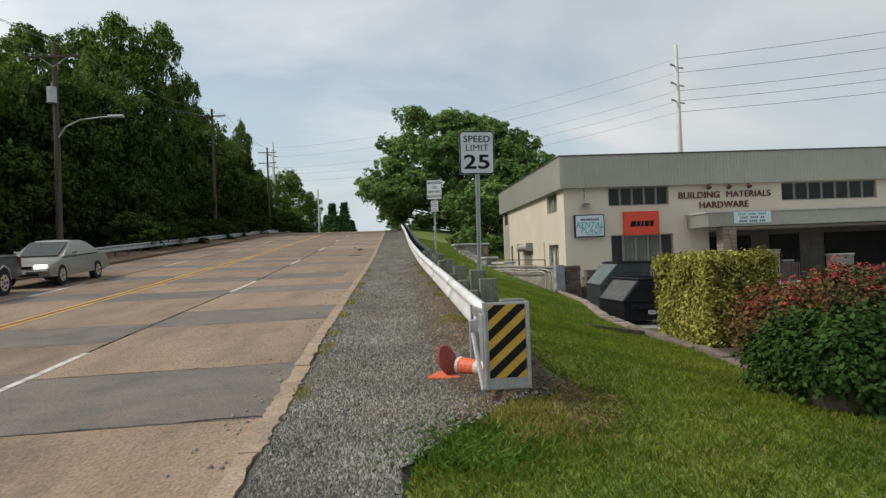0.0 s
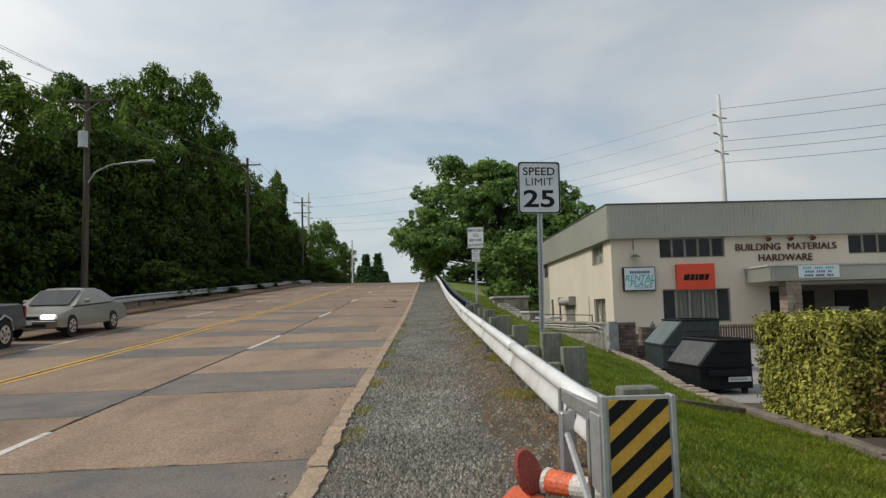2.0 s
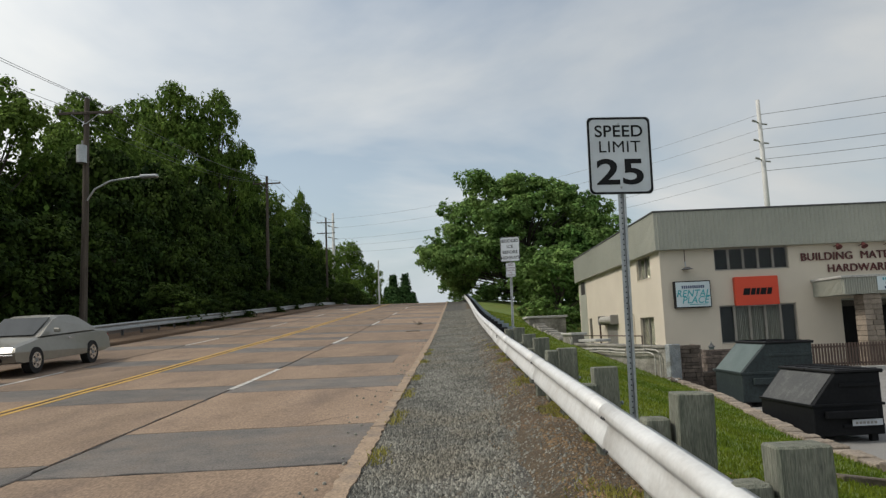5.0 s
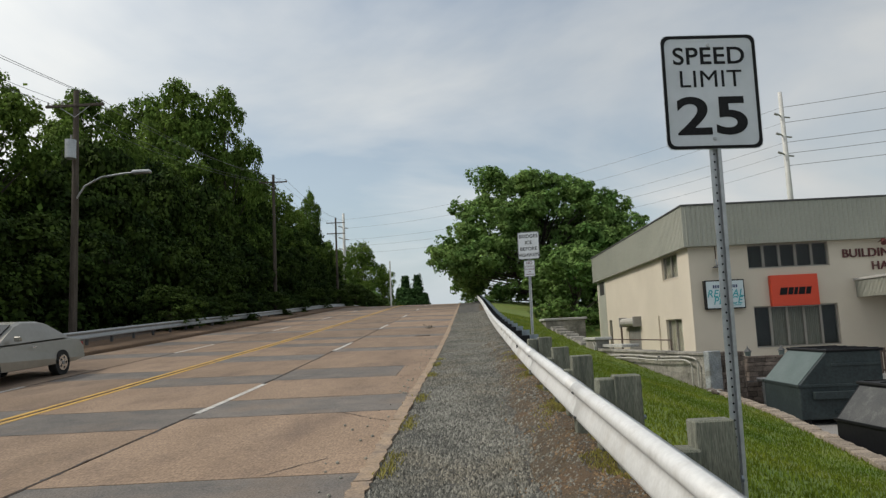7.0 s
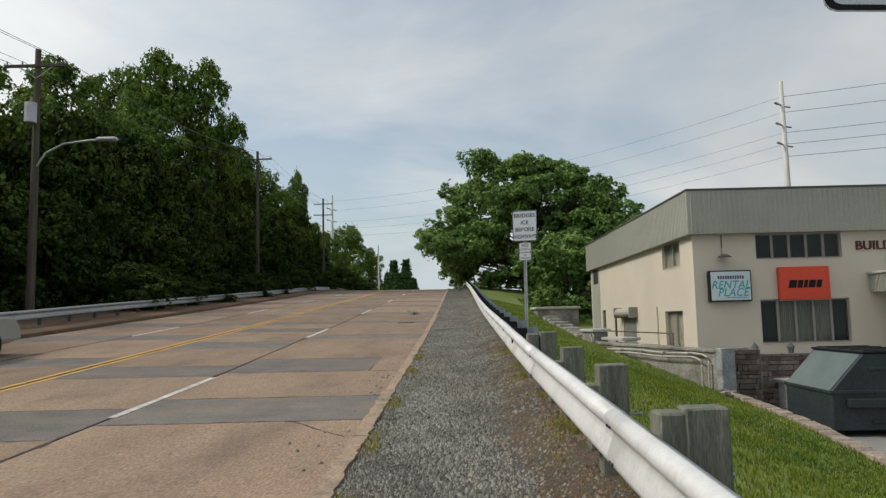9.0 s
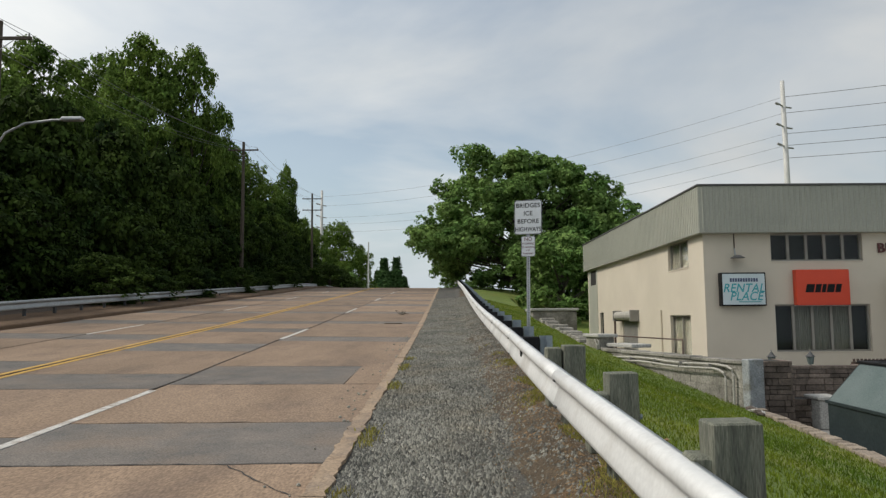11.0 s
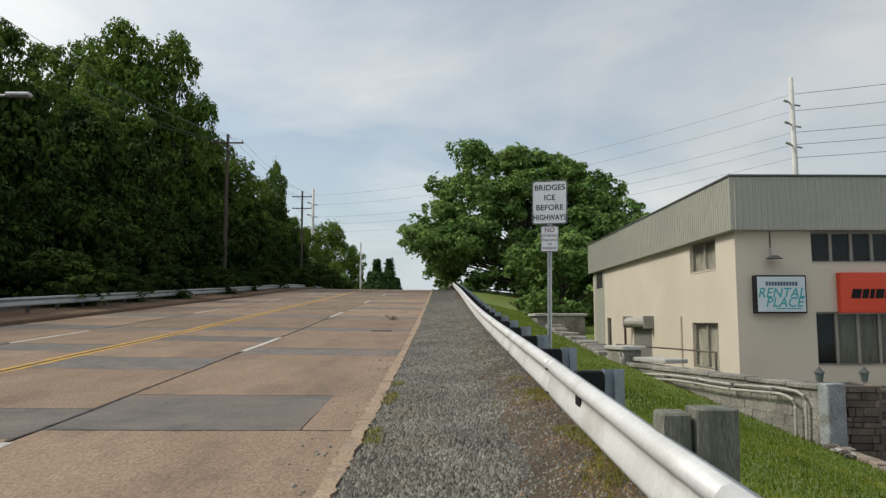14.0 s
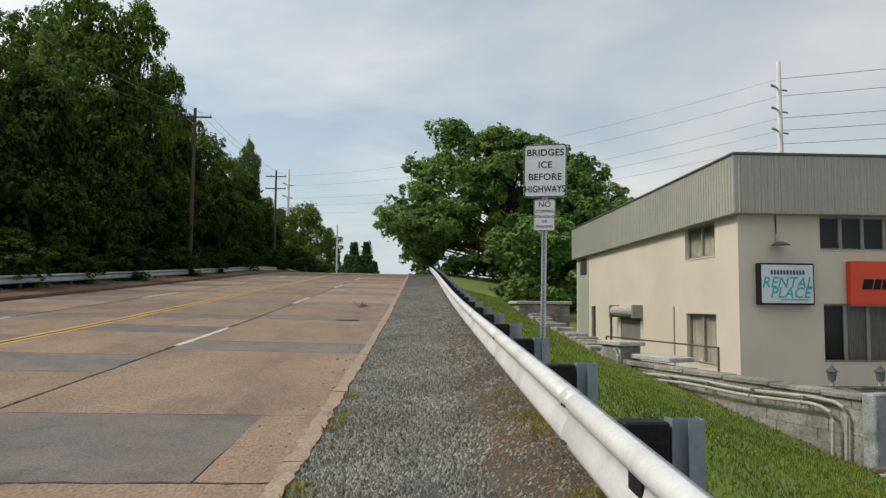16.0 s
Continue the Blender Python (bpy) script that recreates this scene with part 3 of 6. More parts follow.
PEBBLE = ([(1, 0, -0.45), (0.31, 0.95, -0.45), (-0.81, 0.59, -0.45), (-0.81, -0.59, -0.45), (0.31, -0.95, -0.45), (0.1, 0.15, 0.75)], [(0, 1, 5), (1, 2, 5), (2, 3, 5), (3, 4, 5), (4, 0, 5)])
OCTA = ([(1, 0, 0), (0, 1, 0), (-1, 0, 0), (0, -1, 0), (0, 0, 1), (0, 0, -1)], [(0, 1, 4), (1, 2, 4), (2, 3, 4), (3, 0, 4), (1, 0, 5), (2, 1, 5), (3, 2, 5), (0, 3, 5)])


def build_gravel():
    rng = np.random.RandomState(3)
    pts, sizes = [], []
    while len(pts) < 170000:
        y = 2.6 + 55 * rng.rand() ** 1.5
        x = rng.uniform(CURB_X - 0.06 + 0.05 * math.sin(y * 2.3) * math.sin(y * 0.9), GRAVEL_X)
        if x > 0.42 + 0.15 * math.sin(y) and rng.rand() < 0.5:
            continue
        if x > 0 and y < min(6.6, 4.9 + 1.6 * x) - 0.15 * rng.rand():
            continue
        u = (x - CURB_X) / (GRAVEL_X - CURB_X)
        s = 0.008 + 0.016 * rng.rand() ** 2 + 0.00035 * y
        pts.append((x + shift(y), y, road_z(y) + 0.03 * math.sin(math.pi * u) + mound(x, y) + 0.2 * s))
        sizes.append(s)
    scatter("gravel", pts, sizes, PEBBLE, M_STONE, "loose crushed grey stones on the footpath", "gravel", 1.0)
    pts, sizes = [], []
    for _ in range(36000):
        y = 4.5 + 22 * rng.rand() ** 1.3
        x = rng.normal(0.66, 0.30)
        if x > 0.2 and y > min(6.6, 4.9 + 1.6 * x):
            pts.append((x + shift(y), y, road_z(y) + 0.024 + mound(x, y)))
            sizes.append(0.008 + 0.024 * rng.rand() ** 2)
    # bare trodden patch beside the terminal
    for _ in range(5200):
        x, y = rng.normal(1.36, 0.22), rng.normal(6.25, 0.34)
        pts.append((x, y, land_z(x, y) + 0.012))
        sizes.append(0.008 + 0.02 * rng.rand() ** 2)
    scatter("soil_crumbs", pts, sizes, OCTA, M_CLOD, "brown dry crumbs of soil under the guardrail", "soil", 0.6)


build_gravel()


def blades(name, n, pick, height, material, label, lean=0.5, width=0.006):
    """Grass as single tapered blades, one mesh of kind stuff."""
    rng = np.random.RandomState(n % 991)
    verts, faces = [], []
    made = 0
    while made < n:
        p = pick(rng)
        if p is None:
            continue
        x, y, z = p
        h = height * (0.5 + 0.8 * rng.rand())
        a = rng.uniform(0, 6.283)
        b = rng.uniform(0, 6.283)
        dx, dy = math.cos(b) * h * lean * rng.rand(), math.sin(b) * h * lean * rng.rand()
        w = width * (0.7 + 0.6 * rng.rand())
        wx, wy = math.cos(a) * w, math.sin(a) * w
        i = len(verts)
        verts += [(x - wx, y - wy, z - 0.01), (x + wx, y + wy, z - 0.01), (x + dx * 0.4 + wx * 0.7, y + dy * 0.4 + wy * 0.7, z + h * 0.6), (x + dx, y + dy, z + h)]
        faces += [(i, i + 1, i + 2), (i, i + 2, i + 3)]
        made += 1
    me = sheet_mesh(name, verts, faces, material)
    return tagged(new(name, me), label, "grass", kind="stuff")


def lawn_near(rng):
    y = 2.2 + 9.5 * rng.rand() ** 1.3
    x = rng.uniform(0.0, 6.2)
    if x > edge_x(y) - 0.1:
        return None
    lim = min(6.7, 4.9 + 1.6 * x) + 0.25 * noise.noise((x * 2, y * 2, 3))
    if x < GRAVEL_X + 0.16 + 0.10 * math.sin(y * 3) and (y > lim or x < 0.05):
        return None
    return (x, y, land_z(x, y))


def lawn_far(rng):
    y = 11.0 + 47 * rng.rand() ** 1.5
    x = rng.uniform(GRAVEL_X + 0.15, 6.6)
    if x + 0.05 > edge_x(y):
        return None
    return (x + 0.0, y, land_z(x, y))


def verge(rng):
    y = 4.5 + 24 * rng.rand() ** 1.2
    x = rng.normal(0.98, 0.16) + shift(y)
    if noise.noise((x * 1.2, y * 0.8, 9)) < 0.12:
        return None
    return (x, y, road_z(y) + mound(x - shift(y), y))


def weed_spot(rng):
    x, y = rng.normal(0.50, 0.24), rng.normal(5.15, 0.30)
    return (x, y, road_z(y))


def curb_weeds(rng):
    y = 3.0 + 26 * rng.rand()
    if noise.noise((y * 0.9, 2, 1)) < 0.12:
        return None
    x = CURB_X + 0.05 + rng.normal(0, 0.05) + shift(y)
    return (x, y, road_z(y) + 0.01)


blades("lawn_grass", 95000, lawn_near, 0.045, M_BLADE, "short mown green grass blades", 1.3, 0.0045)
blades("dry_lawn_grass", 15000, lambda r: (lambda p: p if p and noise.noise((p[0] * 0.9, p[1] * 0.9, 7)) > 0.0 else None)(lawn_near(r)), 0.042, M_DRY, "straw-coloured dry grass patches in the lawn", 0.9, 0.004)
blades("bank_grass", 90000, lawn_far, 0.04, M_BLADE, "green grass on the bank beside the guardrail", 0.8, 0.007)
blades("verge_grass", 15000, verge, 0.06, M_DRY, "sparse dry grass under the guardrail", 0.8, 0.005)
blades("weed_clump", 2600, weed_spot, 0.06, M_WEED, "leafy green weeds at the edge of the gravel", 2.0, 0.013)
blades("curb_weed", 1500, curb_weeds, 0.05, M_DRY, "thin dry weeds along the kerb", 0.9, 0.005)


# ---- guardrails ----
W_SECTION = [(0.0, -0.155), (0.045, -0.152), (0.074, -0.135), (0.078, -0.110), (0.066, -0.065), (0.046, -0.015), (0.034, 0.022), (0.044, 0.042), (0.076, 0.066), (0.088, 0.092), (0.084, 0.120), (0.062, 0.146), (0.030, 0.157), (0.0, 0.155)]


def rail_mesh(ys, x_at, z_at, side):
    """A W-beam swept along the road; side -1 turns its waves to the west."""
    k = len(W_SECTION)
    outer = [(side * a, b) for a, b in W_SECTION]
    inner = [(side * (a - 0.006), b) for a, b in W_SECTION]
    ring = outer + inner[::-1]
    bm = bmesh.new()
    rows = [[bm.verts.new((x_at(y) + u, y, z_at(y) + v)) for u, v in ring] for y in ys]
    m = len(ring)
    for a, b in zip(rows, rows[1:]):
        for i in range(m):
            bm.faces.new((a[i], a[(i + 1) % m], b[(i + 1) % m], b[i]))
    bm.faces.new(rows[0][::-1])
    bm.faces.new(rows[-1])
    bmesh.ops.recalc_face_normals(bm, faces=bm.faces)
    return bm


def rail_x(y):
    return float(np.interp(y, [6, 8, 21.5, 60, 108], [0.92, 0.90, 0.86, 1.36, 1.70]))


def rail_z(y):
    return road_z(y) + float(np.interp(y, [7, 19, 22, 110], [0.575, 0.60, 0.645, 0.645]))


def build_right_rail():
    rail = base("guardrail", pose(0, 0, 0), "white weathered steel W-beam guardrail on timber and steel posts", "guardrail")
    y = 6.75
    while y < 100:
        y1 = y + 3.81
        lap = 0.002
        part("beam", rail_mesh(np.linspace(y, y1 + 0.18, 5), lambda q, y=y: rail_x(q) - 0.0 - lap * ((q - y) / 4), rail_z, -1), M_RAIL, rail, "", True)
        if y < 40:
            for v in (-0.115, 0.085):
                for dy in (0.05, 0.11):
                    bm = bmesh.new()
                    bmesh.ops.create_icosphere(bm, subdivisions=1, radius=0.012)
                    ob = part("splice_bolt", bm, M_DARK_POST, rail)
                    ob.location = (rail_x(y1) - 0.088, y1 + dy - 0.02, rail_z(y1) + v)
        y = y1
    # timber posts with shorter blocks
    rng = random.Random(4)
    first = None
    for k, y in enumerate([8.72, 9.98, 11.98, 13.85, 15.45, 17.42, 19.25]):
        z = road_z(y)
        top = 0.87 + 0.03 * math.sin(k * 2.1)
        bm = box(-0.10, 0.10, -0.075, 0.075, -0.6, top, 0.008)
        ob = part("timber_post", bm, M_TIMBER, rail, "grey-green weathered timber post")
        ob.matrix_local = pose(rail_x(y) + (0.17 if k == 4 else 0.235), y, z, rng.uniform(-1.5, 1.5), rng.uniform(-1, 2), rng.uniform(-3, 3))
        bm = box(-0.11, 0.03, -0.075, 0.075, 0.32, top - (0.02 if k in (3, 6) else 0.13), 0.012)
        ob = part("timber_block", bm, M_TIMBER, rail, "short timber spacer block")
        ob.matrix_local = pose(rail_x(y) + 0.10, y + 0.01, z, rng.uniform(-2, 2), rng.uniform(-2, 2), rng.uniform(-4, 4))
        bm = tube([(-0.16, 0, 0.55), (0.16, 0, 0.55)], 0.009, 6)
        bmesh.ops.create_cone(bm, cap_ends=True, segments=6, radius1=0.018, radius2=0.018, depth=0.012, matrix=pose(0.15, 0, 0.55, 0, 90, 0))
        part("post_bolt", bm, M_POST_STEEL, rail).matrix_local = pose(rail_x(y) + 0.205, y, z)
    # steel posts with black plastic blocks
    y = 21.3
    while y < 100:
        z = road_z(y)
        x = rail_x(y)
        bm = box(-0.07, 0.07, -0.003, 0.003, -0.5, 0.81)
        box(-0.073, -0.067, -0.05, 0.05, -0.5, 0.81, 0, bm)
        box(0.067, 0.073, -0.05, 0.05, -0.5, 0.81, 0, bm)
        box(0.0, 0.073, -0.052, -0.046, 0.44, 0.81, 0, bm)
        part("steel_post", bm, M_POST_STEEL, rail, "blue-grey steel post").matrix_local = pose(x + 0.30, y, z)
        bm = box(0.0, 0.20, -0.065, 0.065, 0.46, 0.80, 0.01)
        box(0.03, 0.17, -0.067, 0.067, 0.54, 0.72, 0.004, bm)
        part("plastic_block", bm, M_BLOCK, rail, "black plastic spacer block").matrix_local = pose(x + 0.015, y, z)
        y += 1.905
    # slot plates in the transition, and the flared end terminal
    z = road_z(21.0)
    bm = box(-0.006, 0.006, -0.08, 0.08, -0.05, 0.045, 0.002)
    part("bolt_slot", bm, M_BLOCK, rail, "dark rectangular opening in the beam").matrix_local = pose(rail_x(20.9) - 0.046, 20.9, z + 0.645)


build_right_rail()


def build_terminal():
    """The crash terminal at the near end of the guardrail."""
    x, y = 0.925, 6.25
    z = road_z(y)
    t = base("rail_end_terminal", pose(x, y, z), "galvanised guardrail end terminal with black and amber striped panel", "guardrail end")
    bm = box(-0.19, 0.19, -0.02, 0.0, 0.14, 0.86, 0.004)
    part("impact_plate", bm, M_GALV, t)
    bm = box(0.165, 0.192, -0.035, 0.06, 0.14, 0.86, 0.004)
    part("side_flange", bm, M_GALV, t)
    bm = box(-0.192, -0.165, -0.03, 0.06, 0.14, 0.86, 0.004)
    part("side_flange", bm, M_GALV, t)
    part("striped_panel", box(-0.155, 0.155, -0.024, -0.0195, 0.235, 0.84), M_AMBER, t, "amber reflective panel")
    w, h = 0.31, 0.605
    x0, z0 = -0.155, 0.235
    for k in range(-3, 7):
        # stripes rise to the right, clipped to the panel
        a = z0 + k * 0.167 - 0.03
        poly = [(x0, a), (x0 + w, a + 0.272), (x0 + w, a + 0.355), (x0, a + 0.085)]
        def clip(ps, keep, cut):
            out = []
            for p, q in zip(ps, ps[1:] + ps[:1]):
                if keep(p):
                    out.append(p)
                if keep(p) != keep(q):
                    f = (cut - p[1]) / (q[1] - p[1])
                    out.append((p[0] + f * (q[0] - p[0]), cut))
            return out
        poly = clip(poly, lambda p: p[1] >= z0, z0)
        if len(poly) > 2:
            poly = clip(poly, lambda p: p[1] <= z0 + h, z0 + h)
        if len(poly) > 2:
            s = part("black_stripe", prism(poly, 0.002), M_BLACK, t, "black diagonal stripe")
            s.location = (0, -0.027, 0)
    bm = box(-0.205, -0.19, 0.002, 0.20, 0.36, 0.76, 0.004)
    part("extruder_throat", bm, M_GALV, t, "dull steel plate behind the panel")
    bm = box(-0.125, 0.075, 0.03, 1.45, 0.655, 0.752, 0.008)
    part("feeder_chute", bm, M_GALV_DULL, t, "dull grey steel channel over the beam end")
    bm = rail_mesh([0.08, 0.3, 0.6], lambda q: rail_x(7) - 0.925, lambda q: rail_z(7) - road_z(7), -1)
    part("beam_end", bm, M_RAIL, t)
    part("strap", box(-0.135, -0.11, 1.41, 1.48, 0.20, 0.755, 0.003), M_GALV_DULL, t)
    part("brace", tube([(-0.20, 0.05, 0.12), (-0.17, 1.0, 0.50)], 0.022, 6), M_GALV, t)
    part("brace", box(-0.125, -0.10, 0.60, 0.66, 0.0, 0.66, 0.003), M_GALV_DULL, t)
    part("timber_post", box(0.02, 0.24, 0.35, 0.50, -0.5, 0.86, 0.012), M_TIMBER, t, "grey weathered timber post")
    part("front_post", box(-0.18, -0.08, 1.15, 1.25, -0.4, 0.62, 0.008), M_GALV, t)


build_terminal()


def build_cone():
    x, y = 0.54, 7.35
    z = road_z(y) + 0.03
    c = base("traffic_cone", pose(x, y, z, 0, 0, -16), "battered orange traffic cone lying on its side in the gravel", "traffic cone")
    bm = prism([(-0.20, -0.18), (0.19, -0.20), (0.22, 0.17), (-0.17, 0.20)], 0.03, "z")
    bmesh.ops.bevel(bm, geom=list(bm.edges), offset=0.008, segments=1, affect="EDGES")
    part("base_plate", bm, M_ORANGE, c)
    bm = bmesh.new()
    bmesh.ops.create_cone(bm, cap_ends=True, segments=20, radius1=0.155, radius2=0.14, depth=0.02, matrix=pose(-0.03, -0.02, 0.17, 0, 72, -22))
    part("torn_flange", bm, M_CONE_DARK, c, "faded dark red rubber disc")
    d = Vector((0.93, -0.52, -0.02)).normalized()
    p0 = Vector((0.10, 0.0, 0.105))
    for nm, a, b, r0, r1, m in (("cone_body", 0.0, 0.20, 0.085, 0.078, M_ORANGE), ("white_band", 0.20, 0.32, 0.079, 0.072, M_CONE_WHITE), ("orange_band", 0.32, 0.37, 0.0725, 0.069, M_ORANGE), ("white_band", 0.37, 0.47, 0.0695, 0.064, M_CONE_WHITE), ("cone_tip", 0.47, 0.62, 0.0645, 0.045, M_ORANGE)):
        part(nm, tube([p0 + d * a, p0 + d * b], r0, 16, taper=r1), m, c, smooth=False)
    bm = bmesh.new()
    bmesh.ops.create_cone(bm, cap_ends=True, segments=14, radius1=0.092, radius2=0.088, depth=0.03, matrix=Matrix.Translation(p0) @ d.to_track_quat("Z", "Y").to_matrix().to_4x4())
    part("collar", bm, M_CONE_WHITE, c)


build_cone()


def left_rail_x(y):
    return LEFT_X + shift(y) - 1.5


def left_drop(y):
    return float(np.interp(y, [40, 60, 98], [0.0, 0.12, 0.35]))


def build_left_rail():
    rail = base("guardrail", pose(0, 0, 0), "grey steel W-beam guardrail along the wooded side of the road", "guardrail")
    y = 14.0
    while y < 112:
        part("beam", rail_mesh(np.linspace(y, y + 3.9, 3), left_rail_x, lambda q: road_top(LEFT_X + shift(q), q) + 0.58 - left_drop(q), 1), M_LEFT_RAIL, rail)
        for yy in (y + 0.3, y + 2.2):
            z = road_top(LEFT_X + shift(yy), yy) - left_drop(yy)
            part("steel_post", box(-0.10, -0.01, -0.05, 0.05, -0.3, 0.66, 0.004), M_DARK_POST, rail).matrix_local = pose(left_rail_x(yy) - 0.02, yy, z)
        y += 3.81
    n = 120
    ys = np.linspace(-14, 118, n)
    prof = [(0.03, -0.02), (0.0, 0.10), (-0.12, 0.13), (-0.6, 0.15), (-1.3, 0.17), (-2.4, 0.2)]
    verts = [(LEFT_X + shift(y) + a, y, road_top(LEFT_X, y) + b + (0.03 * noise.noise((a * 3, y * 0.7, 5)) if a < -0.1 else 0)) for y in ys for a, b in prof]
    w = len(prof)
    faces = [(j * w + i + 1, j * w + i, (j + 1) * w + i, (j + 1) * w + i + 1) for j in range(n - 1) for i in range(w - 1)]
    tagged(new("dirt_verge", sheet_mesh("dirt_verge", verts, faces, M_SOIL)), "bare brown dirt verge beyond the far kerb", "verge", kind="structure")


build_left_rail()


def build_woodland_floor():
    ys = np.linspace(-20, 160, 60)
    xs = np.concatenate([np.linspace(-15.2, -20, 8), np.linspace(-24, -60, 6)])
    verts = [(x + shift(y), y, land_z(x + shift(y), y) + 0.05 + 0.06 * noise.noise((x, y * 0.5, 3))) for y in ys for x in xs]
    w = len(xs)
    faces = [(j * w + i + 1, j * w + i, (j + 1) * w + i, (j + 1) * w + i + 1) for j in range(len(ys) - 1) for i in range(w - 1)]
    tagged(new("woodland_floor", sheet_mesh("woodland_floor", verts, faces, M_MULCH)), "dark leaf litter under the roadside trees", "woodland floor", kind="structure")


build_woodland_floor()


# ---- road signs ----
def sign_plate(parent, w, h, z, material, border, label):
    r = 0.045 * w / 0.61
    pts = []
    for cx, cz, a0 in ((w / 2 - r, h / 2 - r, 0), (-w / 2 + r, h / 2 - r, 90), (-w / 2 + r, -h / 2 + r, 180), (w / 2 - r, -h / 2 + r, 270)):
        pts += [(cx + r * math.cos(radians(a0 + q)), cz + r * math.sin(radians(a0 + q))) for q in (0, 30, 60, 90)]
    plate = part("sign_plate", prism(pts, 0.004), material, parent, label)
    plate.location = (0, -0.004, z)
    k = len(pts)
    bm = bmesh.new()
    def inset(d):
        return [bm.verts.new((u * (1 - 2 * d / w), 0.0, v * (1 - 2 * d / h))) for u, v in pts]
    a, b = inset(0.004), inset(0.004 + border)
    for i in range(k):
        bm.faces.new((a[i], a[(i + 1) % k], b[(i + 1) % k], b[i]))
    bmesh.ops.recalc_face_normals(bm, faces=bm.faces)
    g = bmesh.ops.extrude_face_region(bm, geom=list(bm.faces))
    bmesh.ops.translate(bm, verts=[v for v in g["geom"] if isinstance(v, bmesh.types.BMVert)], vec=(0, -0.0015, 0))
    part("sign_border", bm, M_BLACK, plate).location = (0, -0.0005, 0)
    for dz in (h / 2 - 0.07, -h / 2 + 0.07):
        bm = bmesh.new()
        bmesh.ops.create_cone(bm, cap_ends=True, segments=8, radius1=0.013, radius2=0.010, depth=0.008, matrix=pose(0, -0.004, dz, 90, 0, 0))
        part("bolt", bm, M_GALV, plate)
    return plate


def text_on(plate, text, z, size, width=1.0, material=None, name="lettering", x=0.0):
    letters(text, size, material or M_BLACK, name, plate, pose(x, -0.0015, z, 90, 0, 0), 0.0007, width, "", 0.022 if size > 0.3 else 0.013)


def punched_post(parent, z0, z1, label):
    """A perforated U-channel post with its holes as dark recesses."""
    prof = [(-0.038, 0.0), (-0.038, 0.006), (-0.018, 0.006), (-0.014, 0.034), (0.014, 0.034), (0.018, 0.006), (0.038, 0.006), (0.038, 0.0), (0.016, 0.0), (0.012, 0.028), (-0.012, 0.028), (-0.016, 0.0)]
    bm = prism(prof, z1 - z0, "z")
    post = part("sign_post", bm, M_GALV, parent, label)
    post.location = (0, 0.002, z0)
    k = int((z1 - z0) / 0.0508)
    for i in range(k):
        bm = bmesh.new()
        bmesh.ops.create_cone(bm, cap_ends=True, segments=6, radius1=0.0075, radius2=0.0075, depth=0.002, matrix=pose(0, 0.027, 0.03 + i * 0.0508, 90, 0, 0))
        part("post_hole", bm, M_BLACK, post)


def build_signs():
    x, y = 1.53, 12.80
    z = land_z(x, y)
    s = base("speed_limit_sign", pose(x, y, z, -0.5, 1.0, 2.0), "white speed limit sign on a perforated steel post", "road sign")
    top = 3.775 - z
    punched_post(s, -0.4, top - 0.03, "perforated galvanised steel post")
    p = sign_plate(s, 0.62, 0.765, top - 0.383, M_SIGN, 0.020, "white reflective plate with black border")
    text_on(p, "SPEED", 0.235, 0.162, 1.05)
    text_on(p, "LIMIT", 0.080, 0.162, 1.05)
    text_on(p, "25", -0.175, 0.345, 1.36)
    x, y = 1.78, 28.2
    z = land_z(x, y)
    s = base("bridge_ice_sign", pose(x, y, z, 0, 0.8, -18), "white bridge ice warning and no stopping signs on one post", "road sign")
    top = 4.66 - z
    punched_post(s, -0.4, top - 0.03, "galvanised steel post")
    p = sign_plate(s, 0.61, 0.765, top - 0.383, M_SIGN, 0.012, "white reflective plate with black border")
    for k, t in enumerate(("BRIDGES", "ICE", "BEFORE", "HIGHWAYS")):
        text_on(p, t, 0.255 - 0.175 * k, 0.135, 0.80 if k == 3 else 1.0)
    p = sign_plate(s, 0.31, 0.45, top - 0.765 - 0.26, M_SIGN, 0.008, "small white plate with red lettering")
    for k, (t, q) in enumerate((("NO", 0.11), ("STOPPING", 0.055), ("STANDING", 0.055), ("OR", 0.055), ("PARKING", 0.055))):
        text_on(p, t, (0.155, 0.055, -0.02, -0.09, -0.16)[k], q, 1.0, M_RED_INK)


build_signs()


# ---- the hardware store ----
BX, BY, BX1, BY1 = 9.60, 39.03, 34.0, 60.0
WALL_TOP, ROOF_Z = 5.14, 6.88


def holed(axis, at, thick, a0, a1, z0, z1, holes):
    """A wall with real openings: cells between the openings' edges. axis x: runs along x at y=at; axis y: along y at x=at."""
    us = sorted({a0, a1, *[h[0] for h in holes], *[h[1] for h in holes]})
    vs = sorted({z0, z1, *[h[2] for h in holes], *[h[3] for h in holes]})
    bm = bmesh.new()
    for u0, u1 in zip(us, us[1:]):
        for v0, v1 in zip(vs, vs[1:]):
            um, vm = (u0 + u1) / 2, (v0 + v1) / 2
            if any(h[0] < um < h[1] and h[2] < vm < h[3] for h in holes):
                continue
            if axis == "x":
                box(u0, u1, at, at + thick, v0, v1, 0, bm)
            else:
                box(at, at + thick, u0, u1, v0, v1, 0, bm)
    bmesh.ops.remove_doubles(bm, verts=bm.verts, dist=0.0005)
    return bm


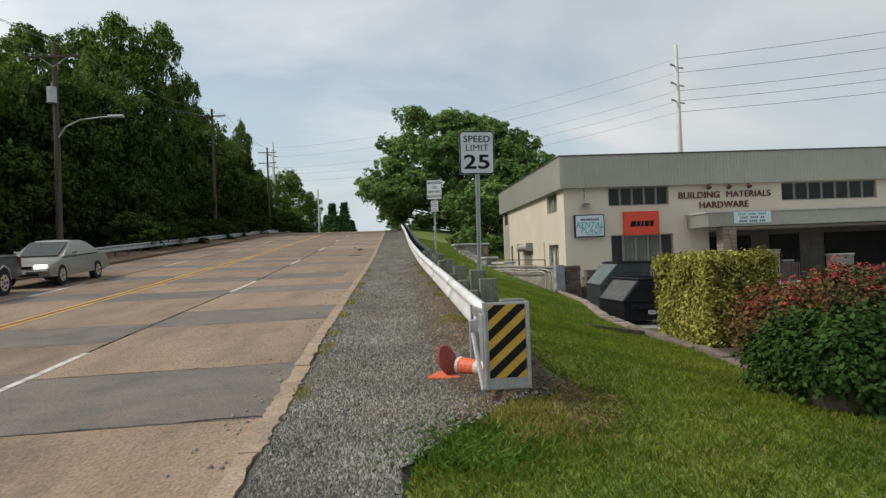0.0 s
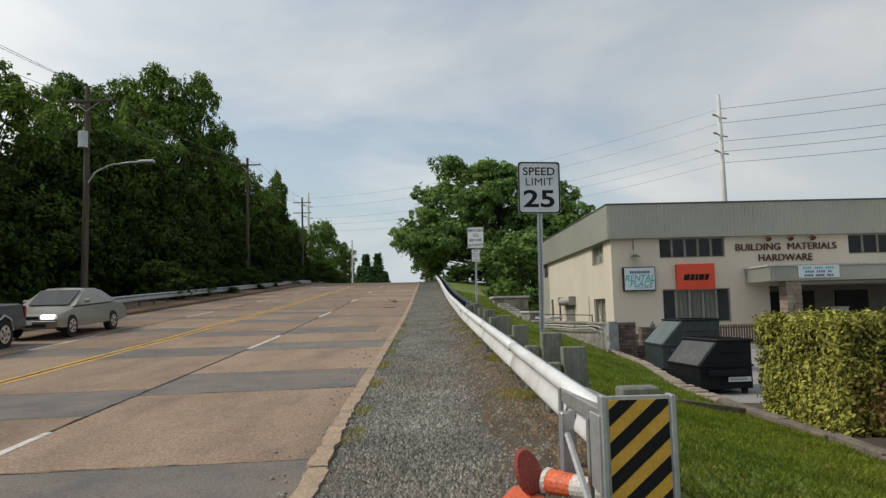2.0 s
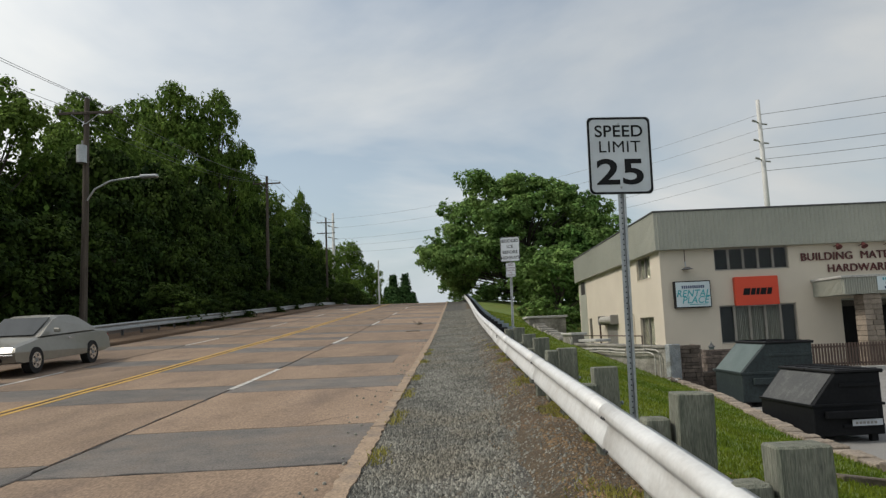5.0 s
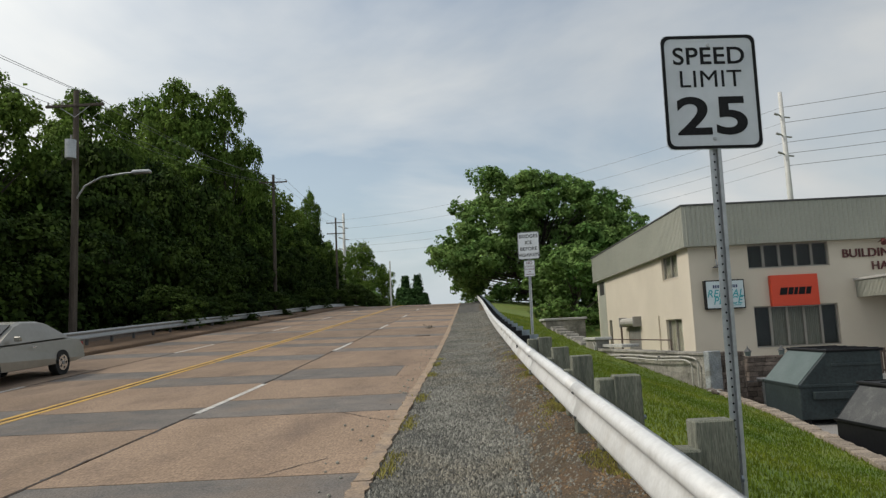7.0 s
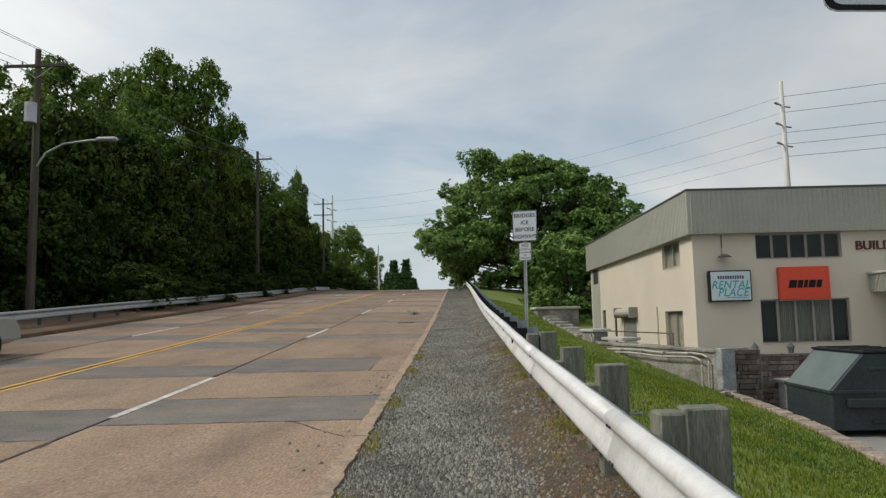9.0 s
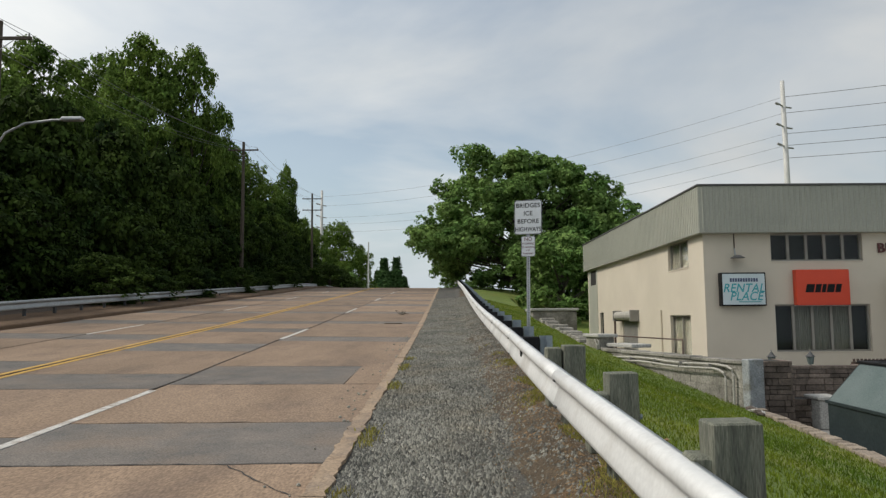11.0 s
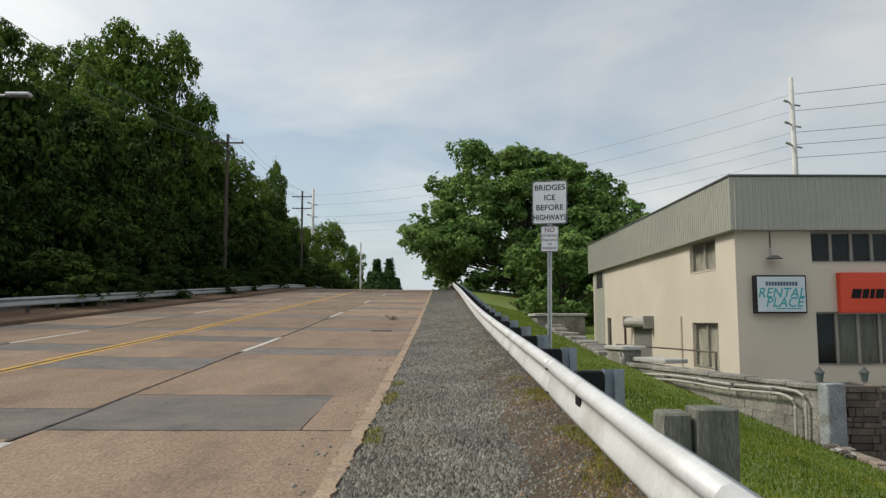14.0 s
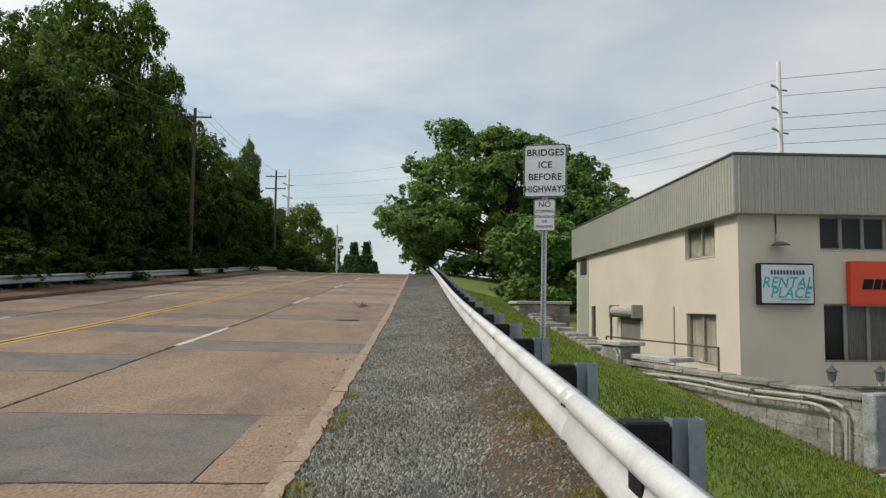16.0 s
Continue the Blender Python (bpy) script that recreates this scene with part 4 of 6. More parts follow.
def window(parent, axis, at, a0, a1, z0, z1, panes, curtains=()):
    """A recessed window: frame, mullions, sill and one pane per light; some panes have a curtain behind."""
    def span(u0, u1, d0, d1, v0, v1, bm=None, bevel=0.0):
        return box(u0, u1, at + d0, at + d1, v0, v1, bevel, bm) if axis == "x" else box(at + d0, at + d1, u0, u1, v0, v1, bevel, bm)
    # the room's darkness is a near-black sheet behind clear panes
    w = part("window", span(a0, a1, 0.30, 0.32, z0, z1), M_DARK, parent, "recessed window with metal mullions and a near-black sheet for the unlit room")
    bm = span(a0, a1, 0.10, 0.17, z1 - 0.06, z1)
    span(a0, a1, 0.10, 0.17, z0, z0 + 0.06, bm)
    span(a0, a0 + 0.06, 0.10, 0.17, z0 + 0.06, z1 - 0.06, bm)
    span(a1 - 0.06, a1, 0.10, 0.17, z0 + 0.06, z1 - 0.06, bm)
    part("window_frame", bm, M_FRAME, w)
    part("window_sill", span(a0, a1, -0.02, 0.12, z0 - 0.04, z0, None, 0.006), M_STUCCO, w)
    step = (a1 - a0) / panes
    for k in range(panes):
        if k:
            part("mullion", span(a0 + k * step - 0.05, a0 + k * step + 0.05, 0.09, 0.18, z0 + 0.06, z1 - 0.06), M_FRAME, w)
        g = part("pane", span(a0 + k * step + 0.05, a0 + (k + 1) * step - 0.05, 0.135, 0.141, z0 + 0.06, z1 - 0.06), M_GLASS, w)
        g.visible_shadow = False
        if k in curtains:
            bm = bmesh.new()
            n = 26
            u0, u1 = a0 + k * step + 0.03, a0 + (k + 1) * step - 0.03
            prev = None
            for i in range(n + 1):
                u, d = u0 + (u1 - u0) * i / n, at + 0.23 + 0.03 * math.sin(i * 1.9)
                row = [bm.verts.new((u, d, v) if axis == "x" else (d, u, v)) for v in (z0 + 0.05, z1 - 0.05)]
                if prev:
                    bm.faces.new((prev[0], row[0], row[1], prev[1]))
                prev = row
            part("curtain", bm, M_CURTAIN, w, "pale hanging curtain")
    return w


def build_store():
    b = base("hardware_store", pose(0, 0, 0), "cream stucco two-storey hardware store with grey metal fascia", "building")
    z0 = LOT_Z - 0.3
    front = [(12.1, 15.5, 4.12, WALL_TOP), (12.15, 15.65, 0.80, 2.52), (22.0, 27.6, 4.12, WALL_TOP), (28.3, 33.0, 4.12, WALL_TOP), (17.7, 31.5, z0, 2.62)]
    side = [(40.66, 43.18, 4.03, WALL_TOP), (40.66, 43.15, 0.52, 2.16), (48.3, 51.2, z0, 2.05), (55.7, 56.6, 0.3, 2.4)]
    part("front_wall", holed("x", BY, 0.3, BX, BX1, z0, WALL_TOP + 0.3, front), M_STUCCO, b)
    part("side_wall", holed("y", BX, 0.3, BY + 0.3, BY1, z0, WALL_TOP + 0.3, side), M_STUCCO, b)
    part("back_wall", box(BX + 0.3, BX1, BY1 - 0.3, BY1, z0, WALL_TOP + 0.3), M_STUCCO, b)
    part("end_wall", box(BX1 - 0.3, BX1, BY + 0.3, BY1 - 0.3, z0, WALL_TOP + 0.3), M_STUCCO, b)
    part("roof", box(BX - 0.1, BX1 + 0.1, BY - 0.1, BY1 + 0.1, WALL_TOP + 0.3, ROOF_Z - 0.15), M_COPING, b, "flat dark roof deck")
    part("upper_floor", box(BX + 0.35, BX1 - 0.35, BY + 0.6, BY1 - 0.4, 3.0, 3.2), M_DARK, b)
    fx, fy = BX - 0.24, BY - 0.36
    # fascia: flat backing, standing panels and a dark coping
    bm = box(fx + 0.03, BX1 + 0.3, fy + 0.03, fy + 0.12, WALL_TOP, ROOF_Z)
    box(fx + 0.03, fx + 0.12, fy + 0.12, BY1 + 0.3, WALL_TOP, ROOF_Z, 0, bm)
    box(fx + 0.03, BX1 + 0.3, fy + 0.12, BY + 0.02, WALL_TOP, WALL_TOP + 0.05, 0, bm)
    box(fx + 0.12, BX + 0.02, BY + 0.02, BY1 + 0.3, WALL_TOP, WALL_TOP + 0.05, 0, bm)
    f = part("fascia", bm, M_FASCIA, b, "grey-green vertical metal siding")
    mesh = None
    def panel(m):
        nonlocal mesh
        if mesh is None:
            bm = prism([(0.005, 0.03), (0.005, 0.0), (0.13, 0.0), (0.14, -0.024), (0.175, -0.024), (0.185, 0.0), (0.196, 0.0), (0.196, 0.03)], ROOF_Z - WALL_TOP - 0.02, "z")
            ob = part("siding_panel", bm, M_FASCIA, f)
            mesh = ob.data
        else:
            ob = new("siding_panel", mesh)
            ob.parent = f
        ob.matrix_local = m
    k = 0
    while fx + 0.2 * (k + 1) < BX1 + 0.3:
        panel(pose(fx + 0.2 * k, fy, WALL_TOP + 0.01))
        k += 1
    k = 0
    while fy + 0.2 * (k + 1) < BY1 + 0.3:
        panel(pose(fx, fy + 0.2 * (k + 1), WALL_TOP + 0.01, 0, 0, -90))
        k += 1
    bm = box(fx - 0.05, BX1 + 0.35, fy - 0.05, fy + 0.2, ROOF_Z, ROOF_Z + 0.07, 0.01)
    box(fx - 0.05, fx + 0.2, fy + 0.2, BY1 + 0.35, ROOF_Z, ROOF_Z + 0.07, 0.01, bm)
    part("coping", bm, M_COPING, b, "dark metal roof edge")
    window(b, "x", BY, 12.1, 15.5, 4.12, WALL_TOP, 5)
    window(b, "x", BY, 12.15, 15.65, 0.80, 2.52, 5, (1, 2, 3))
    window(b, "x", BY, 22.0, 27.6, 4.12, WALL_TOP, 7)
    window(b, "x", BY, 28.3, 33.0, 4.12, WALL_TOP, 6)
    window(b, "y", BX, 40.66, 43.18, 4.03, WALL_TOP, 2, (0, 1))
    window(b, "y", BX, 40.66, 43.15, 0.52, 2.16, 2, (0, 1))
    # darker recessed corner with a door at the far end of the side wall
    # a near-black slab on the wall stands for this window's unlit inside
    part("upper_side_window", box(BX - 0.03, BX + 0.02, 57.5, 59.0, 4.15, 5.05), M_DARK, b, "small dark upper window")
    part("corner_wing", box(BX - 0.02, BX + 2, 57.2, BY1 - 0.35, z0, WALL_TOP - 0.02), M_FASCIA, b)
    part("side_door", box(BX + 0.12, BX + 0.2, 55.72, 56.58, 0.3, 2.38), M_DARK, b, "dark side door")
    # roller shutter and its housing
    sh = part("roller_shutter", box(BX + 0.08, BX + 0.12, 48.3, 51.2, z0, 2.05), M_SHUTTER, b, "grey ribbed roller shutter")
    for i in range(22):
        part("slat", box(BX + 0.05, BX + 0.085, 48.3, 51.2, -0.35 + i * 0.105, -0.27 + i * 0.105, 0.004), M_SHUTTER, sh)
    part("shutter_housing", tube([(BX - 0.22, 48.1, 2.18), (BX - 0.22, 51.4, 2.18)], 0.23, 12), M_PIPE, b, "round pale metal drum housing")
    part("housing_bracket", box(BX - 0.46, BX + 0.02, 47.95, 48.1, 1.9, 2.46, 0.02), M_SHUTTER, b)
    part("housing_bracket", box(BX - 0.46, BX + 0.02, 51.4, 51.55, 1.9, 2.46, 0.02), M_SHUTTER, b)
    part("downpipe", tube([(BX - 0.3, 51.7, 2.3), (BX - 0.3, 51.7, -0.3)], 0.06, 8), M_FENCE, b)
    part("vent_pipe", tube([(BX - 0.05, 44.3, 0.2), (BX - 0.05, 44.3, 2.4)], 0.035, 6), M_STUCCO, b)
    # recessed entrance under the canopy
    # back wall coloured darker than the stucco to hold the canopy's shade
    part("entrance_back", box(17.7, 31.5, BY + 2.6, BY + 2.8, z0, 2.62), M_ENTRY, b, "entrance wall with canopy shade put into its brown-grey colour")
    part("entrance_soffit", box(17.7, 31.5, BY + 0.3, BY + 2.6, 2.56, 2.66), M_FASCIA, b)
    # opaque near-black slabs stand for the unlit shop behind its windows
    for x0, x1 in ((18.6, 21.4), (22.6, 24.4), (26.0, 30.2)):
        part("shop_window", box(x0, x1, BY + 2.5, BY + 2.6, 0.3 if x1 - x0 > 2 else z0 + 0.05, 2.3), M_DARK, b, "shop window as a near-black slab for the unlit inside")
    # canopy with two stone-clad piers
    cy = BY - 2.5
    part("canopy", box(16.5, 33.5, cy, BY, 2.72, 3.42), M_FASCIA, b, "flat grey canopy over the entrance")
    part("canopy_top", box(16.4, 33.6, cy - 0.08, BY, 3.42, 3.52, 0.01), M_SLATE, b)
    for i in range(26):
        part("canopy_rib", box(16.455, 16.5, cy + 0.04 + i * 0.095, cy + 0.085 + i * 0.095, 2.72, 3.42), M_FASCIA, b)
    for i in range(16):
        part("canopy_rib", box(16.52 + i * 0.1, 16.56 + i * 0.1, cy - 0.04, cy, 2.72, 3.42), M_FASCIA, b)
    for x in (17.35, 27.0):
        pier = part("pier", box(x + 0.04, x + 0.71, cy + 0.14, cy + 0.81, z0, 2.72, 0.02), M_PAVER, b, "tan stone-clad pier")
        for i in range(14):
            z = LOT_Z + i * 0.22
            cut = 0.30 + 0.14 * (i * 7 % 4) / 3
            part("stone", box(x, x + cut, cy + 0.1, cy + 0.85, z, z + 0.205, 0.012), M_PAVER, pier)
            part("stone", box(x + cut + 0.012, x + 0.75, cy + 0.1, cy + 0.85, z, z + 0.205, 0.012), M_PAVER, pier)
    # flood lamps
    for i, x in enumerate((17.6, 18.75, 19.9)):
        lamp = part("flood_lamp", tube([(x, BY - 0.02, 5.0), (x, BY - 0.35, 5.05)], 0.02, 6), M_MAROON, b, "small dark red flood lamp")
        bm = bmesh.new()
        bmesh.ops.create_cone(bm, cap_ends=True, segments=12, radius1=0.06, radius2=0.15, depth=0.22, matrix=pose(x, BY - 0.42, 5.0, 140, 0, 0))
        part("lamp_shade", bm, M_MAROON, lamp)
    lamp = part("wall_lamp", tube([(10.75, BY - 0.02, 4.6), (10.75, BY - 0.06, 4.35)], 0.025, 6), M_GALV, b, "galvanised wall lamp")
    bm = bmesh.new()
    bmesh.ops.create_cone(bm, cap_ends=True, segments=14, radius1=0.27, radius2=0.10, depth=0.10, matrix=pose(10.75, BY - 0.28, 4.27))
    part("lamp_shade", bm, M_DARK_POST, lamp)
    part("lamp_conduit", tube([(10.75, BY - 0.02, 4.6), (10.75, BY - 0.02, 5.14)], 0.02, 6), M_FENCE, b)
    letters("BUILDING", 0.50, M_MAROON, "wall_lettering", b, pose(17.22, BY - 0.05, 4.56, 90, 0, 0), 0.03, 1.03, "raised maroon letters", 0.008)
    letters("MATERIALS", 0.50, M_MAROON, "wall_lettering", b, pose(20.05, BY - 0.05, 4.56, 90, 0, 0), 0.03, 1.0, "raised maroon letters", 0.008)
    letters("HARDWARE", 0.50, M_MAROON, "wall_lettering", b, pose(18.62, BY - 0.05, 4.00, 90, 0, 0), 0.03, 1.0, "raised maroon letters", 0.006)


build_store()


def build_wall_signs():
    s = base("wall_sign", pose(10.92, BY, 3.08), "pale blue lit sign box with teal shapes in a dark frame", "sign")
    bm = box(-0.82, 0.82, -0.28, 0.0, -0.61, 0.61, 0.02)
    part("sign_box", bm, M_BLACK, s)
    part("sign_face", box(-0.77, 0.77, -0.288, -0.279, -0.56, 0.56), M_PANEL, s, "pale blue sign face")
    for i in range(11):
        part("plain_bar", box(-0.50 + i * 0.095, -0.43 + i * 0.095, -0.294, -0.287, 0.27, 0.40), M_NAVY, s)
    lean = Matrix(((1, 0.25, 0, 0), (0, 1, 0, 0), (0, 0, 1, 0), (0, 0, 0, 1)))
    for word, x, z, size in (("RENTAL", 0.02, 0.03, 0.44), ("PLACE", 0.10, -0.27, 0.44)):
        letters(word, size, M_TEAL, "lettering", s, pose(x, -0.290, z, 90, 0, 0), 0.002, 0.92, "slanted teal letters", 0.012).data.transform(lean)
    part("underline", box(-0.20, 0.62, -0.294, -0.289, -0.475, -0.445), M_TEAL, s)
    s = base("wall_sign", pose(13.83, BY, 3.13), "orange sign box with black slanted shapes", "sign")
    part("sign_box", box(-0.98, 0.98, -0.26, 0.0, -0.65, 0.65, 0.02), M_STIHL, s)
    part("sign_rim", box(-0.99, 0.99, -0.20, -0.02, -0.68, -0.65, 0.005), M_SLATE, s)
    x = -0.66
    for w in (0.30, 0.20, 0.14, 0.26, 0.20):
        part("plain_bar", prism([(x, -0.18), (x + w, -0.18), (x + w + 0.07, 0.12), (x + 0.07, 0.12)], 0.012), M_BLACK, s, "slanted black shape").location = (0, -0.272, 0)
        x += w + 0.045
    s = base("banner", pose(18.9, BY - 2.5, 3.13), "white cloth banner with grey print on the canopy", "banner")
    part("cloth", box(-1.0, 1.0, -0.08, -0.07, -0.29, 0.30), M_PANEL, s)
    for z, n, w, m in ((0.18, 14, 0.07, M_TEAL), (0.0, 12, 0.07, M_NAVY), (-0.18, 13, 0.085, M_NAVY)):
        for i in range(n):
            if i % 5 != 4:
                part("plain_bar", box(-n * 0.055 + i * 0.11, -n * 0.055 + i * 0.11 + w, -0.086, -0.08, z - 0.05, z + 0.05), m, s)


build_wall_signs()


# ---- lot, block wall, stone walls ----
def build_lot():
    bm = box(6.0, 60, 5.0, BY + 2.7, LOT_Z - 0.06, LOT_Z)
    for v in bm.verts:
        if v.co.x < 10:
            v.co.x = 5.4 if v.co.y < 10 else 7.0
    tagged(part("parking_lot", bm, M_LOT), "pale worn asphalt parking lot", "parking lot", kind="structure")


build_lot()
WALL_A, WALL_B = Vector((6.45, 28.3, 0)), Vector((4.55, 33.9, 0))


def build_block_wall():
    """A stepped block wall that holds the bank, with conduits along its face."""
    d = WALL_B - WALL_A
    length = d.length
    yaw = math.degrees(math.atan2(d.y, d.x))
    m = pose(WALL_A.x, WALL_A.y, 0, 0, 0, yaw)
    w = base("retaining_wall", m, "weathered grey concrete block retaining wall with coping", "wall", kind="structure")
    def top(u):
        return 1.10 + 0.12 * u / length
    part("wall_core", box(0.0, length, -0.28, -0.03, -0.6, 1.02), M_BLOCKWALL, w)
    rng = random.Random(2)
    proto = {}
    for c in range(8):
        z0 = -0.42 + c * 0.19
        u = -0.2 * (c % 2)
        while u < length:
            a, b = max(u, 0.0), min(u + 0.40, length)
            if b - a > 0.05:
                key = round(b - a, 2)
                if key not in proto:
                    ob = part("block", box(0, b - a - 0.005, 0, 0.05, 0, 0.186, 0.003), M_BLOCKWALL, w)
                    proto[key] = ob.data
                else:
                    ob = new("block", proto[key])
                    ob.parent = w
                ob.location = (a, -0.03 + rng.uniform(-0.004, 0.006), z0)
            u += 0.40
    u = 0.0
    while u < length:
        l = rng.uniform(0.7, 1.1)
        part("coping_stone", box(u, min(u + l - 0.012, length), -0.32, 0.06, 1.03 + rng.uniform(0, 0.02) + 0.08 * u / length, 1.12 + 0.1 * u / length, 0.015), M_BLOCKWALL, w)
        u += l
    part("corner_pier", box(-0.22, 0.0, -0.34, 0.07, -0.6, 1.16, 0.02), M_PIER, w, "blotched grey painted corner pier")
    part("end_pier", box(length - 0.1, length + 0.6, -0.45, 0.10, -0.3, 1.50, 0.02), M_BLOCKWALL, w)
    part("pier_cap", box(length - 0.2, length + 0.7, -0.52, 0.16, 1.50, 1.60, 0.02), M_SLATE, w)
    part("slab", box(length - 1.5, length - 0.2, -0.75, -0.1, 1.24, 1.34, 0.015), M_SLATE, w, "loose concrete slab")
    for off, drop in ((0.10, 0.0), (0.16, 0.09)):
        z = 0.98 - drop
        pts = [(0.25 + 2 * drop, off, -0.25), (0.22 + 2 * drop, off, z - 0.2), (0.27 + 2 * drop, off, z - 0.06), (0.42 + 2 * drop, off, z)]
        pts += [(u, off, z + 0.02 * math.sin(u * 2.2) + 0.03 * u / length) for u in np.linspace(0.8, length - 0.5, 9)]
        pts += [(length - 0.25, off, z + 0.06), (length - 0.12, off, z + 0.16), (length - 0.12, off, z + 0.40), (length - 0.02, off, z + 0.52), (length + 0.15, off - 0.1, z + 0.54)]
        part("conduit", tube(pts, 0.028, 8), M_PIPE, w, "grey plastic conduit pipe")
    for u in np.linspace(0.9, length - 0.8, 5):
        part("pipe_clip", box(u, u + 0.03, 0.02, 0.20, 0.955, 1.015, 0.004), M_SHUTTER, w)
        part("pipe_clip", box(u + 0.04, u + 0.07, 0.02, 0.20, 0.865, 0.925, 0.004), M_SHUTTER, w)
    # the wall goes on up the bank
    w2 = base("upper_wall", pose(0, 0, 0), "rough grey stone wall along the top of the bank", "wall", kind="structure")
    part("wall_core", prism([(4.55, 34.3), (4.85, 34.2), (4.75, 45.5), (4.35, 45.5)], 1.3, "z"), M_BLOCKWALL, w2)
    rng = random.Random(6)
    for i in range(20):
        y = 34.3 + i * 0.56
        part("rubble_stone", box(4.30 + rng.uniform(-0.06, 0.06), 4.9, y, y + 0.53, 0.4, edge_z(y) + 0.12 + rng.uniform(-0.10, 0.10), 0.03), M_BLOCKWALL, w2)
    p = base("pump_house", pose(5.6, 50.0, 0), "low grey block enclosure with flat cap on the bank", "outbuilding")
    part("enclosure", box(-1.1, 1.1, -1.2, 1.2, 0.0, 2.45, 0.02), M_BLOCKWALL, p)
    part("cap", box(-1.2, 1.2, -1.3, 1.3, 2.45, 2.58, 0.02), M_SLATE, p)
    rail = base("pipe_railing", pose(0, 0, 0), "thin rusty pipe railing beside the block wall", "railing")
    part("post", tube([(7.9, 36.6, -0.4), (7.9, 36.6, 1.35)], 0.03, 6), M_FENCE, rail)
    part("post", tube([(6.3, 41.5, -0.4), (6.3, 41.5, 1.42)], 0.03, 6), M_FENCE, rail)
    part("rail", tube([(7.9, 36.6, 1.33), (6.3, 41.5, 1.40)], 0.025, 6), M_FENCE, rail)


build_block_wall()


def stone_wall(name, x, y, w, d, h, yaw, label, seed):
    """Coursed brown stone, each stone its own piece, with a recessed core."""
    b = base(name, pose(x, y, LOT_Z, 0, 0, yaw), label, "wall", kind="structure")
    part("wall_core", box(0.03, w - 0.03, 0.03, d - 0.03, -0.2, h - 0.03), M_DARK, b)
    rng = random.Random(seed)
    z = 0.0
    while z < h - 0.02:
        hh = min(rng.uniform(0.09, 0.17), h - z)
        for face in range(3):
            run = w if face == 0 else d
            u = 0.0
            while u < run - 0.01:
                l = min(rng.uniform(0.12, 0.55), run - u)
                o = rng.uniform(0, 0.035)
                if face == 0:
                    bm = box(u, u + l - 0.012, -o, 0.10, z, z + hh - 0.012, 0.006)
                elif face == 1:
                    bm = box(-o, 0.10, u + 0.005, u + l - 0.007, z, z + hh - 0.012, 0.006)
                else:
                    bm = box(w - 0.10, w + o, u + 0.005, u + l - 0.007, z, z + hh - 0.012, 0.006)
                part("stone", bm, M_BROWNSTONE, b)
                u += l
        z += hh
    return b


stone_wall("stone_wall", 6.62, 28.35, 0.85, 1.0, 1.48, -6, "tall rough brown stone wall end", 1)
stone_wall("stone_wall", 8.3, 30.2, 1.9, 0.5, 1.25, 0, "coursed brown stone wall by the lot", 2)
stone_wall("stone_wall", 9.7, 35.85, 2.9, 0.5, 0.78, 0, "low brown stone wall with two lanterns on top", 4)
stone_wall("stone_wall", 7.42, 28.8, 0.75, 0.6, 0.62, -10, "low broken brown stone wall", 3)


def lantern(x, y, z):
    l = base("post_lantern", pose(x, y, z), "small grey metal post lantern with glass sides", "lantern", "lanterns on the stone wall")
    part("foot", tube([(0, 0, 0), (0, 0, 0.12)], 0.07, 8, taper=0.03), M_SHUTTER, l)
    part("glass", tube([(0, 0, 0.12), (0, 0, 0.36)], 0.08, 6, taper=0.12), M_DUMP_PANEL, l)
    part("cap", tube([(0, 0, 0.36), (0, 0, 0.42), (0, 0, 0.52)], 0.16, 6, taper=0.02), M_DARK_POST, l)
    part("finial", tube([(0, 0, 0.52), (0, 0, 0.58)], 0.02, 6), M_SHUTTER, l)


lantern(10.6, 36.1, LOT_Z + 0.78)
lantern(11.86, 36.1, LOT_Z + 0.78)


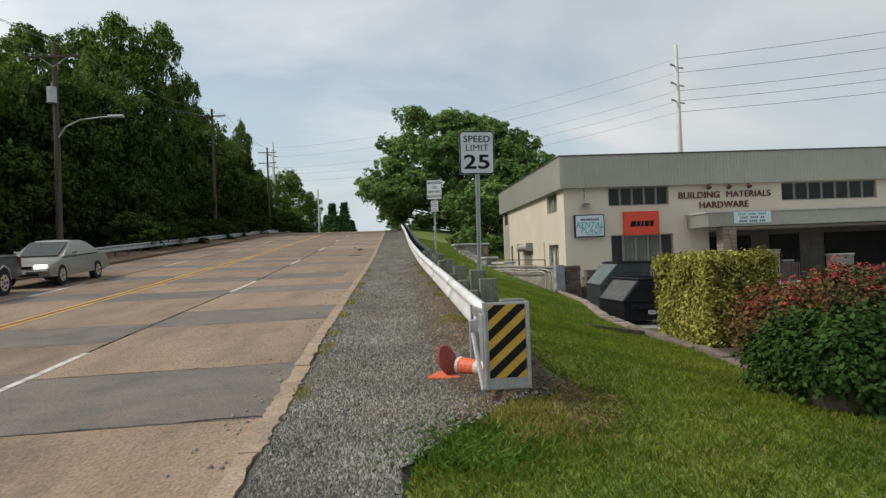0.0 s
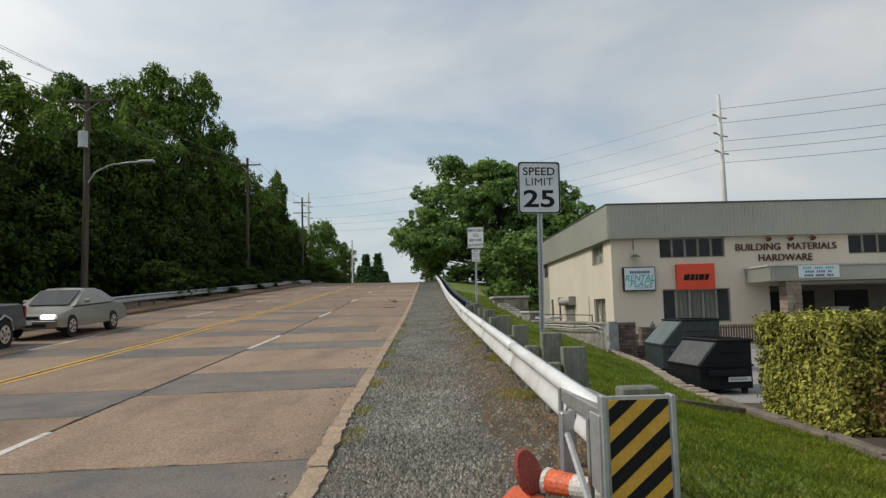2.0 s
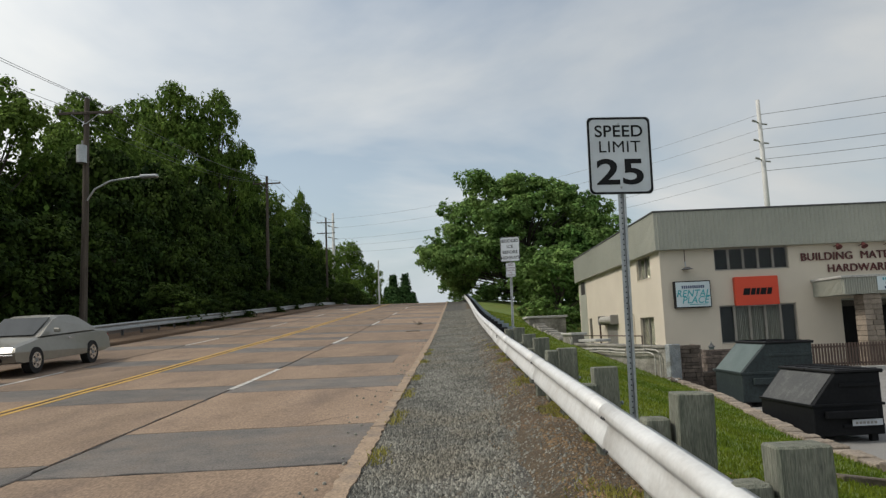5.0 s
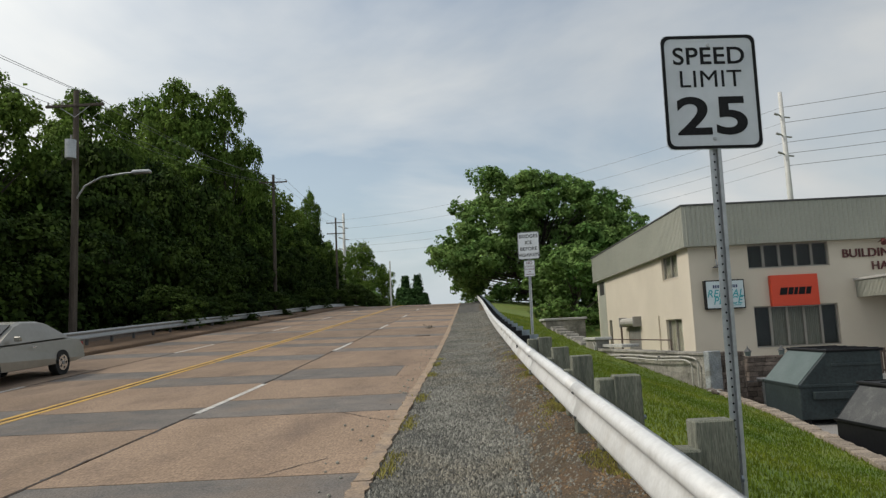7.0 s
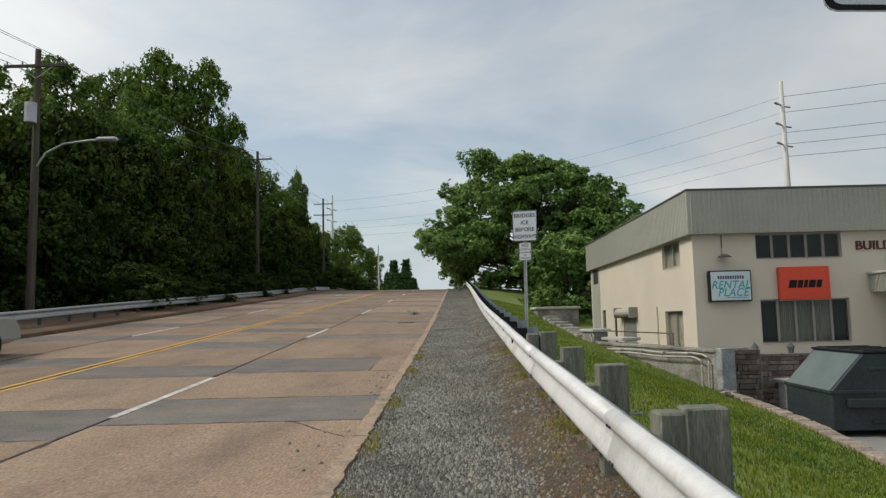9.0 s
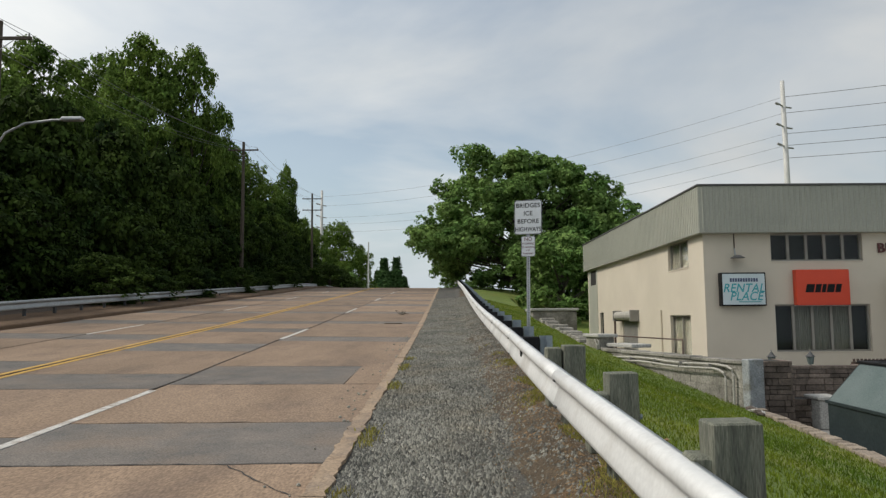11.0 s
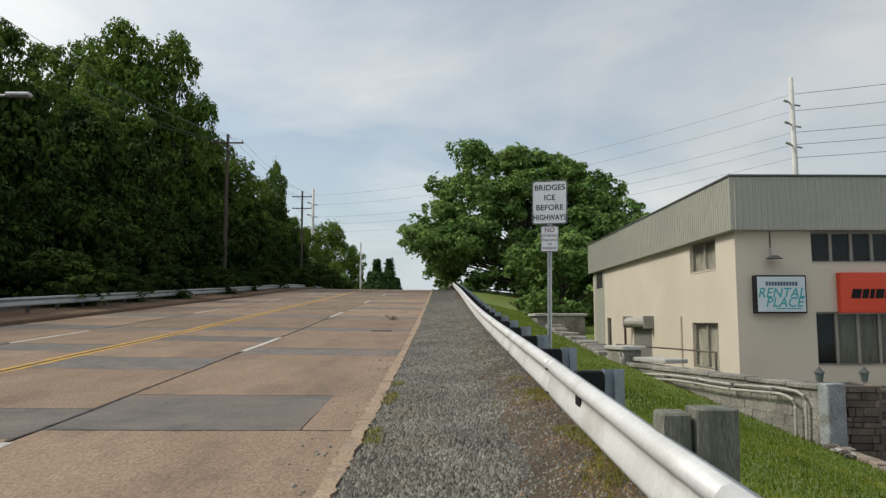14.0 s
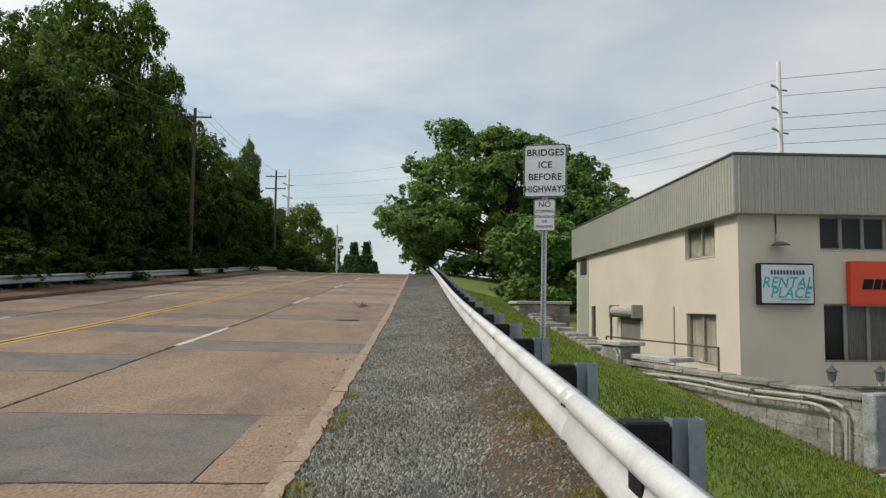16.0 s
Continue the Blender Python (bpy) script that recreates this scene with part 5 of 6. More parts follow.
def build_lot_things():
    c = base("concrete_box", pose(8.05, 28.3, LOT_Z), "pale concrete block box beside the stone wall", "block")
    part("body", box(0, 0.75, 0, 0.6, 0, 0.62, 0.02), M_SLATE, c)
    part("cap", box(-0.04, 0.5, -0.03, 0.63, 0.62, 0.70, 0.015), M_SLATE, c)
    rng = random.Random(12)
    for i in range(26):
        bm = bmesh.new()
        bmesh.ops.create_icosphere(bm, subdivisions=1, radius=1.0)
        for v in bm.verts:
            v.co *= rng.uniform(0.75, 1.15)
        x, y = 6.35 + rng.uniform(-0.1, 0.55), 27.35 + rng.uniform(-0.5, 0.7)
        ob = part("rubble_stone", bm, M_SLATE if i % 3 else M_BROWNSTONE)
        tagged(ob, "loose broken stone at the foot of the block wall", "stone", "rubble by the wall")
        ob.matrix_world = pose(x, y, max(land_z(x, y), LOT_Z) + 0.04, rng.uniform(-20, 20), rng.uniform(-20, 20), rng.uniform(0, 180)) @ Matrix.Diagonal((rng.uniform(0.08, 0.2), rng.uniform(0.07, 0.14), rng.uniform(0.04, 0.08), 1))
    # picket fence across the lot
    f = base("picket_fence", pose(0, 0, LOT_Z), "low brown picket fence on a pale kerb", "fence")
    part("kerb", box(12.6, 20.5, 34.9, 35.2, 0, 0.18, 0.01), M_SLATE, f)
    part("rail", box(12.6, 20.5, 35.04, 35.08, 0.95, 1.02), M_FENCE, f)
    part("rail", box(12.6, 20.5, 35.04, 35.08, 0.28, 0.35), M_FENCE, f)
    for i in range(66):
        x = 12.62 + i * 0.12
        part("picket", box(x, x + 0.075, 35.0, 35.03, 0.2, 1.12, 0.004), M_FENCE, f)
    # far clutter before the shop front
    for x, y, w, h, m, nm, lb in ((23.2, 36.4, 1.1, 1.35, M_BLOCKWALL, "planter", "square stone planter by the entrance"), (21.6, 38.5, 0.6, 1.1, M_NAVY, "vending_box", "blue box beside the shop front"), (20.6, 38.6, 0.9, 1.7, M_SLATE, "ice_freezer", "tall pale freezer beside the shop front")):
        t = base(nm, pose(x, y, LOT_Z), lb, nm.replace("_", " "))
        part("body", box(0, w, 0, 0.7, 0, h, 0.02), m, t)
        part("lid", box(-0.04, w + 0.04, -0.04, 0.74, h, h + 0.08, 0.01), M_SLATE, t)


build_lot_things()


def dumpster(x, y, w, d, h, yaw, m_body, m_panel, label, sticker):
    """A slant-front steel container; its sloping lid side faces west, an end wall faces south."""
    t = base("dumpster", pose(x, y, LOT_Z, 0, 0, yaw), label, "dumpster", "dumpsters in the lot")
    side = [(0, 0.12), (w, 0.12), (w, h), (w * 0.36, h), (0, h * 0.55)]
    bm = prism(side, d, "y")
    bmesh.ops.bevel(bm, geom=list(bm.edges), offset=0.012, segments=1, affect="EDGES")
    part("body", bm, m_body, t)
    # sloped panel, lid with lip, ribs, pockets, wheels
    nx, nz = w * 0.36, h * 0.45
    part("sloped_panel", prism([(-0.012, h * 0.55 + 0.01), (0.004, h * 0.55), (nx - 0.01, h - 0.03), (nx - 0.03, h - 0.02)], d - 0.14, "y"), m_panel, t, "paler scuffed sloping panel").location = (0, 0.07, 0)
    bm = box(nx - 0.03, w + 0.05, -0.04, d / 2 - 0.01, h, h + 0.05, 0.012)
    lid = part("lid", bm, M_BLOCK, t, "black plastic lid")
    part("lid", box(nx - 0.03, w + 0.05, d / 2 + 0.01, d + 0.04, h, h + 0.05, 0.012), M_BLOCK, t, "black plastic lid")
    for i in range(5):
        part("lid_rib", box(nx + 0.05, w, 0.08 + i * (d - 0.16) / 4 - 0.02, 0.08 + i * (d - 0.16) / 4 + 0.02, h + 0.05, h + 0.065), M_BLOCK, lid)
    part("rim", box(-0.03, w + 0.03, -0.03, d + 0.03, h * 0.52, h * 0.56, 0.006), m_body, t)
    for z in (0.25, h * 0.8):
        part("rib", box(w * 0.4, w - 0.02, -0.035, 0.0, z, z + 0.06, 0.006), m_body, t)
    part("lift_pocket", box(w * 0.15, w * 0.85, -0.13, 0.0, h * 0.36, h * 0.46, 0.008), m_body, t)
    part("hinge_rod", tube([(w + 0.02, -0.03, h), (w + 0.02, d + 0.03, h)], 0.02, 6), m_body, t)
    for px in (0.1, w - 0.2):
        for py in (0.08, d - 0.16):
            part("skid", box(px, px + 0.12, py, py + 0.1, 0.0, 0.14, 0.006), M_BLOCK, t)
    if sticker:
        part("label_plate", box(w * 0.52, w * 0.95, -0.05, -0.036, h * 0.24, h * 0.33), M_SIGN, t, "white printed label")
        for i in range(6):
            part("plain_bar", box(w * 0.56 + i * 0.065, w * 0.56 + i * 0.065 + 0.045, -0.053, -0.05, h * 0.265, h * 0.30), M_SHUTTER, t)


dumpster(5.98, 18.55, 1.22, 1.85, 1.17, 3, M_DUMP_BLACK, M_DUMP_GREY, "black steel dumpster with scuffed grey sloping front", True)
dumpster(7.05, 24.2, 1.75, 2.1, 1.54, -3, M_DUMP_GREEN, M_DUMP_PANEL, "dark green steel dumpster with faded sloping front", False)


def build_edging():
    """Timbers and pavers that edge the lawn."""
    e = base("lawn_edging", pose(0, 0, 0), "weathered timber and paver edging along the lawn", "edging", kind="structure")
    rng = random.Random(9)
    y = 7.4
    while y < 27.6:
        l = 0.24 if y > 14.5 else 1.2
        x0, x1 = edge_x(y), edge_x(y + l)
        yaw = math.degrees(math.atan2(l, x1 - x0)) - 90
        z = edge_z(y + l / 2)
        if y > 14.5:
            part("paver", box(-0.08, 0.16, 0.0, l - 0.012, -0.4, 0.075 + rng.uniform(-0.012, 0.015), 0.012), M_PAVER, e).matrix_local = pose(x0, y, z, rng.uniform(-2, 2), rng.uniform(-3, 3), yaw + rng.uniform(-5, 5))
        else:
            part("timber", box(-0.06, 0.10, 0.0, l - 0.02, -0.35, 0.09 + rng.uniform(-0.02, 0.02), 0.012), M_EDGE, e, "grey-brown landscape timber").matrix_local = pose(x0, y, z, rng.uniform(-1, 1), rng.uniform(-3, 3), yaw + rng.uniform(-1.5, 1.5))
        y += l
    part("timber", box(-1.2, 0.05, -0.06, 0.07, -0.2, 0.10, 0.012), M_EDGE, e, "grey-brown landscape timber").matrix_local = pose(4.6, 13.3, edge_z(13.3), 0, 10, 14)


build_edging()


def build_mulch():
    """The planting bed behind the edging."""
    ys = np.linspace(7.4, 14.4, 22)
    verts, faces = [], []
    for y in ys:
        x0 = edge_x(y) + 0.08
        for i in range(9):
            x = x0 + (9.2 - x0) * i / 8
            verts.append((x, y, edge_z(y) + 0.03 + 0.03 * noise.noise((x * 2, y * 2, 6)) - (0.5 if i == 8 else 0)))
    for j in range(len(ys) - 1):
        for i in range(8):
            k = j * 9 + i
            faces.append((k, k + 1, k + 10, k + 9))
    tagged(new("mulch_bed", sheet_mesh("mulch_bed", verts, faces, M_MULCH)), "dark bark mulch bed under the hedge and bushes", "planting bed", kind="structure")


build_mulch()


# ---- foliage ----
def leaves(name, centres, outward, per, spread, size, material, seed, slim=0.72, ruffle=0.5):
    """Leaf blades in clumps round centres, joined in one mesh."""
    rng = np.random.RandomState(seed)
    n = len(centres)
    c = np.repeat(np.array(centres, float), per, 0) + rng.normal(0, 1, (n * per, 3)) * spread
    nrm = np.repeat(np.array(outward, float), per, 0) * 0.9 + rng.normal(0, ruffle, (n * per, 3)) + np.array((0, 0, 0.35))
    nrm /= np.linalg.norm(nrm, axis=1)[:, None] + 1e-9
    h = rng.normal(0, 1, (n * per, 3))
    u = np.cross(nrm, h)
    u /= np.linalg.norm(u, axis=1)[:, None] + 1e-9
    v = np.cross(nrm, u)
    s = size * rng.uniform(0.55, 1.35, (n * per, 1))
    p = np.stack([c - u * s, c + v * s * slim + nrm * s * 0.12, c + u * s, c - v * s * slim + nrm * s * 0.12], 1).reshape(-1, 3)
    k = n * per
    me = bpy.data.meshes.new(name)
    me.vertices.add(4 * k)
    me.vertices.foreach_set("co", p.astype(np.float32).ravel())
    me.loops.add(4 * k)
    me.loops.foreach_set("vertex_index", np.arange(4 * k, dtype=np.int32))
    me.polygons.add(k)
    me.polygons.foreach_set("loop_start", np.arange(0, 4 * k, 4, dtype=np.int32))
    me.update(calc_edges=True)
    me.validate()
    me.materials.append(material)
    return me


def crown_points(lobes, n, seed, gap=-0.12):
    """Leaf places on small puffs that sit on larger lobes, with gaps left by noise between the puffs."""
    rng = np.random.RandomState(seed)
    lob = np.array(lobes, float)
    wgt = lob[:, 3] ** 2
    cs, ns = [], []
    while len(cs) < n:
        i = rng.choice(len(lob), p=wgt / wgt.sum())
        d = rng.normal(0, 1, 3)
        d /= np.linalg.norm(d)
        if d[2] < -0.45 or (d[2] < 0.0 and rng.rand() < 0.6):
            continue
        q = lob[i, :3] + d * lob[i, 3] * (0.80 + 0.38 * rng.rand() ** 1.5) * np.array((1, 1, lob[i, 4]))
        if noise.noise(Vector(q) * 0.55) < gap:
            continue
        cs.append(q)
        ns.append(d)
    return cs, ns


def puffs(cs, ns, radius, per, seed):
    """Spread each clump into leaf places over a small lumpy cap that faces outward and up."""
    rng = np.random.RandomState(seed)
    c = np.repeat(np.array(cs, float), per, 0)
    k = len(c)
    e = rng.normal(0, 1, (k, 3)) + np.repeat(np.array(ns, float), per, 0) * 0.7 + np.array((0, 0, 0.55))
    e /= np.linalg.norm(e, axis=1)[:, None]
    r = np.repeat(radius * rng.uniform(0.55, 1.25, len(cs)), per)[:, None]
    return c + e * r * rng.uniform(0.55, 1.08, (k, 1)) * np.array((1, 1, 0.72)), e


def limbs(height, lobes, seed, r0):
    rng = random.Random(seed)
    bm = tube([(0, 0, -0.5), (0.05, 0, height * 0.25), (-0.08, 0.06, height * 0.5), (0.05, 0, height * 0.8)], r0, 8, taper=r0 * 0.25)
    for x, y, z, r, q in lobes:
        zb = min(z * 0.6, height * 0.5) * rng.uniform(0.7, 1.0)
        tube([(0, 0, zb), (x * 0.4, y * 0.4, zb + (z - zb) * 0.55), (x * 0.85, y * 0.85, z)], r0 * 0.42, 6, bm, taper=r0 * 0.08)
    return bm


def tree_kind(name, height, lobes, clumps, per, spread, size, material, seed, r0, label, gap=-0.12):
    t = base(name, pose(0, 0, -60), label, "tree")
    part("trunk", limbs(height, lobes, seed, r0), M_BARK, t)
    cs, ns = crown_points(lobes, clumps, seed, gap)
    # larger leaves deep in the lobes close the crown
    rng = np.random.RandomState(seed + 500)
    lob = np.array(lobes, float)
    inner, out = [], []
    for i in rng.choice(len(lob), clumps // 2, p=lob[:, 3] ** 3 / (lob[:, 3] ** 3).sum()):
        d = rng.normal(0, 1, 3)
        d /= np.linalg.norm(d)
        inner.append(lob[i, :3] * np.array((0.9, 0.9, 1)) + d * lob[i, 3] * rng.uniform(0.2, 0.6) * np.array((1, 1, lob[i, 4])))
        out.append(d)
    cs, ns = puffs(cs, ns, spread, per, seed + 7)
    me = leaves("crown", cs, ns, 1, 0.03, size, material, seed, 0.8, 0.33)
    core = leaves("crown", inner, out, 11, spread * 0.7, size * 1.7, material, seed + 1)
    bm = bmesh.new()
    bm.from_mesh(me)
    bm.from_mesh(core)
    bm.to_mesh(me)
    bm.free()
    bpy.data.meshes.remove(core)
    ob = new("crown", me)
    ob.parent = t
    return t


def random_lobes(rng, height, radius, low, count):
    out = []
    for i in range(count):
        z = low + (height - low) * (i + 0.5) / count
        f = math.sin(math.pi * min(1.0, 0.25 + 0.75 * (z - low) / (height - low))) ** 0.7
        a = i * 2.4 + rng.uniform(-0.5, 0.5)
        rr = radius * (0.66 * f + 0.15) * (1.0 if i % 3 else 0.5) * rng.uniform(0.8, 1.12)
        out.append((math.cos(a) * rr, math.sin(a) * rr, z - 0.4, radius * rng.uniform(0.17, 0.34) * (18.0 / (count + 4)) ** 0.25 * 1.18, rng.uniform(0.5, 0.8)))
    return out


def broad_lobes(rng, count):
    """Lobes of the broad tree by the crest: its uneven domed top and its overhang to the road."""
    out = []
    while len(out) < count:
        x, y = rng.uniform(-10.0, 11.0), rng.uniform(-5.5, 5.0)
        top = float(np.interp(x, [-10.4, -8.6, -6.8, -4.6, -2.4, 0.8, 2.6, 5.6, 7.6, 10.0, 11.4], [7.2, 13.2, 14.4, 15.6, 14.8, 14.7, 13.8, 14.3, 12.6, 10.8, 8.8]))
        low = float(np.interp(x, [-10.4, -8.5, -5, 5, 11.4], [5.0, 1.6, 0.4, 0.4, 2.0]))
        fall = 1 - (abs(y) / 6.5) ** 2.2
        r = rng.uniform(0.85, 1.75)
        hi = low + (top - low) * fall - r * 0.8
        if hi < low + 0.5:
            continue
        z = hi - (hi - low) * rng.random() ** 1.6
        out.append((x * 0.96, y, z, r, rng.uniform(0.6, 0.85)))
    return out


def build_trees():
    rng = random.Random(21)
    kinds = []
    for k in range(3):
        kinds.append(tree_kind("tree", 14.0, random_lobes(rng, 13.5, 5.2, 2.4, 40), 560, 50, 0.66, 0.115, M_TREE, 31 + k, 0.28, "tall dark green broadleaf tree at the roadside", -0.10))
    # low trees whose leaves are coloured darker for the shade in the woods
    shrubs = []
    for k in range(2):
        shrubs.append(tree_kind("tree", 7.5, random_lobes(rng, 7.2, 4.2, 0.5, 26), 300, 40, 0.64, 0.13, M_UNDER, 41 + k, 0.14, "dense green understorey tree behind the guardrail, woodland shade put into its leaf colour", -0.2))
    def put(kind, x, y, s, sz=None, sink=0.2):
        z = land_z(x, y) - sink
        copy_thing(kind, pose(x, y, z, 0, 0, rng.uniform(0, 360)) @ Matrix.Diagonal((s, s, sz or s, 1)))
    # tall trees: place, width and the height of the top
    for i, (x, y, s, top) in enumerate(((-24, 14, 1.0, 13.0), (-26, 28, 1.0, 14.5), (-27, 39, 0.95, 16.0), (-27.8, 48, 0.95, 17.6), (-35, 52, 1.2, 18.0), (-29.5, 60, 0.9, 18.0), (-25.5, 66, 0.8, 17.2), (-30.5, 66, 0.95, 22.0), (-27.4, 77, 1.05, 26.4), (-33, 83, 1.2, 27.2), (-23.5, 79, 0.78, 26.2), (-25.0, 89, 0.95, 21.5), (-23.8, 98, 0.9, 20.2), (-23.4, 108, 0.85, 19.4), (-23.4, 120, 0.46, 24.2), (-22.6, 130, 0.62, 18.0), (-23.0, 143, 0.7, 17.5), (-37, 98, 1.3, 22.0), (-26.0, 195, 1.25, 25.5), (-31.0, 185, 1.2, 23.0), (-21.4, 202, 0.8, 20.0), (-22.0, 172, 0.7, 14.5))):
        put(kinds[i % 3], x, y, s, (top - land_z(x, y)) / 12.7)
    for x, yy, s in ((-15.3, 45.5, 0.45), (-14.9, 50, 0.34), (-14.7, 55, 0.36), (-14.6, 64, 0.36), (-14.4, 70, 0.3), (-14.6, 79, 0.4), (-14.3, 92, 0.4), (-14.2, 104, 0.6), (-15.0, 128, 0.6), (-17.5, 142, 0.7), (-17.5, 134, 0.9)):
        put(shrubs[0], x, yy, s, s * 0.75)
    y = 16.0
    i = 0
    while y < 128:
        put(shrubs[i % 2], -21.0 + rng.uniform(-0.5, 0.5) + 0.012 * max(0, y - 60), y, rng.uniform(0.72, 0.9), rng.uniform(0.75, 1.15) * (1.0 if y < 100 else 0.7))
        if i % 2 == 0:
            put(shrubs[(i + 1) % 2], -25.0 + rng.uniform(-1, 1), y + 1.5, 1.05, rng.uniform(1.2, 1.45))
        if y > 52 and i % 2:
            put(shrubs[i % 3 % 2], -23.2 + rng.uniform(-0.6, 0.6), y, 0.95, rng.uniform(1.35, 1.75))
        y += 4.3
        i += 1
    for k in kinds + shrubs:
        for o in (*k.children_recursive, k):
            bpy.data.objects.remove(o)
    # the broad tree beyond the store, and smaller ones round it
    t = tree_kind("tree", 12.2, broad_lobes(random.Random(77), 185), 2500, 42, 0.62, 0.15, M_TREE_BRIGHT, 91, 0.30, "broad bright green tree beside the crest of the road", -0.3)
    t.matrix_world = pose(8.2, 84.0, 4.4)
    t2 = tree_kind("tree", 12.0, random_lobes(random.Random(5), 11.5, 6.0, 0.6, 40), 480, 38, 0.62, 0.17, M_TREE_BRIGHT, 95, 0.3, "leafy green tree behind the store", -0.15)
    t2.matrix_world = pose(15.5, 90.0, 2.6, 0, 0, 130)
    copy_thing(t2, pose(5.0, 100.0, 4.8, 0, 0, 60) @ Matrix.Diagonal((0.35, 0.35, 0.24, 1)))
    copy_thing(t2, pose(1.8, 112.0, 5.0, 0, 0, 160) @ Matrix.Diagonal((0.45, 0.45, 0.26, 1)))
    copy_thing(t2, pose(10.0, 73.0, 0.6, 0, 0, 210) @ Matrix.Diagonal((0.8, 0.8, 0.72, 1)))
    copy_thing(t2, pose(18.5, 78.0, 0.6, 0, 0, 250) @ Matrix.Diagonal((0.9, 0.9, 0.72, 1)))
    copy_thing(t2, pose(47.0, 103.0, 1.2, 0, 0, 20) @ Matrix.Diagonal((0.7, 0.7, 1.0, 1)))
    # conifers and small trees past the crest
    con = base("conifer", pose(0, 0, -60), "dark pointed conifer beyond the crest", "tree")
    part("trunk", tube([(0, 0, -0.5), (0, 0, 12)], 0.22, 6, taper=0.04), M_BARK, con)
    rr = np.random.RandomState(5)
    cs, ns = [], []
    for i in range(900):
        z = 12.5 * rr.rand() ** 1.25
        a = rr.uniform(0, 6.283)
        r = (12.8 - z) * 0.24 * (0.55 + 0.45 * rr.rand()) * (0.8 + 0.2 * math.sin(z * 5))
        cs.append((math.cos(a) * r, math.sin(a) * r, z + 0.4))
        ns.append((math.cos(a), math.sin(a), 0.3))
    ob = new("crown", leaves("crown", cs, ns, 10, 0.25, 0.2, M_CONIFER, 3))
    ob.parent = con
    con.matrix_world = pose(-15.4, 260, 3.0) @ Matrix.Diagonal((2.1, 2.1, 1.55, 1))
    for x, y, s in ((-19.8, 262, 1.0), (-13.2, 270, 0.7), (-17.6, 255, 0.75), (-22.4, 266, 0.8)):
        copy_thing(con, pose(x, y, 3.0, 0, 0, x * 20) @ Matrix.Diagonal((s, s, s, 1)))
    for x, y, s in ((-15.5, 130, 0.32), (-19, 160, 0.6), (8, 175, 0.6), (-16.5, 118, 0.3)):
        copy_thing(t2, pose(x, y, max(road_z(y), 5.0) - 0.5, 0, 0, x * 31) @ Matrix.Diagonal((s, s, s, 1)))


build_trees()


def box_surface(rng, n, lo, hi, round_top=0.12):
    cs, ns = [], []
    lo, hi = np.array(lo, float), np.array(hi, float)
    size = hi - lo
    areas = np.array([size[1] * size[2]] * 2 + [size[0] * size[2]] * 2 + [size[0] * size[1]])
    for _ in range(n):
        f = rng.choice(5, p=areas / areas.sum())
        q = lo + size * rng.rand(3)
        d = np.zeros(3)
        if f < 2:
            q[0], d[0] = (lo[0], -1) if f == 0 else (hi[0], 1)
        elif f < 4:
            q[1], d[1] = (lo[1], -1) if f == 2 else (hi[1], 1)
        else:
            q[2], d[2] = hi[2], 1
        q = q + d * (0.10 * noise.noise(Vector(q) * 1.6) + 0.05 * noise.noise(Vector(q) * 5) - 0.05 * rng.rand())
        cs.append(q)
        ns.append(d)
    return cs, ns


def build_hedge(x0, x1, y0, y1, z0, z1, seed, n, label):
    h = base("clipped_hedge", pose(x0, y0, z0), label, "hedge")
    rng = np.random.RandomState(seed)
    w, d, t = x1 - x0, y1 - y0, z1 - z0
    cs, ns = box_surface(rng, n, (0, 0, 0.05), (w, d, t))
    part("branch_core", box(0.09, w - 0.09, 0.09, d - 0.09, -0.1, t - 0.1, 0.05), M_BARK, h)
    ob = new("foliage", leaves("foliage", cs, ns, 5, 0.045, 0.034, M_HEDGE, seed, 0.5))
    ob.parent = h


build_hedge(4.84, 5.95, 11.05, 13.2, -0.05, 1.40, 3, 6200, "clipped yellow-green variegated hedge above the lawn edge")
build_hedge(8.4, 9.8, 9.6, 10.8, -0.1, 1.05, 4, 2600, "clipped yellow-green variegated hedge beside the flowers")


def build_bush(name, x, y, lobes, n, per, spread, size, material, seed, label, category="bush"):
    b = base(name, pose(x, y, land_z(x, y)), label, category)
    bm = bmesh.new()
    for lx, ly, lz, r, q in lobes:
        bmesh.ops.create_icosphere(bm, subdivisions=2, radius=r * 0.72, matrix=Matrix.Translation((lx, ly, lz)) @ Matrix.Diagonal((1, 1, q, 1)))
    part("branch_core", bm, M_BARK, b)
    cs, ns = crown_points(lobes, n, seed, -0.5)
    ob = new("foliage", leaves("foliage", cs, ns, per, spread, size, material, seed))
    ob.parent = b
    return b, cs


build_bush("bush", 4.32, 6.5, [(-0.44, -0.3, 0.26, 0.50, 0.95), (0.28, -0.55, 0.26, 0.54, 0.95), (0.0, 0.25, 0.40, 0.54, 0.85), (0.55, 0.2, 0.38, 0.54, 0.9), (-0.25, 0.7, 0.30, 0.50, 0.95), (0.9, -0.5, 0.34, 0.5, 0.9)], 6500, 5, 0.05, 0.030, M_BUSH, 11, "rounded glossy green bush beside the lawn edging")
build_bush("bush", 5.5, 9.05, [(-0.5, 0, 0.38, 0.5, 0.9), (0.3, 0.2, 0.42, 0.55, 0.85), (1.1, 0.0, 0.4, 0.5, 0.9)], 2000, 5, 0.05, 0.042, M_BUSH, 14, "green bush behind the rounded bush")
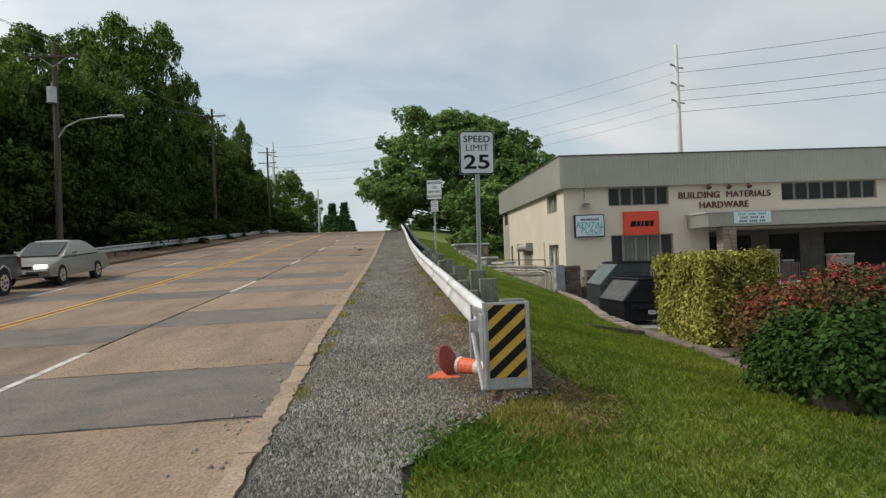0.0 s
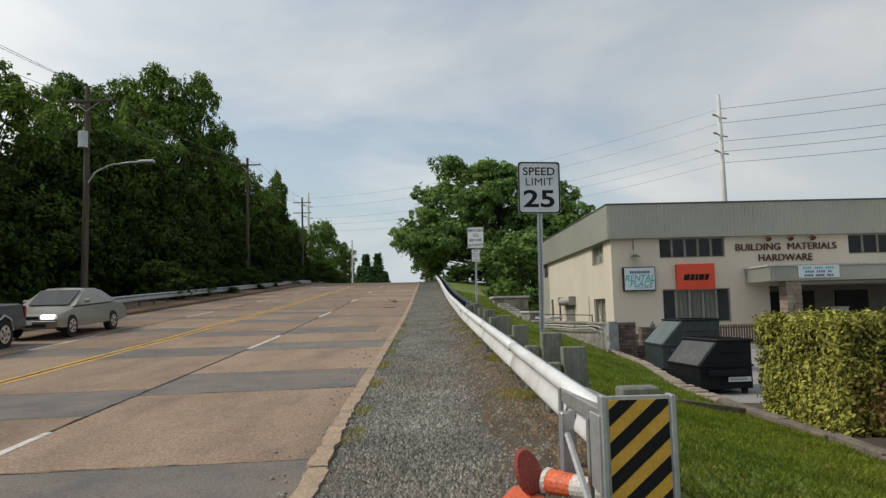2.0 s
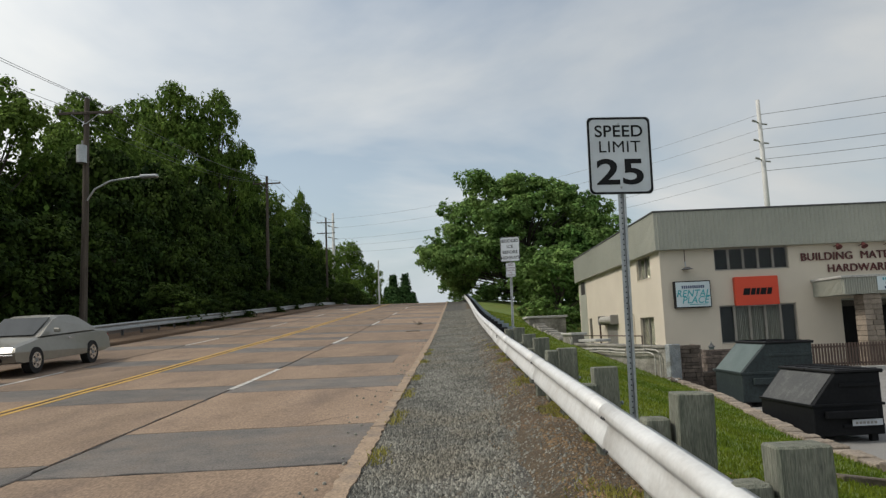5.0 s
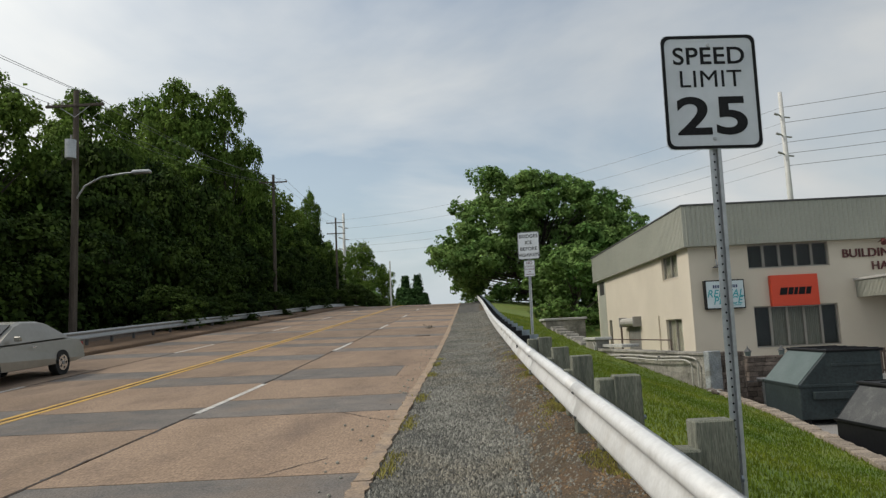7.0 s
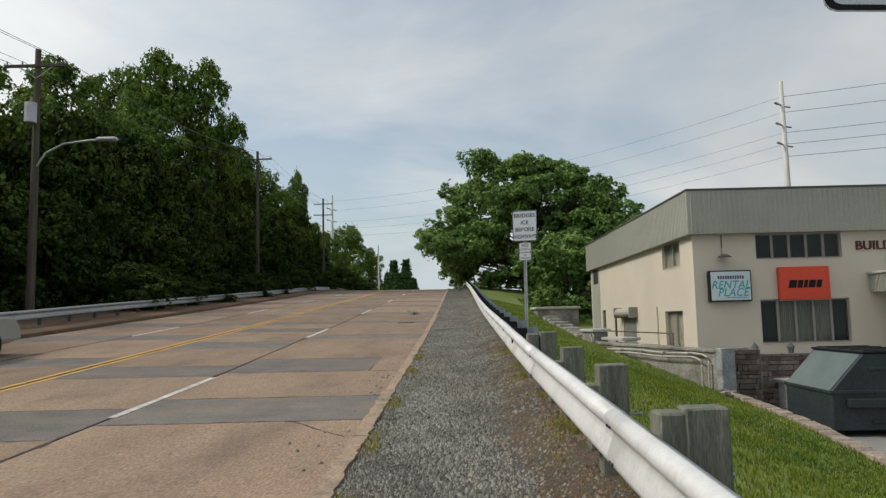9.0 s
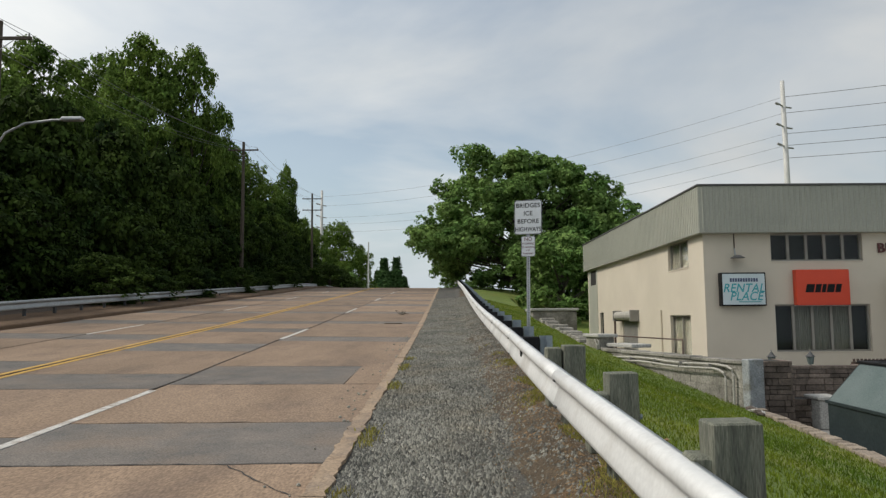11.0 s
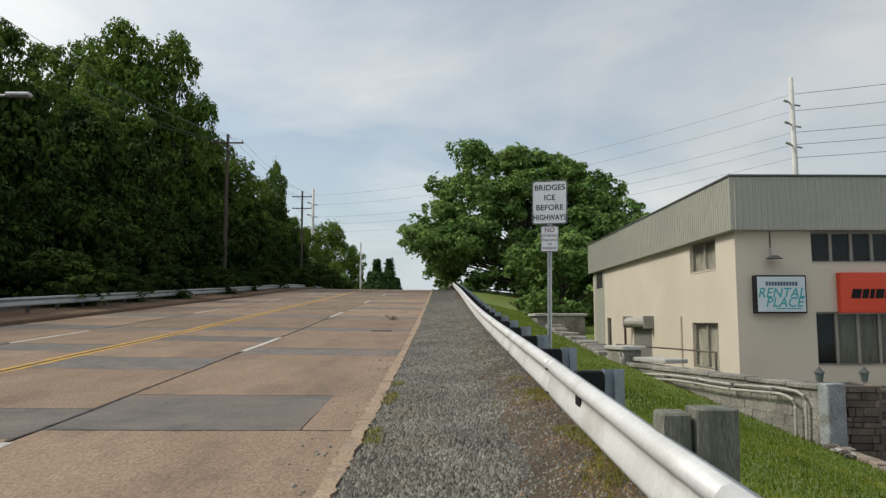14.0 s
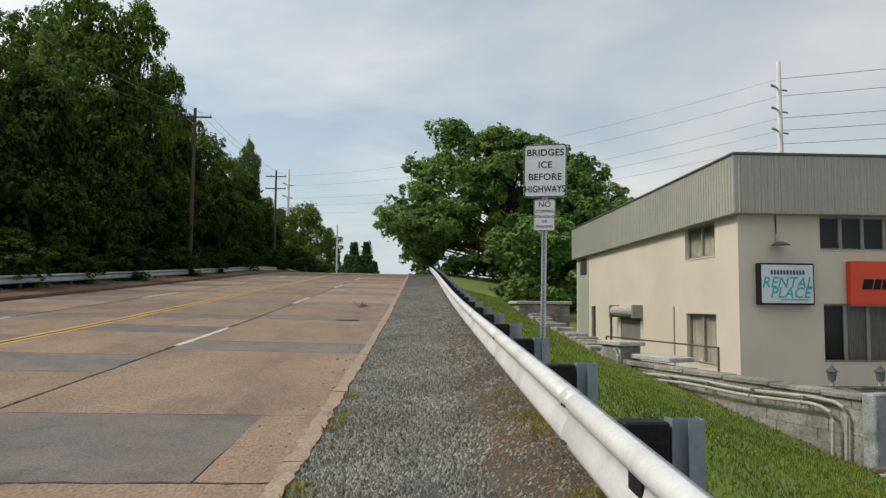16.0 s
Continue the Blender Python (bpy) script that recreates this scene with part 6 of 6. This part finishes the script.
_b, _cs = build_bush("flowering_shrub", 6.4, 10.05, [(-0.95, 0.0, 0.80, 0.66, 0.9), (0.0, 0.1, 0.98, 0.72, 0.85), (1.0, 0.0, 0.98, 0.70, 0.85), (1.9, 0.1, 0.85, 0.66, 0.9)], 3000, 5, 0.06, 0.034, M_BARBERRY, 12, "dull red and green shrub with bright red flowers")


def build_roses():
    rng = np.random.RandomState(8)
    tops = [c for c in _cs if c[2] > 1.0 or (c[1] < -0.3 and c[2] > 0.7)]
    pick = [tops[i] for i in rng.choice(len(tops), 260, replace=False)]
    cs = [np.array(c) * 1.02 + np.array((0, -0.02, 0.05)) for c in pick]
    ob = new("blossoms", leaves("blossoms", cs, [(0, -0.4, 0.8)] * len(cs), 9, 0.035, 0.026, M_ROSE, 4, 0.8))
    ob.parent = _b
    ob["label"] = "clusters of bright red blossoms"


build_roses()


def build_boulder():
    bm = bmesh.new()
    bmesh.ops.create_icosphere(bm, subdivisions=3, radius=0.4)
    for v in bm.verts:
        v.co *= 1 + 0.25 * noise.noise(v.co * 3)
        v.co.z *= 0.6
    ob = part("boulder", bm, M_BROWNSTONE, None, "", True)
    ob.location = (5.0, 6.55, land_z(5.0, 6.55) + 0.02)
    tagged(ob, "brown weathered boulder half sunk beside the bush", "boulder")


build_boulder()


# ---- poles and wires ----
POLES = [(-17.45, 40.0, 13.9), (-17.6, 75.5, 17.9), (-18.2, 113.0, 19.9)]


def build_pole(x, y, top, arms, lamp):
    z = land_z(x, y)
    p = base("utility_pole", pose(x, y, z), "brown wooden utility pole with crossarm", "utility pole", "poles along the road")
    h = top - z
    part("pole", tube([(0, 0, -0.5), (0.02, 0, h * 0.5), (0, 0, h)], 0.19, 10, taper=0.12), M_POLE, p)
    for k, dz in enumerate(arms):
        part("crossarm", box(-1.35, 1.35, -0.17, -0.06, h - dz - 0.06, h - dz + 0.06, 0.01), M_POLE, p)
        part("brace", tube([(-0.7, -0.12, h - dz - 0.05), (0, -0.12, h - dz - 0.55)], 0.02, 6), M_GALV, p)
        part("brace", tube([(0.7, -0.12, h - dz - 0.05), (0, -0.12, h - dz - 0.55)], 0.02, 6), M_GALV, p)
        for x0 in (-1.25, -0.6, 1.25):
            part("insulator", tube([(x0, -0.11, h - dz + 0.05), (x0, -0.11, h - dz + 0.22)], 0.045, 8, taper=0.025), M_SHUTTER, p)
    if lamp:
        bm = tube([(-0.02, -0.38, h - 3.3), (-0.02, -0.38, h - 2.45)], 0.24, 14)
        t = part("transformer", bm, M_GALV, p, "pale grey cylindrical transformer can")
        part("bushing", tube([(0, -0.38, h - 2.45), (0, -0.38, h - 2.2)], 0.04, 6), M_SHUTTER, t)
        arm = part("lamp_arm", tube([(0.1, -0.05, h - 5.1), (0.5, -0.1, h - 4.55), (1.3, -0.2, h - 4.2), (2.4, -0.3, h - 4.1), (2.9, -0.35, h - 4.1)], 0.045, 8), M_GALV, p, "curved galvanised lamp arm")
        bm = box(2.8, 3.65, -0.50, -0.22, h - 4.16, h - 4.0, 0.05)
        part("lamp_head", bm, M_GALV, arm)


for i, (x, y, top) in enumerate(POLES):
    build_pole(x, y, top, (0.75,) if i < 2 else (0.8, 2.4), i == 0)


def build_slim_poles():
    p = base("street_pole", pose(-16.2, 172, land_z(-16.2, 172)), "plain pale timber pole beyond the crest", "utility pole")
    part("pole", tube([(0, 0, -0.5), (0, 0, 14.5)], 0.2, 8, taper=0.14), M_MONO, p)
    for x, y, top, label in ((37.4, 89.2, 27.8, "tall pale steel transmission pole behind the store"), (-23.0, 150.0, 27.0, "tall pale steel transmission pole beyond the woods")):
        z = 0.0 if x > 0 else land_z(x, y)
        m = base("transmission_pole", pose(x, y, z), label, "transmission pole", "transmission poles")
        part("pole", tube([(0, 0, -0.5), (0, 0, top - z)], 0.42, 12, taper=0.22), M_MONO, m, smooth=True)
        for k, dz in enumerate((2.9, 5.2, 7.4)):
            part("arm", tube([(-0.7, -0.3, top - z - dz + 0.3), (0, 0, top - z - dz), (0.9, 0.1, top - z - dz - 0.1)], 0.09, 6), M_SHUTTER, m)
            part("insulator", tube([(-1.0, -0.3, top - z - dz + 0.35), (-0.6, -0.3, top - z - dz + 0.2)], 0.13, 8), M_SHUTTER, m)


build_slim_poles()


def wire(p, q, sag, r=0.011):
    pts = [(p[0] + (q[0] - p[0]) * u, p[1] + (q[1] - p[1]) * u, p[2] + (q[2] - p[2]) * u - 4 * sag * u * (1 - u)) for u in np.linspace(0, 1, 15)]
    tagged(part("overhead_wire", tube(pts, r, 5), M_WIRE), "thin dark overhead electric wire", "wire", "overhead wires")


def build_wires():
    ends = [(-17.5, 2.0, 12.2)] + POLES
    for (xa, ya, za), (xb, yb, zb) in zip(ends, ends[1:]):
        for dx, dz in ((-1.25, -0.55), (-0.6, -0.55), (1.25, -0.55), (0.0, 0.0)):
            wire((xa + dx, ya - 0.1, za + dz), (xb + dx, yb - 0.1, zb + dz), 0.7)
    for dz in (1.2, 3.0, 5.3, 6.6, 8.0):
        wire((37.4, 89.2, 27.8 - dz - 0.6), (98.0, 52.0, 28.5 - dz), 1.2, 0.028)
        wire((37.4, 89.2, 27.8 - dz - 0.6), (-23.0, 150.0, 27.0 - dz), 2.2, 0.016)


build_wires()


# ---- vehicles ----
def car_mat(name, c1, c2, rough, metal):
    m = mat(name, c1, c2, 1.0, rough, 0, 10, metal=metal, fine=0.04, space="Object")
    m.node_tree.nodes["Principled BSDF"].inputs["Coat Weight"].default_value = 0.25
    return m


M_NAVY_PAINT = car_mat("navy_car_paint", (0.006, 0.008, 0.013), (0.010, 0.013, 0.019), 0.35, 0.0)
M_SILVER_PAINT = car_mat("champagne_car_paint", (0.25, 0.24, 0.21), (0.30, 0.285, 0.25), 0.35, 0.5)
M_TYRE = mat("tyre_rubber", (0.012, 0.012, 0.012), (0.02, 0.02, 0.02), 5, 0.9, space="Object")
M_CAR_GLASS = mat("tinted_car_glass", (0.02, 0.024, 0.026), (0.03, 0.034, 0.036), 1, 0.08, fine=0.0, space="Object")
M_CHROME = mat("bright_trim", (0.55, 0.55, 0.56), (0.62, 0.62, 0.63), 3, 0.25, metal=0.9, fine=0.05, space="Object")
M_LAMP = mat("clear_headlamp", (0.75, 0.75, 0.72), (0.85, 0.85, 0.82), 5, 0.15, fine=0.05, space="Object")
M_LAMP_LIT = mat("lit_headlamp", (0.85, 0.85, 0.8), (0.9, 0.9, 0.85), 5, 0.2, fine=0.0, space="Object")
M_LAMP_LIT.node_tree.nodes["Principled BSDF"].inputs["Emission Color"].default_value = (1.0, 0.95, 0.85, 1)
M_LAMP_LIT.node_tree.nodes["Principled BSDF"].inputs["Emission Strength"].default_value = 2.5
M_RED_LAMP = mat("red_tail_lamp", (0.25, 0.01, 0.01), (0.32, 0.02, 0.02), 5, 0.2, space="Object")


def shell(outline, half, crown):
    """A body shell: a side outline (y, z) lofted across the car, drawn in at the flanks and top."""
    bm = bmesh.new()
    zs = [z for _, z in outline]
    lo, hi = min(zs), max(zs)
    rows = []
    for t in (-1.0, -0.97, -0.86, 0.0, 0.86, 0.97, 1.0):
        row = []
        for y, z in outline:
            f = (z - lo) / (hi - lo)
            inset = crown * max(0.0, f - 0.35)
            q = z - (0.05 if abs(t) > 0.95 else 0.015 if abs(t) > 0.8 else 0.0) * (1 if f > 0.45 else -0.6)
            row.append(bm.verts.new((t * (half - inset), y, q)))
        rows.append(row)
    k = len(outline)
    for a, b in zip(rows, rows[1:]):
        for i in range(k):
            bm.faces.new((a[i], a[(i + 1) % k], b[(i + 1) % k], b[i]))
    bm.faces.new(rows[0][::-1])
    bm.faces.new(rows[-1])
    bmesh.ops.recalc_face_normals(bm, faces=bm.faces)
    return bm


def wheel(parent, x, y, r, side):
    w = part("wheel", tube([(x - 0.10, y, r), (x + 0.10, y, r)], r, 22), M_TYRE, parent, "black tyre on a bright rim")
    xo = x + side * 0.102
    part("rim", tube([(xo - 0.01, y, r), (xo + 0.008, y, r)], r * 0.62, 18), M_CHROME, w)
    part("hub", tube([(xo, y, r), (xo + side * 0.025, y, r)], r * 0.16, 10), M_SHUTTER, w)
    for k in range(5):
        a = k * 1.2566
        part("rim_gap", tube([(xo + side * 0.009, y + math.cos(a) * r * 0.4, r + math.sin(a) * r * 0.4), (xo + side * 0.012, y + math.cos(a) * r * 0.4, r + math.sin(a) * r * 0.4)], r * 0.10, 8), M_TYRE, w)


def pickup(m):
    c = base("pickup_truck", m, "dark navy crew-cab pickup truck with roof rack on the road", "pickup truck")
    body = [(0.0, 0.45), (0.0, 0.80), (0.06, 0.98), (1.25, 1.08), (3.15, 1.10), (3.15, 1.13), (4.85, 1.13), (4.92, 1.05), (4.92, 0.50), (4.4, 0.42), (0.3, 0.40)]
    part("body", shell(body, 0.88, 0.10), M_NAVY_PAINT, c)
    part("cab", shell([(1.10, 1.04), (1.75, 1.62), (2.0, 1.68), (2.85, 1.68), (3.12, 1.55), (3.15, 1.05)], 0.84, 0.22), M_NAVY_PAINT, c)
    part("windscreen", prism([(1.13, 1.10), (1.70, 1.60), (1.72, 1.585), (1.20, 1.10)], 1.22, "x"), M_CAR_GLASS, c).location = (-0.61, -0.02, 0.01)
    for s in (-1, 1):
        for a, b, z1 in ((1.62, 2.28, 1.56), (2.36, 3.0, 1.56)):
            part("side_window", prism([(a - (0.18 if a < 2 else 0), 1.14), (b, 1.14), (b, z1), (a + 0.12, z1)], 0.012, "x"), M_CAR_GLASS, c).matrix_local = pose(s * 0.765 - 0.006, 0, 0, 0, -s * 4, 0)
        part("mirror", box(s * 0.98 - 0.09, s * 0.98 + 0.09, 1.38, 1.46, 1.12, 1.28, 0.02), M_NAVY_PAINT, c)
        part("headlamp", box(s * 0.64 - 0.17, s * 0.64 + 0.17, -0.02, 0.06, 0.74, 0.90, 0.015), M_LAMP, c)
        part("tail_lamp", box(s * 0.80 - 0.07, s * 0.80 + 0.07, 4.88, 4.94, 0.75, 1.05, 0.01), M_RED_LAMP, c)
        part("roof_rack", box(s * 0.52 - 0.02, s * 0.52 + 0.02, 1.85, 2.95, 1.72, 1.76, 0.008), M_BLOCK, c)
        part("arch_trim", tube([(s * 0.885, 0.52, 0.45), (s * 0.89, 0.62, 0.72), (s * 0.89, 0.90, 0.84), (s * 0.89, 1.18, 0.72), (s * 0.885, 1.28, 0.45)], 0.03, 6), M_BLOCK, c)
        part("arch_trim", tube([(s * 0.885, 3.52, 0.45), (s * 0.89, 3.62, 0.72), (s * 0.89, 3.90, 0.84), (s * 0.89, 4.18, 0.72), (s * 0.885, 4.28, 0.45)], 0.03, 6), M_GALV, c)
        wheel(c, s * 0.80, 0.90, 0.37, s)
        wheel(c, s * 0.80, 3.90, 0.37, s)
    for y in (1.95, 2.4, 2.85):
        part("rack_bar", box(-0.5, 0.5, y - 0.02, y + 0.02, 1.71, 1.75, 0.006), M_BLOCK, c)
    part("grille", box(-0.42, 0.42, -0.025, 0.03, 0.74, 0.90, 0.01), M_BLOCK, c)
    part("grille_rim", box(-0.46, 0.46, -0.015, 0.02, 0.71, 0.935, 0.01), M_CHROME, c)
    part("bumper", box(-0.88, 0.88, -0.10, 0.12, 0.50, 0.68, 0.03), M_CHROME, c)
    part("rear_bumper", box(-0.85, 0.85, 4.88, 5.0, 0.50, 0.66, 0.03), M_CHROME, c)
    part("number_plate", box(-0.2, 0.2, -0.115, -0.10, 0.53, 0.65), M_SIGN, c, "plain pale plate")


def sedan(m):
    c = base("sedan", m, "champagne-silver four-door sedan with lit headlamps on the road", "car")
    body = [(0.05, 0.30), (0.0, 0.52), (0.10, 0.70), (1.25, 0.88), (3.75, 0.93), (4.55, 0.90), (4.68, 0.72), (4.65, 0.36), (4.2, 0.28), (0.4, 0.26)]
    part("body", shell(body, 0.87, 0.14), M_SILVER_PAINT, c)
    part("cabin", shell([(1.20, 0.84), (2.0, 1.32), (2.3, 1.39), (3.0, 1.38), (3.3, 1.33), (4.05, 0.90)], 0.78, 0.26), M_SILVER_PAINT, c)
    part("windscreen", prism([(1.26, 0.90), (1.98, 1.315), (2.0, 1.30), (1.34, 0.90)], 1.16, "x"), M_CAR_GLASS, c).location = (-0.58, -0.02, 0.012)
    part("rear_window", prism([(3.34, 1.30), (3.92, 0.96), (3.86, 0.96), (3.33, 1.28)], 1.1, "x"), M_CAR_GLASS, c).location = (-0.55, 0.03, 0.012)
    for s in (-1, 1):
        for pts in ([(1.62, 0.95), (2.50, 0.96), (2.50, 1.29), (2.06, 1.27)], [(2.58, 0.96), (3.55, 0.97), (3.25, 1.27), (2.58, 1.30)]):
            part("side_window", prism(pts, 0.012, "x"), M_CAR_GLASS, c).matrix_local = pose(s * 0.718 - 0.006, 0, 0, 0, -s * 6, 0)
        part("mirror", box(s * 0.90 - 0.08, s * 0.90 + 0.08, 1.70, 1.78, 0.94, 1.05, 0.02), M_SILVER_PAINT, c)
        part("headlamp", box(s * 0.60 - 0.18, s * 0.60 + 0.18, 0.0, 0.12, 0.54, 0.67, 0.02), M_LAMP_LIT, c, "lit clear headlamp")
        part("tail_lamp", box(s * 0.66 - 0.15, s * 0.66 + 0.15, 4.62, 4.69, 0.62, 0.78, 0.015), M_RED_LAMP, c)
        part("door_handle", box(s * 0.87 - 0.012, s * 0.87 + 0.012, 2.35, 2.5, 0.76, 0.79, 0.004), M_CHROME, c)
        wheel(c, s * 0.77, 0.88, 0.315, s)
        wheel(c, s * 0.77, 3.62, 0.315, s)
    part("grille", box(-0.36, 0.36, -0.005, 0.05, 0.55, 0.63, 0.01), M_BLOCK, c)
    part("lower_intake", box(-0.55, 0.55, 0.0, 0.06, 0.33, 0.42, 0.01), M_BLOCK, c)
    part("bumper_strip", box(-0.82, 0.82, -0.012, 0.05, 0.46, 0.50, 0.01), M_CHROME, c)
    part("number_plate", box(-0.2, 0.2, -0.02, -0.012, 0.40, 0.51), M_SIGN, c, "plain pale plate")


def on_road(x, y):
    k = math.degrees(math.atan((road_z(y + 4) - road_z(y)) / 4))
    return pose(x, y, road_top(x, y + 0.5) + 0.004, k, 0, 0)


pickup(on_road(-11.4, 16.9))
sedan(on_road(-11.0, 22.6))


# ---- small things on the road ----
def build_road_litter():
    rng = random.Random(31)
    x, y = -1.75, 42.0
    z = road_top(x, y)
    t = base("fallen_twig", pose(x, y, z), "small tangle of dead brown twigs on the road", "twig")
    for i in range(14):
        a, r = rng.uniform(0, 6.28), rng.uniform(0.1, 0.4)
        part("twig", tube([(0.05 * math.cos(a), 0.05 * math.sin(a), 0.02), (r * 0.5 * math.cos(a + 0.3), r * 0.5 * math.sin(a + 0.3), rng.uniform(0.03, 0.16)), (r * math.cos(a), r * math.sin(a), rng.uniform(0.02, 0.22))], 0.007, 5), M_BARK, t)
    x, y = -1.75, 37.5
    g = base("drain_grate", pose(x, y, road_top(x, y) + 0.006), "rusty steel drain grate set in the road", "drain grate")
    part("rim", box(-0.30, 0.30, -0.25, 0.25, -0.02, 0.0), M_FENCE, g)
    for i in range(6):
        part("bar", box(-0.26 + i * 0.09, -0.22 + i * 0.09, -0.22, 0.22, 0.0, 0.008), M_PATCH, g)
    for i in range(110):
        y = rng.uniform(4.0, 34.0)
        x = CURB_X - 0.22 - abs(rng.gauss(0, 0.22)) + shift(y)
        bm = bmesh.new()
        bmesh.ops.create_icosphere(bm, subdivisions=1, radius=rng.uniform(0.008, 0.022))
        ob = part("road_stone", bm, M_STONE)
        tagged(ob, "loose grey stone beside the kerb", "stone", "stones on the road edge")
        ob.matrix_world = pose(x, y, road_top(x, y) + 0.008, rng.uniform(0, 90), 0, rng.uniform(0, 90))


build_road_litter()
